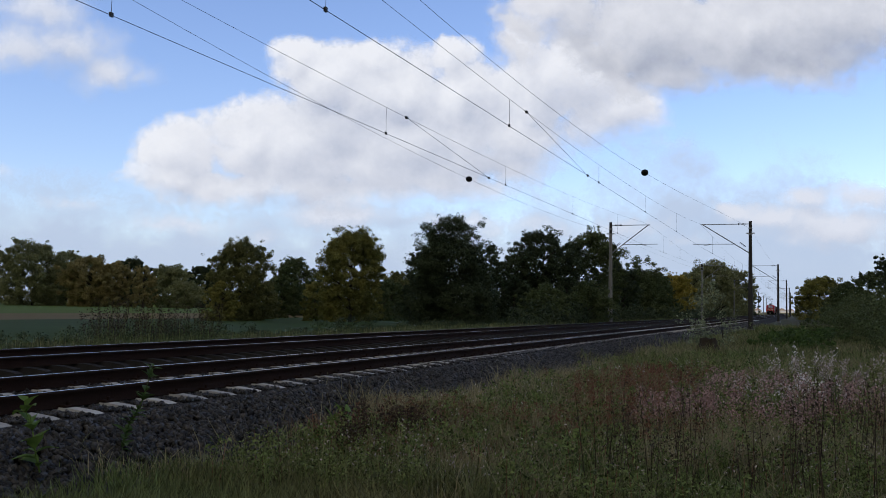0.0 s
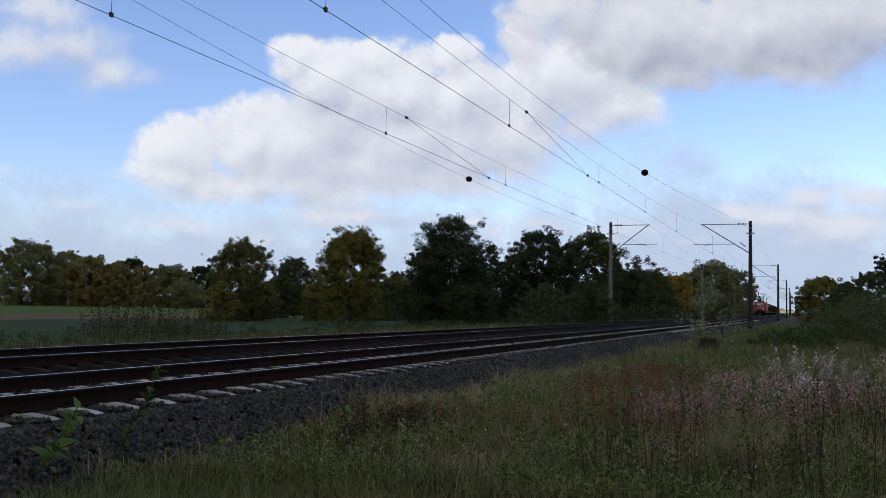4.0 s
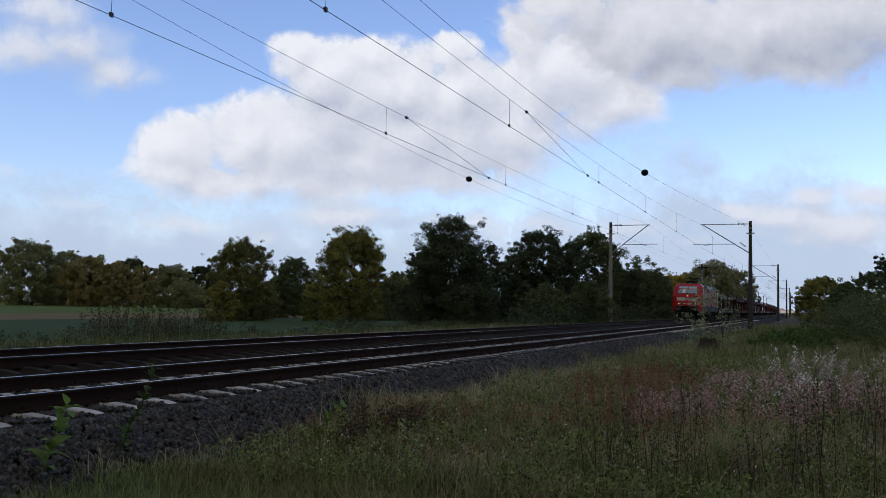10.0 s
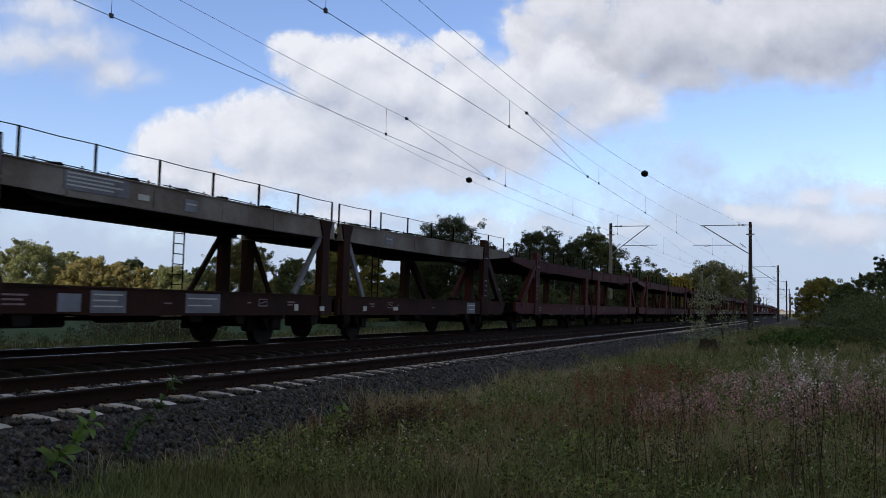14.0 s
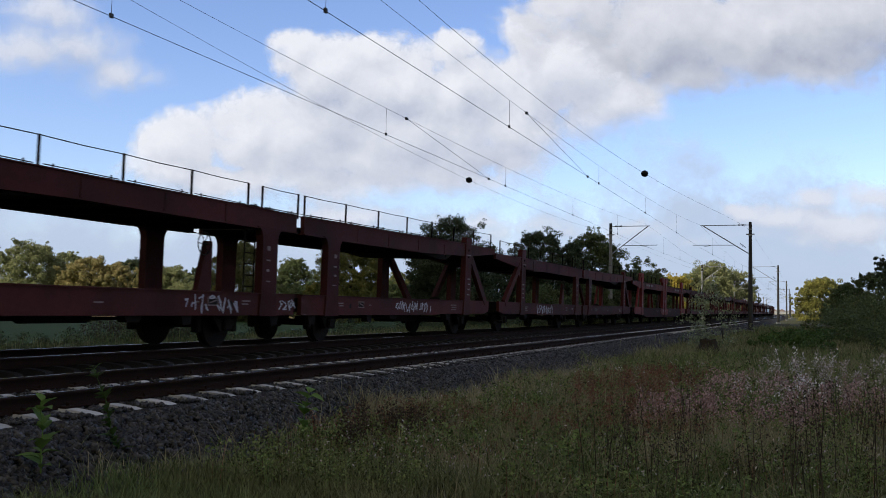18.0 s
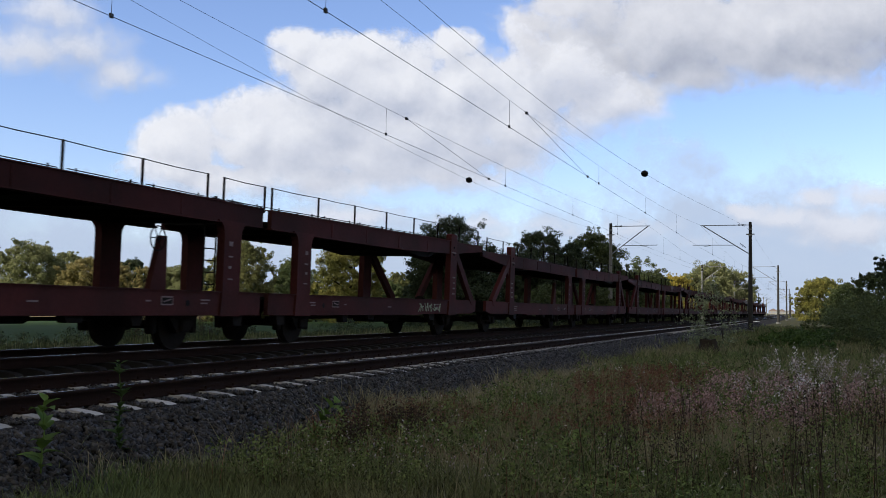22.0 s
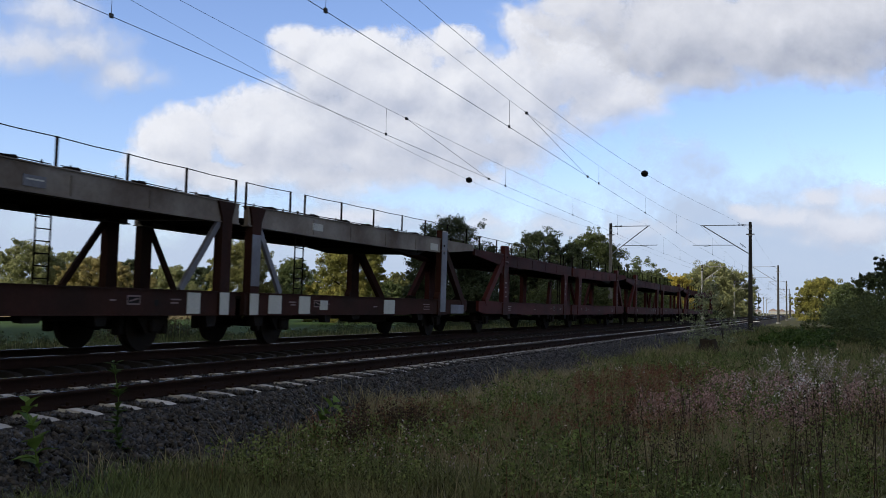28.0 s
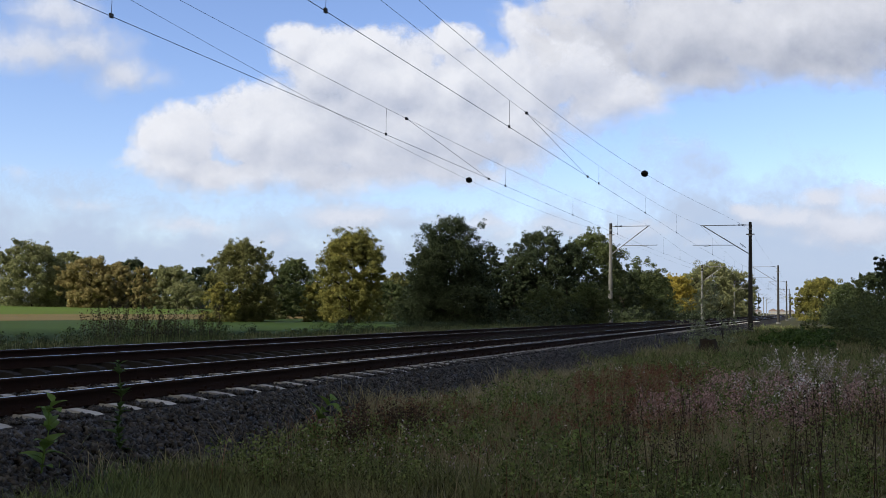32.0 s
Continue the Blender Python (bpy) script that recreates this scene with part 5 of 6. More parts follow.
        part("lettering_bar", bx(*sorted((sd * 1.412, sd * 1.416)), y0 + 0.06, y0 + (y1 - y0) * (0.75 if q % 2 else 0.9), z, z + 0.025), M_WHITE, pl)


for y0, y1, z0, z1, m, n in ((5.72, 6.57, 0.70, 1.06, M_WPANEL, 3), (8.22, 9.31, 0.70, 1.06, M_WPANEL, 2), (5.0, 5.5, 0.72, 1.0, M_WPANEL, 0), (12.2, 12.36, 0.76, 0.9, M_WHITE, 0),
                             (13.3, 13.5, 0.76, 0.86, M_WHITE, 0), (15.7, 15.9, 0.76, 0.88, M_WHITE, 0), (17.6, 17.9, 0.78, 0.88, M_WHITE, 0), (23.6, 24.4, 0.70, 1.06, M_WPANEL, 2),
                             (3.32, 3.7, 1.35, 3.2, M_WPANEL, 0), (1.0, 1.6, 0.82, 1.08, M_WPANEL, 0), (5.0, 6.5, 2.60, 2.90, M_WPANEL, 4), (6.75, 7.05, 2.62, 2.72, M_WHITE, 1), (8.05, 8.45, 2.56, 2.78, M_WPANEL, 1), (16.9, 17.4, 2.56, 2.78, M_WPANEL, 1)):
    wagon_panel(0, y0, y1, z0, z1, m, n)
for y0, y1, z0, z1, m, n in ((12.38, 12.78, 0.69, 1.08, M_WHITE, 0), (15.22, 15.75, 0.69, 1.08, M_WHITE, 0), (16.52, 17.02, 0.69, 1.08, M_WHITE, 0), (17.5, 17.88, 0.78, 1.0, M_WHITE, 1),
                             (21.1, 21.8, 0.69, 1.06, M_WHITE, 2), (8.3, 8.75, 2.55, 2.72, M_WPANEL, 1), (17.0, 17.5, 2.6, 2.76, M_WHITE, 1), (24.3, 24.9, 2.6, 2.8, M_WHITE, 0), (26.2, 27.4, 0.7, 0.98, M_WPANEL, 0),
                             (13.36, 13.66, 0.67, 1.1, M_WHITE, 0), (14.42, 14.74, 0.67, 1.1, M_WHITE, 0), (14.42, 14.74, 1.25, 2.3, M_WPANEL, 0), (25.16, 25.6, 0.75, 3.2, M_WPANEL, 0), (25.16, 25.6, 3.21, 3.23, M_WHITE, 0)):
    wagon_panel(14, y0, y1, z0, z1, m, n)
for un in (11,):
    wagon_panel(un, 18.2, 18.5, 0.86, 0.98, M_WHITE, 0)


def scribble(parent, y0, y1, z0, z1, seed, side=1, material=None, name="graffiti"):
    """Pale sprayed strokes along a beam."""
    r = random.Random(seed)
    y = y0
    while y < y1:
        bm = bmesh.new()
        w = r.uniform(0.14, 0.24)
        pts = [Vector((1.408 * side, y + r.uniform(0, w), r.uniform(z0, z1))) for _ in range(5)]
        for a, b in zip(pts, pts[1:]):
            if (b - a).length > 0.03:
                q = (b - a).normalized() * 0.014
                u = Vector((0, -q.z, q.y))
                vs = [bm.verts.new(p + o + Vector((e, 0, 0))) for p, o, e in ((a - q, u, 0), (b + q, u, 0), (b + q, -u, 0), (a - q, -u, 0))]
                bm.faces.new(vs)
                lo = [bm.verts.new(v.co - Vector((0.004 * side, 0, 0))) for v in vs]
                for i in range(4):
                    bm.faces.new((vs[i], vs[(i + 1) % 4], lo[(i + 1) % 4], lo[i]))
        y += w
        part(name, bm, material or M_GRAFFITI, parent, "pale sprayed graffiti stroke")


M_SPRAY = mat("graffiti_spray_green", (0.26, 0.30, 0.19), 0.6, 0, (0.15, 0.2, 0.12), 3, 30, 0)
for unit, a, b, z0, z1, m in ((3, 6.2, 8.0, 0.72, 1.06, M_SPRAY), (3, 10.2, 11.6, 0.76, 1.04, M_SPRAY), (4, 10.0, 11.7, 0.70, 1.06, M_GRAFFITI), (4, 13.3, 13.9, 0.74, 1.02, M_GRAFFITI),
                              (4, 19.6, 22.2, 0.74, 1.04, M_GRAFFITI), (5, 5.7, 8.3, 0.70, 1.07, M_GRAFFITI), (7, 10.6, 11.4, 0.76, 1.0, M_GRAFFITI), (8, 22.8, 24.4, 0.76, 1.0, M_SPRAY), (12, 6.5, 7.4, 0.74, 1.02, M_GRAFFITI)):
    if a < HALF:
        scribble(UNITS[2 * unit][0], a, b, z0, z1, unit * 7 + int(a), 1, m)
    else:
        scribble(UNITS[2 * unit + 1][0], 28.28 - b, 28.28 - a, z0, z1, unit * 7 + int(a), -1, m)
for k in range(14):
    for un, sd in ((12, 1), (13, -1)):
        if k != 8:
            part("lettering_bar", bx(*sorted((sd * 1.401, sd * 1.407)), 5.5 + 0.19 * k, 5.63 + 0.19 * k, 2.58, 2.72), M_WMARK, UNITS[un][0])


def train_front(t):
    """Place along the line of the locomotive's front buffers."""
    d = t - 13.0
    return 14.81 - 29.0 * d + 0.025 * d * d
# ---------------------------------------------------------------- trees and shrubs


def leaf_cloud(centres, radii, per, size, rnd, droop=0.0):
    """Leaves as small two-sided blades scattered through clumps; returns corner points and faces."""
    idx = np.repeat(np.arange(len(centres)), per)
    n = len(idx)
    d = rnd.normal(size=(n, 3))
    d /= np.linalg.norm(d, axis=1)[:, None]
    rr = radii[idx] * rnd.uniform(0.35, 1.08, n) ** 0.6
    p = centres[idx] + d * rr[:, None] * np.array([1, 1, 0.8])
    nrm = d * 0.9 + rnd.normal(size=(n, 3)) * 0.42 + np.array([0, 0, 0.4])
    u = np.cross(nrm, rnd.normal(size=(n, 3)))
    u[:, 2] -= droop
    u /= np.linalg.norm(u, axis=1)[:, None] + 1e-6
    w = np.cross(nrm, u)
    w /= np.linalg.norm(w, axis=1)[:, None] + 1e-6
    s = size * rnd.uniform(0.6, 1.35, n)[:, None]
    v = np.stack([p + u * s * 0.62, p - u * s * 0.42 + w * s * 0.4, p - u * s * 0.42 - w * s * 0.4], 1).reshape(-1, 3)
    return v, np.arange(3 * n).reshape(-1, 3)


def crown_centres(w, h0, h1, n, rnd, taper=0.35, uneven=0.25):
    """Clump centres inside an uneven crown between two heights."""
    out = []
    ph = rnd.uniform(0, 6.28, 6)
    while len(out) < n:
        z = rnd.uniform(0, 1)
        prof = (1 - z) ** (0.25 + 0.4 * taper) * (0.78 + 0.85 * z) * 1.14
        ang = rnd.uniform(0, 2 * math.pi)
        k = 1 + uneven * (math.sin(2 * ang + ph[0] + 5 * z) * 0.5 + math.sin(3 * ang + ph[1] - 7 * z) * 0.5)
        r = w / 2 * prof * k * math.sqrt(rnd.uniform(0.1, 1.0)) * 0.97
        out.append((r * math.cos(ang), r * math.sin(ang), h0 + (h1 - h0) * z))
    return np.array(out)


def tree(x, y, z, h, w, leaf, clumps, per, size, seed, label, bare=0.16, name="tree", taper=0.35, stems=1, droop=0.0, uneven=0.3, clump_r=0.095):
    clumps, per = int(clumps * 4.0), int(per * (0.95 if y > 240 else 0.66))
    fine = 0.52 if y > 240 else 0.62
    rnd = np.random.RandomState(seed)
    t = empty(name, label, "tree" if name == "tree" else "shrub", "trees along the line" if name == "tree" else "shrubs along the line")
    t.matrix_basis = pose(x, y, z)
    # boughs first, then leaf clumps round each bough: lobes with gaps between them
    nb = max(10, clumps // 17)
    bough = crown_centres(w * 0.84, h * bare, h * 0.9, nb, rnd, taper, uneven)
    bough[0] = (0, 0, h * 0.9)
    pick = rnd.randint(0, nb, clumps)
    spread = 0.085 * w + 0.045 * h
    cen = bough[pick] + rnd.normal(size=(clumps, 3)) * np.array([1, 1, 0.8]) * spread * 0.66
    fill = int(clumps * (0.66 if uneven < 0.2 else 0.5))
    cen[:fill] = crown_centres(w * 0.92, h * bare, h * (0.92 if uneven < 0.2 else 0.78), fill, rnd, taper, uneven)
    cen[:, 2] = np.clip(cen[:, 2], h * bare, h * 0.97)
    rad = rnd.uniform(0.5, 1.35, clumps) * w * clump_r * 0.62
    # thin sprays of twig and leaf beyond the outline
    ns = clumps // 4
    out = cen[rnd.randint(0, clumps, ns)]
    mid = np.array([0, 0, h * (bare + 0.35)])
    out = mid + (out - mid) * rnd.uniform(1.05, 1.22, ns)[:, None]
    out[:, 2] = np.clip(out[:, 2], 0.1, h * 1.0)
    cen = np.concatenate([cen, out])
    rad = np.concatenate([rad, rnd.uniform(0.2, 0.4, ns) * w * clump_r])
    tr = max(0.03, 0.022 * h) if stems == 1 else 0.006 * h
    for s in range(stems):
        bm = bmesh.new()
        b = Vector((rnd.uniform(-0.15, 0.15) * w * (stems > 1), rnd.uniform(-0.15, 0.15) * w * (stems > 1), -0.15))
        pts = [b]
        for k in range(1, 6):
            pts.append(Vector((b.x + rnd.normal() * 0.012 * h * k, b.y + rnd.normal() * 0.012 * h * k, h * 0.8 * k / 5)))
        for k in range(5):
            tube(bm, pts[k], pts[k + 1], tr * (1 - 0.17 * k), tr * (1 - 0.17 * (k + 1)), 7, k == 0)
        part("trunk" if stems == 1 else "stem", bm, M_BARK, t)
    for c in cen[:: max(1, clumps // 9)]:
        c = Vector(c)
        k = max(0.12 * h, c.z - 0.45 * Vector((c.x, c.y)).length - 0.05 * h)
        s = Vector((0, 0, min(k, 0.75 * h)))
        mid = s.lerp(c, 0.55) + Vector((0, 0, 0.03 * h))
        bm = bmesh.new()
        tube(bm, s, mid, tr * 0.42, tr * 0.25, 5, False)
        tube(bm, mid, c, tr * 0.25, tr * 0.08, 5, False)
        part("limb", bm, M_BARK, t)
    v, f = leaf_cloud(cen[:clumps], rad[:clumps], per, size * fine, rnd, droop)
    v2, f2 = leaf_cloud(cen[clumps:], rad[clumps:], max(5, per // 4), size * 0.46, rnd, droop)
    v, f = np.concatenate([v, v2]), np.concatenate([f, f2 + len(v)])
    v[:, 2] = np.maximum(v[:, 2], 0.05)
    c = raw("crown", v, f, M_LEAF[leaf], t)
    return t


GZ = ground_z
tree(-266.4, 250.2, -1.00, 26.08, 22.02, "dark", 60, 190, 0.75, 100, "dark green tree at the field edge", bare=0.02, uneven=0.15)
tree(-239.8, 250.0, -1.00, 21.41, 27.85, "willow", 90, 190, 0.85, 101, "broad grey-green tree at the far field edge", bare=0.02, uneven=0.15)
tree(-239.1, 266.5, -1.00, 19.05, 21.38, "willow", 60, 190, 0.85, 102, "grey-green tree at the far field edge", bare=0.02, uneven=0.15)
tree(-215.0, 249.1, -1.00, 16.44, 19.79, "orange", 70, 190, 0.75, 103, "orange-brown autumn tree at the far field edge", bare=0.02, uneven=0.15)
tree(-209.7, 253.4, -1.00, 14.85, 16.29, "orange", 60, 190, 0.75, 113, "orange-brown autumn tree at the far field edge", bare=0.02, uneven=0.15)
tree(-229.5, 286.4, -1.00, 18.14, 18.28, "dark", 50, 190, 0.85, 104, "dark green tree at the far field edge", bare=0.02, uneven=0.15)
tree(-193.5, 246.9, -1.00, 13.27, 8.70, "orange", 40, 190, 0.65, 105, "pale orange tree at the far field edge", bare=0.02, uneven=0.15)
tree(-195.5, 262.1, -1.00, 13.98, 18.28, "willow", 60, 190, 0.75, 106, "grey-green tree at the far field edge", bare=0.02, uneven=0.15)
tree(-175.3, 243.5, -1.00, 8.23, 11.78, "willow", 40, 190, 0.65, 107, "low grey-green tree at the far field edge", bare=0.02, uneven=0.15)
tree(-199.9, 287.2, -1.00, 15.33, 15.78, "dark", 50, 190, 0.75, 108, "dark green tree at the far field edge", bare=0.02, uneven=0.15)
tree(-57.6, 90.1, -0.99, 9.03, 7.43, "olive", 190, 150, 0.24, 109, "yellowing olive field maple beside the line", bare=0.03, uneven=0.12)
tree(-57.2, 85.2, -0.99, 4.14, 4.06, "yellow", 50, 100, 0.24, 110, "yellow-green bush beside the line", bare=0.02)
tree(-79.8, 140.5, -1.00, 9.77, 8.82, "mid", 110, 130, 0.34, 111, "dark green tree behind the line side row", bare=0.02, uneven=0.15)
tree(-66.6, 113.7, -1.00, 5.85, 5.28, "mid", 80, 120, 0.28, 112, "green tree behind the line side row", bare=0.02, uneven=0.15)
tree(-45.9, 92.4, -0.96, 10.13, 7.65, "yellow", 205, 160, 0.24, 214, "oak with yellow-green autumn leaves beside the line", bare=0.03, uneven=0.08)
tree(-51.8, 95.8, -0.98, 4.48, 3.76, "yellow", 50, 100, 0.24, 115, "yellow-green bush at the foot of the oak", bare=0.02, uneven=0.15)
tree(-56.3, 128.3, -0.99, 6.91, 5.69, "olive", 80, 120, 0.3, 116, "olive tree between the larger trees", bare=0.02, uneven=0.15)
tree(-49.3, 107.5, -0.97, 4.84, 3.42, "mid", 40, 100, 0.26, 117, "green bush between the larger trees", bare=0.02, uneven=0.15)
tree(-27.8, 74.7, -0.91, 9.30, 7.80, "dark", 210, 150, 0.22, 118, "tall dark green oak beside the line", bare=0.03, taper=0.5, uneven=0.25, clump_r=0.11)
tree(-31.1, 75.7, -0.92, 6.79, 3.33, "dark", 60, 110, 0.22, 119, "dark green tree beside the tall oak", bare=0.02, uneven=0.15)
tree(-26.9, 81.6, -0.91, 7.62, 2.99, "dark", 60, 110, 0.22, 120, "dark green tree beside the tall oak", bare=0.02, uneven=0.15)
tree(-26.0, 94.6, -0.91, 10.10, 7.7, "dark", 130, 120, 0.26, 121, "dark green spreading tree beside the line", bare=0.03, uneven=0.12)
tree(-22.3, 102.5, -0.90, 10.63, 7.6, "mid", 120, 120, 0.27, 122, "green oak beside the catenary mast", bare=0.03, uneven=0.12)
tree(-26.1, 86.3, -0.91, 5.84, 3.66, "dark", 60, 110, 0.22, 123, "dark shrub under the trees", name="shrub", bare=0.02)
tree(-18.9, 69.9, -0.79, 3.49, 4.60, "mid", 80, 110, 0.18, 124, "lighter green shrub in front of the trees", name="shrub", bare=0.02)
tree(-16.9, 74.9, -0.70, 3.77, 4.85, "mid", 80, 110, 0.18, 125, "grey-green shrub in front of the trees", name="shrub", bare=0.02)
tree(-20.5, 120.5, -0.84, 8.47, 8.70, "mid", 140, 110, 0.28, 126, "rounded green tree beside the far mast", bare=0.02)
tree(-22.7, 115.4, -0.90, 8.53, 3.37, "dark", 50, 110, 0.26, 127, "dark tree behind the mast", bare=0.02, uneven=0.15)
tree(-22.9, 170.0, -0.90, 8.3, 8.2, "gold", 100, 120, 0.36, 128, "golden yellow autumn tree beside the line", bare=0.02, uneven=0.15)
tree(-24.5, 210.0, -0.90, 10.6, 8.92, "willow", 110, 120, 0.4, 129, "yellow-green tree beside the line", bare=0.02, uneven=0.15)
tree(-22.4, 232.1, -0.86, 13.36, 14.36, "willow", 150, 120, 0.5, 130, "grey-green willow beside the line", bare=0.02, uneven=0.15)
tree(-20.1, 265.2, -0.77, 12.84, 11.10, "willow", 110, 120, 0.5, 131, "grey-green willow beside the line", bare=0.02, uneven=0.15)
tree(-19.0, 303.4, -0.67, 9.81, 6.73, "dark", 40, 100, 0.5, 132, "dark tree by the line in the distance", bare=0.02, uneven=0.15)
tree(0.7, 214.4, -0.58, 8.91, 11.02, "yellow", 140, 120, 0.4, 133, "yellow-green tree beyond the bank", bare=0.02, uneven=0.15)
tree(4.4, 162.4, -0.44, 5.85, 6.09, "mid", 60, 100, 0.34, 134, "green tree on the bank", bare=0.02, uneven=0.15)
tree(5.1, 103.7, -0.42, 5.59, 4.41, "mid", 70, 110, 0.24, 135, "green tree on the bank", bare=0.02, uneven=0.15)
tree(5.3, 87.6, -0.41, 6.23, 2.79, "dark", 60, 110, 0.22, 136, "dark tree on the bank", bare=0.02, uneven=0.15)
tree(-3.6, 37.2, -0.64, 2.73, 2.51, "pale", 34, 24, 0.11, 137, "sparse sapling with pale upturned leaves on the verge", name="shrub", bare=0.12, clump_r=0.12, stems=4, taper=0.7)
tree(-28.1, 91.9, -0.92, 7.11, 4.46, "dark", 80, 120, 0.24, 140, "dark green tree between larger ones", bare=0.02, uneven=0.15)
tree(-23.9, 97.7, -0.90, 9.3, 6.6, "dark", 90, 120, 0.25, 141, "dark green tree between larger ones", bare=0.02, uneven=0.15)
tree(-21.0, 111.8, -0.85, 6.97, 5.20, "dark", 70, 120, 0.26, 142, "dark green tree behind the mast", bare=0.02, uneven=0.15)
tree(-22.8, 151.8, -0.90, 8.18, 4.35, "mid", 50, 110, 0.3, 143, "green tree beside the line", bare=0.02, uneven=0.15)
tree(-32.4, 81.7, -0.93, 5.64, 4.08, "dark", 70, 120, 0.22, 144, "dark green undergrowth tree beside the oak", bare=0.02, uneven=0.15)
tree(-29.0, 85.2, -0.92, 5.80, 4.18, "dark", 70, 120, 0.22, 145, "dark green undergrowth tree beside the oak", bare=0.02, uneven=0.15)
tree(-70.0, 133.9, -1.00, 4.67, 6.09, "mid", 60, 110, 0.3, 146, "green tree behind the yellow oak", bare=0.02, uneven=0.15)
tree(-28.5, 98.3, -0.92, 5.93, 5.92, "dark", 90, 120, 0.24, 150, "dark green tree in the line side row", bare=0.02, uneven=0.15)
tree(-23.1, 125.0, -0.90, 6.76, 5.80, "dark", 80, 120, 0.26, 151, "dark green tree in the line side row", bare=0.02, uneven=0.15)
tree(-21.3, 136.4, -0.86, 6.55, 7.05, "mid", 80, 120, 0.28, 152, "green tree in the line side row", bare=0.02, uneven=0.15)
tree(-51.2, 114.3, -0.98, 5.25, 5.80, "mid", 70, 120, 0.28, 153, "green tree in the line side row", bare=0.02, uneven=0.15)
tree(3.5, 129.9, -0.49, 5.35, 6.27, "mid", 90, 120, 0.26, 154, "green tree on the bank", bare=0.02, uneven=0.15)
tree(-62.4, 102.5, -1.00, 4.29, 4.11, "olive", 50, 110, 0.26, 147, "olive bush beside the maple", bare=0.02, uneven=0.15)


def woods(name, x0, y0, x1, y1, depth, h, leaf, n, seed, label, size=0.9):
    """A far wood edge: many merged crowns with an uneven top."""
    rnd = np.random.RandomState(seed)
    cs, rs = [], []
    for i in range(n):
        f = rnd.rand()
        q = rnd.rand()
        x, y = x0 + (x1 - x0) * f - depth * q * 0.7, y0 + (y1 - y0) * f + depth * q * 0.7
        hh = h * (0.72 + 0.35 * (noise.noise((f * 7 + seed, q, 0)) + 0.5)) * rnd.uniform(0.85, 1.08)
        wv = hh * rnd.uniform(0.5, 0.8)
        c = crown_centres(wv, hh * 0.02, hh * 0.95, 26, rnd)
        c[:, 0] += x
        c[:, 1] += y
        c[:, 2] -= 1.0
        cs.append(c)
        rs.append(rnd.uniform(0.7, 1.3, 26) * wv * 0.15)
    v, f = leaf_cloud(np.concatenate(cs), np.concatenate(rs), 70, size * 0.75, rnd)
    return tagged(raw(name, v, f, M_LEAF[leaf]), label, "woods", "", "stuff")


woods("far_woods", -420, 330, -150, 420, 60, 17, "mid", 34, 11, "distant mixed wood edge in autumn green")
woods("far_woods", -210, 420, -60, 520, 60, 17, "mid", 26, 12, "distant wood behind the line side trees")
woods("far_woods", -60, 560, -36, 520, 40, 14, "olive", 8, 13, "distant trees beside the line in haze")
woods("far_woods", 30, 420, 160, 300, 40, 12, "olive", 14, 14, "distant trees beyond the shrubs")


def hedge(name, pts, h, wid, leaf, n, per, size, seed, label):
    """Rough scrub along a line: many low clumps of leaves."""
    rnd = np.random.RandomState(seed)
    cs, rs = [], []
    for i in range(n):
        f = rnd.rand() * (len(pts) - 1)
        k = int(f)
        a, b = np.array(pts[k]), np.array(pts[min(k + 1, len(pts) - 1)])
        p = a + (b - a) * (f - k)
        x, y = p[0] + rnd.normal() * wid, p[1] + rnd.normal() * wid
        hh = h * rnd.uniform(0.35, 1.0) * (0.75 + 0.6 * noise.noise((x * 0.15, y * 0.15, seed)))
        cs.append((x, y, GZ(x, y) + hh * rnd.uniform(0.25, 0.95)))
        rs.append(max(0.12, hh * rnd.uniform(0.22, 0.42)))
    v, f = leaf_cloud(np.array(cs), np.array(rs), int(per * 1.25), size * 0.8, rnd)
    return tagged(raw(name, v, f, M_LEAF[leaf]), label, "scrub", "", "stuff")


hedge("lineside_scrub", [(-18.5, 8), (-19.5, 40), (-20, 80), (-20.5, 120)], 1.0, 1.1, "mid", 1700, 90, 0.06, 21, "low green bramble scrub along the far side of the line")
hedge("lineside_scrub", [(-22, 14), (-23, 50), (-24, 90)], 1.35, 1.5, "dark", 900, 90, 0.075, 22, "darker bramble scrub behind the far verge")
hedge("lineside_scrub", [(-17.5, 60), (-18.5, 120), (-20, 200), (-22, 300)], 2.6, 1.0, "dark", 700, 60, 0.25, 23, "dark scrub under the line side trees")
hedge("verge_scrub", [(-1.0, 40), (-0.2, 55), (0.8, 75)], 0.8, 0.8, "nettle", 420, 60, 0.13, 24, "green nettle clump on the near verge")
hedge("verge_scrub", [(4.5, 46), (4.5, 70), (4.0, 100), (3, 150)], 3.2, 1.6, "mid", 900, 105, 0.12, 25, "dense dark green shrubs on the near bank")
hedge("verge_scrub", [(7.5, 40), (8.5, 60), (9, 90)], 3.8, 1.4, "dark", 700, 110, 0.115, 26, "dense dark green shrubs on the near bank")
hedge("verge_scrub", [(3.5, 34), (6, 36), (9, 38)], 1.3, 1.2, "mid", 420, 80, 0.085, 27, "mixed olive scrub at the foot of the bank")

# ---------------------------------------------------------------- verge: grass, weeds


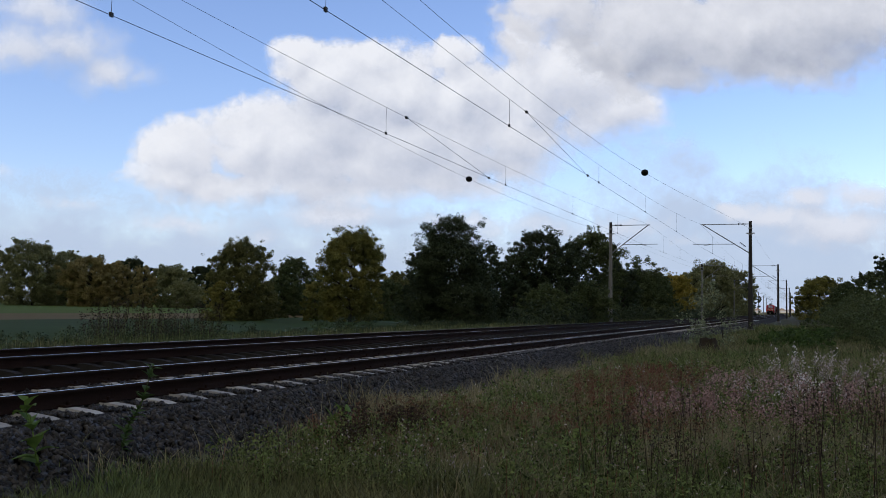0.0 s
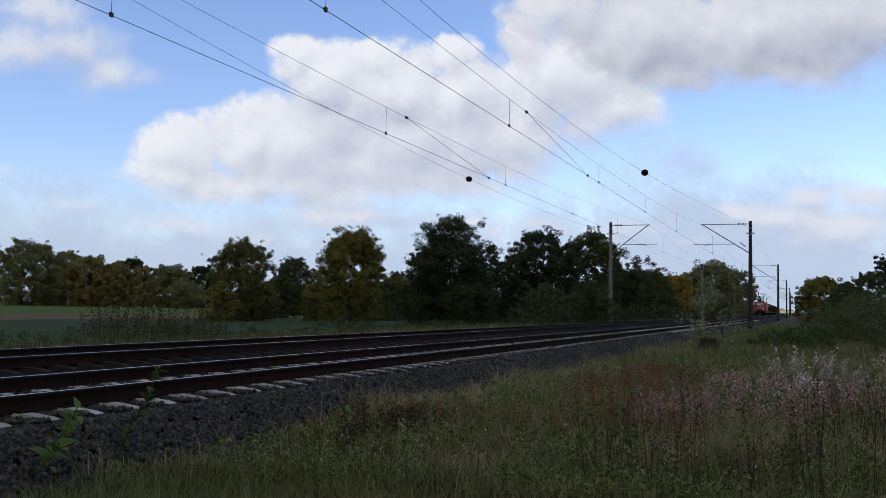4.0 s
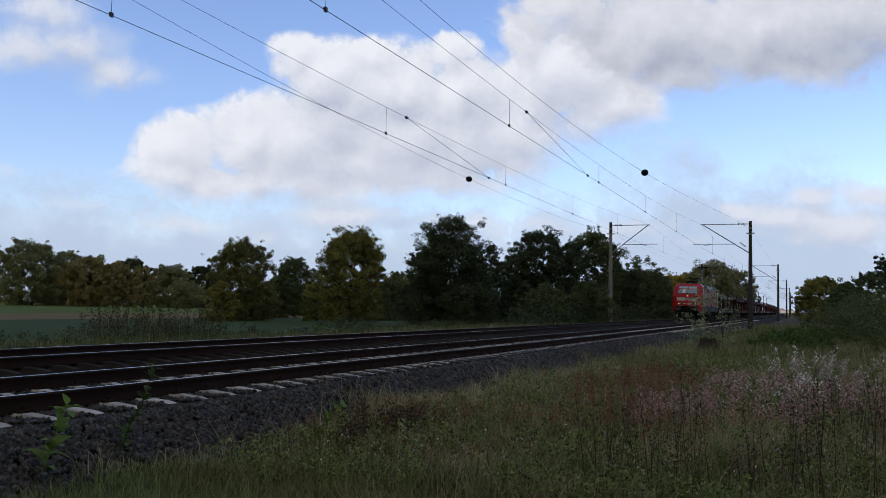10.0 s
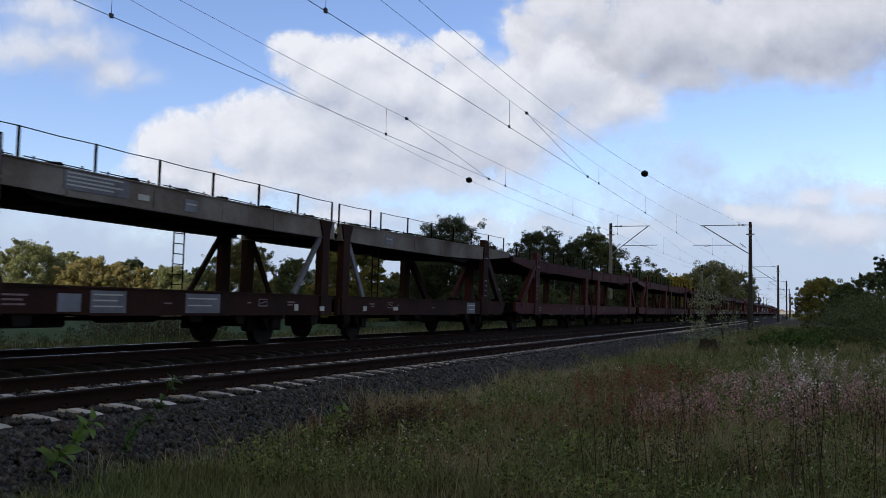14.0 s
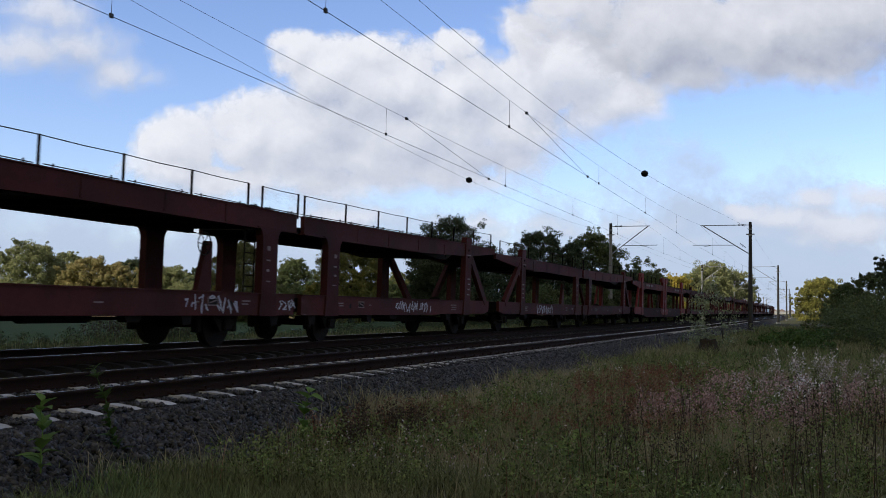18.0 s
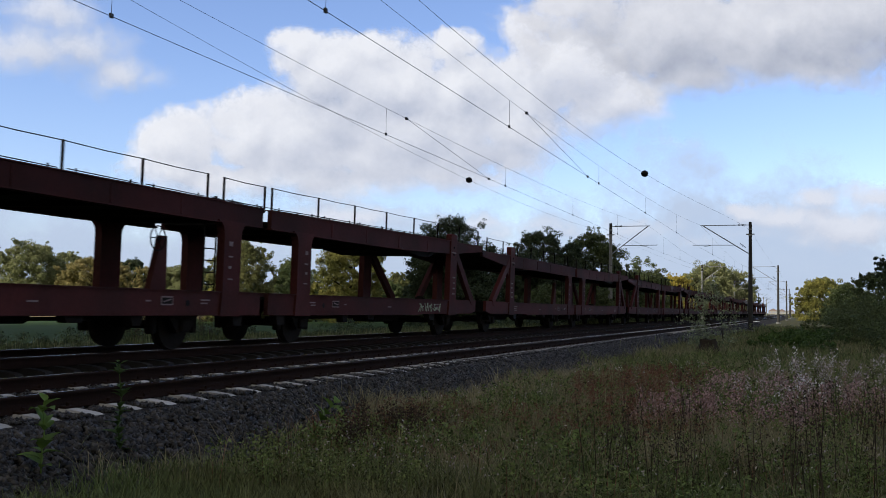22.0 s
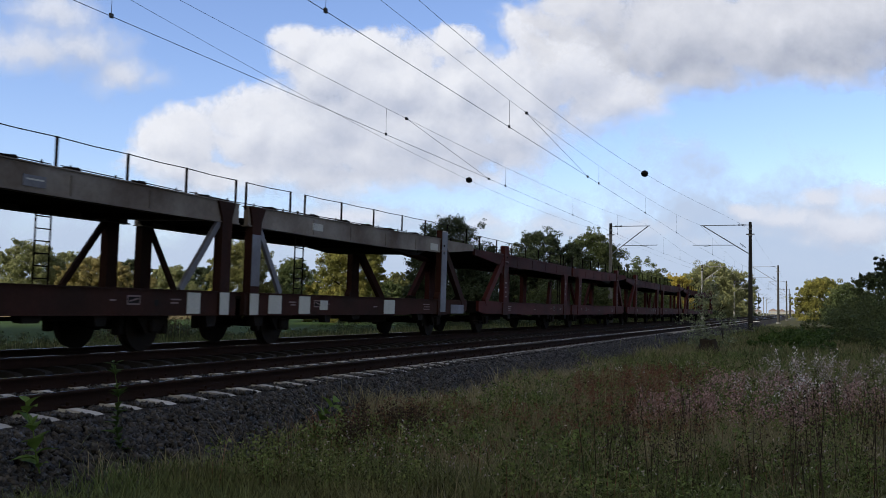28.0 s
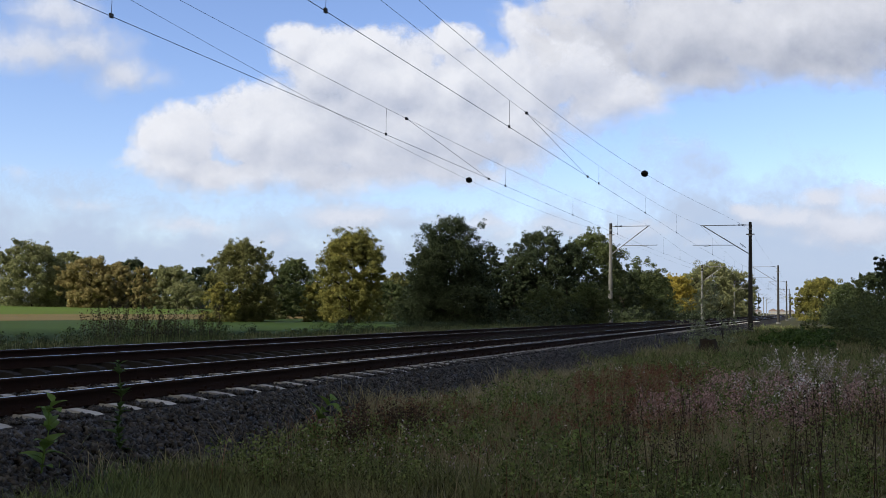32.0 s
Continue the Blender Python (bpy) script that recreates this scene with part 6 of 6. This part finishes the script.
def blades(name, n, r0, r1, hgt, wid, material, seed, where=None, lean=0.35, label="", width_grow=0.05, power=1.0):
    """Bent grass blades, thinner in number with distance from the verge's near end."""
    rnd = np.random.RandomState(seed)
    ps = []
    while sum(len(p) for p in ps) < n:
        m = n * 3
        r = r0 * (r1 / r0) ** (rnd.rand(m) ** power)
        a = rnd.uniform(radians(-50), radians(5), m)
        x, y = r * np.sin(a), r * np.cos(a)
        edge = -5.25 + 0.35 * np.sin(y * 0.9) + 0.25 * np.sin(y * 2.3 + 1) + BEND * y * y / 2 + rnd.normal(0, 0.22, m)
        ok = (x > edge) & (x < 16)
        if where is not None:
            ok &= where(x, y, rnd.rand(m))
        ps.append(np.stack([x[ok], y[ok]], 1))
    p = np.concatenate(ps)[:n]
    z = np.array([GZ(a, b) for a, b in p]) - 0.03
    base = np.column_stack([p, z])
    dist = np.hypot(p[:, 0], p[:, 1])
    ang = rnd.uniform(0, 2 * math.pi, n)
    tuft = np.array([0.8 + 0.55 * noise.noise((a * 0.8, b * 0.8, seed)) + 0.35 * noise.noise((a * 2.6, b * 2.6, seed)) for a, b in p])
    h = hgt * rnd.uniform(0.45, 1.2, n) * tuft
    w = wid * rnd.uniform(0.7, 1.3, n) * (1 + width_grow * dist)
    side = np.column_stack([np.cos(ang), np.sin(ang), np.zeros(n)])
    la = rnd.uniform(0, 2 * math.pi, n)
    bend = np.column_stack([np.cos(la), np.sin(la), np.zeros(n)]) * (h * lean * rnd.uniform(0.2, 1.6, n))[:, None]
    up = np.array([0, 0, 1.0])
    m1 = base + up * (h * 0.55)[:, None] + bend * 0.3
    tip = base + up * (h * 0.95)[:, None] + bend
    sw = side * w[:, None] * 0.5
    v = np.stack([base - sw, base + sw, m1 + sw * 0.8, m1 - sw * 0.8, tip + sw * 0.12, tip - sw * 0.12], 1).reshape(-1, 3)
    k = np.arange(n)[:, None] * 6
    f = np.concatenate([k + np.array([0, 1, 2, 3]), k + np.array([3, 2, 4, 5])])
    return tagged(raw(name, v, f, material), label, "grass", "", "stuff")


def patch(sx, sy, thr, seed):
    def fn(x, y, r):
        q = np.sin(x * sx + seed) * np.cos(y * sy + seed * 1.7) + 0.5 * np.sin(x * sx * 2.3 + y * sy * 1.9 + seed)
        return q + (r - 0.5) * 1.2 > thr
    return fn


blades("verge_grass", 78000, 6.0, 40, 0.27, 0.007, M_GRASS, 31, None, 0.45, "dense green grass on the verge")
blades("verge_grass", 30000, 25, 110, 0.45, 0.010, M_GRASS, 32, None, 0.4, "green grass further along the verge", 0.04)
blades("dry_grass", 18000, 9.0, 45, 0.46, 0.006, M_STRAW, 33, patch(0.8, 0.35, 0.25, 2.0), 0.5, "dry straw-coloured grass tufts on the verge")
blades("dry_grass", 12000, 8, 60, 0.34, 0.006, M_STRAW, 36, lambda x, y, r: (x < -3.7) & (y > 9.0), 0.55, "straw-coloured grass fringe beside the ballast")
blades("reddish_weeds", 9000, 9.5, 18, 0.36, 0.007, M_DRYRED, 34, patch(0.7, 0.5, 0.45, 5.0), 0.6, "reddish-brown withered weeds in the grass")


blades("dry_grass", 6500, 8.5, 19, 0.36, 0.006, M_STRAW, 39, lambda x, y, r: (x < -2.4) & (np.sin(x * 2.1 + 1) * np.cos(y * 0.9) + r > 0.55), 0.5, "pale dry grass patches on the verge")
blades("straw_blades", 700, 6.2, 11, 0.5, 0.006, M_STRAW, 37, lambda x, y, r: x > -2.8, 0.8, "single long dry blades in the grass")
blades("straw_blades", 2500, 10, 24, 0.6, 0.006, M_STRAW, 38, patch(0.9, 0.5, 0.5, 1.0), 0.7, "long dry blades in the grass")


blades("dry_grass", 9000, 10, 19, 0.40, 0.006, M_STRAW, 40, lambda x, y, r: (x < -2.9) & (y > 9.6) & (x + 0.19 * y < -0.9 + 0.8 * r), 0.28, "upright pale straw grass along the ballast edge")


def near_grass():
    """Grass round the stand point, short and trodden."""
    rnd = np.random.RandomState(44)
    n = 12000
    p = np.column_stack([rnd.uniform(-4.6, 6, n), rnd.uniform(-7, 5.8, n)])
    base = np.column_stack([p, [GZ(a, b) - 0.02 for a, b in p]])
    h = rnd.uniform(0.08, 0.26, n)
    ang = rnd.uniform(0, 6.28, n)
    sw = np.column_stack([np.cos(ang), np.sin(ang), np.zeros(n)]) * 0.005
    la = rnd.uniform(0, 6.28, n)
    tip = base + np.column_stack([np.cos(la) * 0.5 * h, np.sin(la) * 0.5 * h, h])
    v = np.stack([base - sw, base + sw, tip + sw * 0.2, tip - sw * 0.2], 1).reshape(-1, 3)
    return tagged(raw("verge_grass", v, np.arange(4 * n).reshape(-1, 4), M_GRASS), "short trodden green grass on the verge", "grass", "", "stuff")


near_grass()


def far_verge():
    rnd = np.random.RandomState(41)
    n = 26000
    y = rnd.uniform(5, 130, n)
    x = -15.9 - rnd.rand(n) ** 1.5 * 6 + cx(0)
    z = np.array([GZ(a, b) for a, b in zip(x, y)]) - 0.03
    base = np.column_stack([x, y, z])
    h = rnd.uniform(0.25, 0.8, n)
    ang = rnd.uniform(0, 6.28, n)
    sw = np.column_stack([np.cos(ang), np.sin(ang), np.zeros(n)]) * 0.012
    la = rnd.uniform(0, 6.28, n)
    tip = base + np.column_stack([np.cos(la) * 0.2 * h, np.sin(la) * 0.2 * h, h])
    v = np.stack([base - sw, base + sw, tip + sw * 0.2, tip - sw * 0.2], 1).reshape(-1, 3)
    return tagged(raw("far_verge_grass", v, np.arange(4 * n).reshape(-1, 4), M_GRASS), "rank grass on the far side of the tracks", "grass", "", "stuff")


far_verge()


def seed_weeds(name, n, seed, area, hgt, head, stalk, label, per=26, size=0.02):
    """Dry upright stalks with plumes of seed."""
    rnd = np.random.RandomState(seed)
    x = rnd.uniform(area[0], area[1], n)
    y = area[2] * (area[3] / area[2]) ** rnd.rand(n)
    keep = np.array([noise.noise((a * 0.6, b * 0.35, seed)) for a, b in zip(x, y)]) > -0.15
    x, y = x[keep], y[keep]
    n = len(x)
    z = np.array([GZ(a, b) for a, b in zip(x, y)])
    h = hgt * rnd.uniform(0.55, 1.1, n)
    base = np.column_stack([x, y, z])
    la = rnd.uniform(0, 6.28, n)
    tip = base + np.column_stack([np.cos(la) * 0.12 * h, np.sin(la) * 0.12 * h, h])
    ang = rnd.uniform(0, 6.28, n)
    sw = np.column_stack([np.cos(ang), np.sin(ang), np.zeros(n)]) * 0.004
    v = np.stack([base - sw, base + sw, tip + sw * 0.5, tip - sw * 0.5], 1).reshape(-1, 3)
    st = tagged(raw(name + "_stalks", v, np.arange(4 * n).reshape(-1, 4), stalk), label + ", stalks", "weeds", "", "stuff")
    idx = np.repeat(np.arange(n), per)
    m = len(idx)
    f = rnd.uniform(0.55, 1.02, m)
    p = base[idx] + (tip - base)[idx] * f[:, None] + rnd.normal(size=(m, 3)) * 0.045 * (1.25 - f)[:, None] * 2
    u = rnd.normal(size=(m, 3))
    u /= np.linalg.norm(u, axis=1)[:, None]
    w = np.cross(u, rnd.normal(size=(m, 3)))
    w /= np.linalg.norm(w, axis=1)[:, None]
    s = size * rnd.uniform(0.5, 1.4, m)[:, None] * (1 + 0.03 * y[idx])[:, None]
    v = np.stack([p - u * s, p + w * s * 0.5, p + u * s, p - w * s * 0.5], 1).reshape(-1, 3)
    return tagged(raw(name, v, np.arange(4 * m).reshape(-1, 4), head), label, "weeds", "", "stuff")


seed_weeds("seeding_weeds", 330, 51, (-2.0, 0.9, 11.2, 18), 0.55, M_PINK, M_DRYRED, "pinkish-brown seeding weeds on the verge", 44, 0.013)
seed_weeds("seeding_weeds", 150, 52, (-1.1, 1.9, 13.5, 26), 0.66, M_FLUFF, M_STRAW, "pale fluffy seed heads among the verge weeds", 30, 0.014)
seed_weeds("seeding_weeds", 55, 62, (-0.9, 1.9, 14, 24), 0.74, M_DOWN, M_STRAW, "white downy seed heads among the verge weeds", 22, 0.016)
seed_weeds("dock_weeds", 46, 63, (-4.6, -3.8, 8.6, 10.0), 0.5, M_DOCK, M_DOCK, "dark reddish-brown withered docks beside the ballast", 80, 0.012)
seed_weeds("withered_weeds", 240, 64, (-3.7, -1.9, 13, 21), 0.5, M_DRYRED, M_DRYRED, "rusty brown withered weeds along the verge", 50, 0.011)
seed_weeds("withered_weeds", 420, 53, (-4.6, -1.0, 10, 17), 0.42, M_DRYRED, M_DRYRED, "withered brown weeds among the grass", 44, 0.011)
seed_weeds("withered_weeds", 110, 59, (-4.8, -3.6, 8.5, 10.8), 0.45, M_DRYRED, M_DRYRED, "withered reddish-brown weeds beside the ballast", 44, 0.011)
seed_weeds("dead_stalks", 260, 55, (-1.6, 0.7, 7, 13), 0.85, M_STALK, M_STALK, "dark dead stalks standing in the verge", 18, 0.010)
seed_weeds("leafy_weeds", 2500, 54, (-4.8, 1.6, 6.6, 30), 0.36, M_HERB, M_HERB, "low leafy green weeds among the grass", 58, 0.0105)
seed_weeds("leafy_weeds", 900, 58, (-4.8, 1.6, 6.6, 24), 0.46, M_HERB, M_DRYRED, "taller grey-green herbs among the grass", 40, 0.015)
seed_weeds("pale_flowers", 900, 56, (-4.6, 1.2, 7, 22), 0.48, M_FLUFF, M_GRASS, "small pale seed tufts scattered in the grass", 5, 0.010)
seed_weeds("far_reeds", 240, 57, (-20.8, -18.3, 22.5, 28.5), 1.7, M_STALK, M_HERB, "tall dark dock stalks across the tracks", 40, 0.014)


def stump(x, y, z):
    """A dark weathered tree stump."""
    t = empty("tree_stump", "dark weathered tree stump at the verge edge", "stump")
    t.matrix_basis = pose(x, y, z)
    bm = bmesh.new()
    n = 14
    rnd = random.Random(9)
    rings = []
    for zz, r in ((-0.1, 0.42), (0.08, 0.34), (0.22, 0.30), (0.36, 0.28), (0.40, 0.23)):
        rings.append([bm.verts.new((math.cos(6.283 * i / n) * r * rnd.uniform(0.85, 1.15), math.sin(6.283 * i / n) * r * rnd.uniform(0.85, 1.15), zz + rnd.uniform(-0.04, 0.04))) for i in range(n)])
    for a, b in zip(rings, rings[1:]):
        for i in range(n):
            bm.faces.new((a[i], a[(i + 1) % n], b[(i + 1) % n], b[i]))
    part("bark", bm, M_BARK, t)
    bm = bmesh.new()
    bm.faces.new([bm.verts.new(v) for v in [(math.cos(6.283 * i / n) * 0.24, math.sin(6.283 * i / n) * 0.24, 0.39) for i in range(n)]])
    bmesh.ops.solidify(bm, geom=bm.faces[:], thickness=0.03)
    part("cut_face", bm, M_MAST, t, "grey weathered cut face")
    return t


stump(-3.55, 35.0, -0.42)


def weed(x, y, z, h, n, leaf_len, width, first, material, seed, label):
    """A single upright weed: a crooked stem with uneven drooping leaves, free to sway."""
    rnd = np.random.RandomState(seed)
    t = empty("weed", label, "weed", "weeds at the ballast edge")
    t.matrix_basis = pose(x, y, z)
    pts = [Vector((0, 0, -0.06))] + [Vector((rnd.uniform(-0.03, 0.03), rnd.uniform(-0.03, 0.03), h * f)) for f in (0.3, 0.6, 0.85, 1.0)]
    bm = bmesh.new()
    for k in range(4):
        tube(bm, pts[k], pts[k + 1], 0.008 - 0.0015 * k, 0.0065 - 0.0015 * k, 6)
    part("stem", bm, material, t)
    for i in range(n):
        f = first + (1 - first) * (i + rnd.uniform(-0.4, 0.4)) / n
        f = min(1.0, max(first, f))
        a = 2.4 * i + rnd.uniform(-0.9, 0.9)
        ln = leaf_len * rnd.uniform(0.55, 1.25) * (1.1 - 0.35 * f)
        d = Vector((math.cos(a), math.sin(a), rnd.uniform(0.6, 1.7))).normalized()
        side = d.cross(Vector((0, 0, 1))).normalized()
        k = min(3, int(f * 4))
        o = pts[k].lerp(pts[k + 1], min(1.0, max(0.0, (h * f - pts[k].z) / max(0.01, pts[k + 1].z - pts[k].z))))
        nrm = side.cross(d)
        curl = rnd.uniform(0.25, 0.8)
        twist = rnd.uniform(-0.5, 0.5)
        bm = bmesh.new()
        pr = ((0.0, 0.06), (0.15, 0.5), (0.35, 0.95), (0.55, 1.0), (0.78, 0.62), (1.0, 0.04))
        rows = [[bm.verts.new(o + d * ln * q - nrm * ln * curl * q * q + (side + nrm * twist * q) * (c * wv * ln * width) + nrm * abs(c) * wv * ln * width * 0.4) for c in (-1, 0, 1)] for q, wv in pr]
        for r0, r1 in zip(rows, rows[1:]):
            for c in (0, 1):
                bm.faces.new((r0[c], r0[c + 1], r1[c + 1], r1[c]))
        part("leaf", bm, material, t, smooth=True)
    return t


WEEDS = [weed(-5.79, 6.20, -0.50, 0.62, 18, 0.19, 0.34, 0.12, M_LEAF["fresh"], 61, "bright green broad-leaved weed at the ballast edge"),
         weed(-5.88, 7.27, -0.46, 0.84, 44, 0.12, 0.26, 0.03, M_LEAF["nettle"], 62, "tall slender dull green weed at the ballast edge"),
         weed(-4.92, 8.82, -0.60, 0.66, 15, 0.19, 0.36, 0.1, M_LEAF["fresh"], 63, "green broad-leaved weed beside the ballast")]

# ---------------------------------------------------------------- far houses
for x, y, w, h in ((-50, 1260, 11, 3.6), (-72, 1330, 9, 3.2), (-44, 1380, 10, 3.6), (-90, 1430, 11, 3.4), (-35, 1470, 9, 3.8)):
    t = empty("house", "distant pale rendered house with tiled roof", "house", "far houses")
    t.matrix_basis = pose(x, y, 0.0)
    part("wall", bx(-w / 2, w / 2, -5, 5, -1, h), M_HOUSE, t)
    part("roof", prism(bmesh.new(), [(-w / 2 - 0.5, h), (w / 2 + 0.5, h), (0, h + 3.2)], -5.4, 5.4, "y"), M_TILE, t)
    for k in (-0.3, 0.0, 0.3):
        part("window", bx(k * w - 0.7, k * w + 0.7, -5.06, -4.9, h * 0.45, h * 0.72), M_GLASS, t)

# ---------------------------------------------------------------- ballast stones and sleepers


def stones(name, n, area, zfun, seed, s0, s1, label, parent=None, cribs=False):
    """Loose broken stone; each an angular chip."""
    rnd = np.random.RandomState(seed)
    iv = np.array([(1, 0, 0), (0, 1, 0), (-1, 0, 0), (0, -1, 0), (0.25, 0.2, 0.9), (-0.1, -0.1, -0.9)])
    jf = np.array([(0, 1, 4), (1, 2, 4), (2, 3, 4), (3, 0, 4), (1, 0, 5), (2, 1, 5), (3, 2, 5), (0, 3, 5)])
    y = area[2] + (area[3] - area[2]) * rnd.rand(n) ** 1.6
    if cribs:
        y = 2.5 + 0.05 + 0.6 * np.floor((y - 2.5) / 0.6) + rnd.uniform(0.14, 0.46, n)
    x = rnd.uniform(area[0], area[1], n)
    z = np.array([zfun(a) for a in x])
    s = rnd.uniform(s0, s1, n) * (1 + 0.005 * y)
    sc = s[:, None] * rnd.uniform(0.6, 1.15, (n, 3))
    shape = iv[None] + rnd.uniform(-0.38, 0.38, (n, len(iv), 3))
    shape = shape * sc[:, None, :]
    tl = rnd.uniform(-0.7, 0.7, n)[:, None]
    shape = np.stack([shape[..., 0], shape[..., 1] * np.cos(tl) - shape[..., 2] * np.sin(tl), shape[..., 1] * np.sin(tl) + shape[..., 2] * np.cos(tl)], -1)
    th = rnd.uniform(0, 6.28, n)
    c, q = np.cos(th), np.sin(th)
    X = shape[..., 0] * c[:, None] - shape[..., 1] * q[:, None]
    Y = shape[..., 0] * q[:, None] + shape[..., 1] * c[:, None]
    v = np.stack([X + (x + BEND * y * y / 2)[:, None], Y + y[:, None], shape[..., 2] + (z + s * 0.2)[:, None]], -1).reshape(-1, 3)
    f = (jf[None] + (np.arange(n) * len(iv))[:, None, None]).reshape(-1, 3)
    return tagged(raw(name, v, f, M_STONE, parent), label, "ballast", "", "stuff")


def ballast_bed():
    """The packed stone bed under both tracks."""
    prof = ((-15.7, -0.66), (-14.5, -0.27), (-10.4, -0.25), (-9.4, -0.2), (-7.4, -0.2), (-6.70, -0.222), (-6.4, -0.262), (-5.45, -0.66))
    ys = [-600, -200, -60] + list(range(-20, 160, 4)) + [200, 260, 340, 430, 540, 660, 900]
    vs = [(x + cx(y), y, z) for y in ys for x, z in prof]
    n = len(prof)
    fs = [(j * n + i, j * n + i + 1, (j + 1) * n + i + 1, (j + 1) * n + i) for j in range(len(ys) - 1) for i in range(n - 1)]
    return tagged(raw("ballast_bed", np.array(vs, dtype=float), np.array(fs), M_BED), "dark grey packed stone bed under the tracks", "ballast", "", "structure")


ballast_bed()


def bed_z(x):
    return float(np.interp(x, (-15.6, -14.6, -6.62, -6.35, -5.5), (-0.62, -0.27, -0.262, -0.235, -0.62)))


stones("ballast_stones", 56000, (-6.69, -5.15, 4.5, 45), lambda x: bed_z(x) + 0.002, 71, 0.015, 0.045, "dark grey broken ballast stones on the track shoulder")
stones("ballast_stones", 9000, (-7.3, -6.64, 3, 50), lambda x: -0.214, 75, 0.018, 0.038, "dark ballast stones between the sleeper ends", None, True)
stones("ballast_stones", 9000, (-9.3, -7.9, 4, 48), lambda x: -0.178, 72, 0.018, 0.036, "dark ballast stones between the near sleepers", None, True)
stones("ballast_stones", 11000, (-15.0, -9.3, 8, 60), lambda x: bed_z(x) - 0.01, 73, 0.026, 0.05, "dark ballast stones between the two tracks")
stones("ballast_stones", 9000, (-6.7, -5.3, 40, 120), bed_z, 74, 0.04, 0.07, "dark ballast stones further along the shoulder")

for tr, c, z in ((TRACK_NEAR, C_NEAR, Z_NEAR), (TRACK_FAR, C_FAR, Z_FAR)):
    n0 = 230 if tr is TRACK_NEAR else 150
    for i in range(n0):
        y = 2.5 + 0.6 * i
        if tr is TRACK_FAR:
            y += 5
        s = new("sleeper", SLEEPER if tr is TRACK_NEAR else SLEEPER_DARK)
        s.parent = tr
        s.matrix_basis = rail_pose(c, z, y + 0.05)
        if i < 60 and tr is TRACK_NEAR:
            for r in (-0.75, 0.75):
                for sd in (0, 180):
                    k = new("rail_clip", CLIPS)
                    k.parent = tr
                    k.matrix_basis = rail_pose(c, z, y + 0.05) @ pose(r + (0.11 if sd == 0 else -0.11), 0, 0, 0, 0, sd)


# ---------------------------------------------------------------- what moves
def motions():
    times = list(range(0, 33))

    def follow(ob, back, turned):
        rows = []
        for tm in times:
            y = train_front(tm) + back
            m = rail_pose(C_FAR, Z_FAR, y)
            if turned:
                m = m @ pose(0, 0, 0, 0, 0, 180)
            rows.append((tm, m))
        walk(ob, rows)
    follow(LOCO, 0, False)
    for w, back, k in UNITS:
        follow(w, back, k == 1)
    yaw = 21.035
    walk(DOME_RIGHT, [(0, pose(0, 0, 0.9, 0, 0, yaw + 0.9)), (32, pose(0, 0, 0.9, 0, 0, yaw - 1.1))])
    walk(DOME_MAIN, [(0, pose(0, 0, 0.9, -0.35, 0, yaw)), (32, pose(0, 0, 0.9, 0.45, 0, yaw))])
    walk(DOME_SOFT, [(0, pose(0, 0, 0.9, 0, 0, yaw + 0.35)), (32, pose(0, 0, 0.9, 0, 0, yaw - 0.45))])
    walk(DOME_LOW, [(0, pose(0, 0, 0.9, 0, 0, yaw + 0.35)), (32, pose(0, 0, 0.9, 0, 0, yaw - 0.35))])
    off = SUN_DIR / SUN_DIR.z * 600
    walk(SHADE, [(tm, pose(0.7071 * (c + 420) + off.x, 0.7071 * (-c - 180) + off.y, 600, 0, 0, -45)) for tm, c in ((0, -485), (12, -300), (17, -130), (20, -92), (28, -78), (32, -62))])
    sway(WEEDS)


# lean of each weed in the wind, degrees to the side, second by second
LEANS = (((0, -15), (1, 10), (2, 26), (3, 50), (4.5, 15), (6, -6), (8, 13), (10, 16), (12, 27), (13, 49), (14, 38), (15.5, 10), (17, -4), (19, -10), (21, -9), (23, 5), (25, -4), (28, -14), (31, -13), (32, 5)),
         ((0, 19), (1, 15), (2, 14), (3, 27), (4.5, 20), (6, 12), (8, 13), (10, 20), (12, 20), (13, 52), (14, 35), (15.5, 10), (17, -4), (19, -27), (20, -23), (21, 5), (23, -18), (25, -23), (28, -6), (31, -8), (32, -3)),
         ((0, 48), (1, 50), (2, 52), (3, 50), (4.5, 45), (6, 43), (8, 44), (10, 42), (12, 39), (13, 40), (14, 45), (15.5, 38), (17, 33), (19, -12), (20, 27), (21, 44), (23, 35), (25, -9), (28, 34), (31, 24), (32, 31)))


def sway(plants):
    """Wind, and the gust of the passing train: each plant leans across the view."""
    axis = Vector((-0.358, 0.934, 0))
    for i, w in enumerate(plants):
        x, y, z = w.matrix_basis.translation
        known = LEANS[i]
        rows = []
        for k in range(65):
            t = k * 0.5
            a = float(np.interp(t, [q[0] for q in known], [q[1] for q in known]))
            near = min(abs(t - q[0]) for q in known)
            a += min(near, 1.0) * 5 * math.sin(4.3 * t + 2 * i)
            rows.append((t, pose(x, y, z) @ Matrix.Rotation(radians(a), 4, axis)))
        walk(w, rows)


motions()
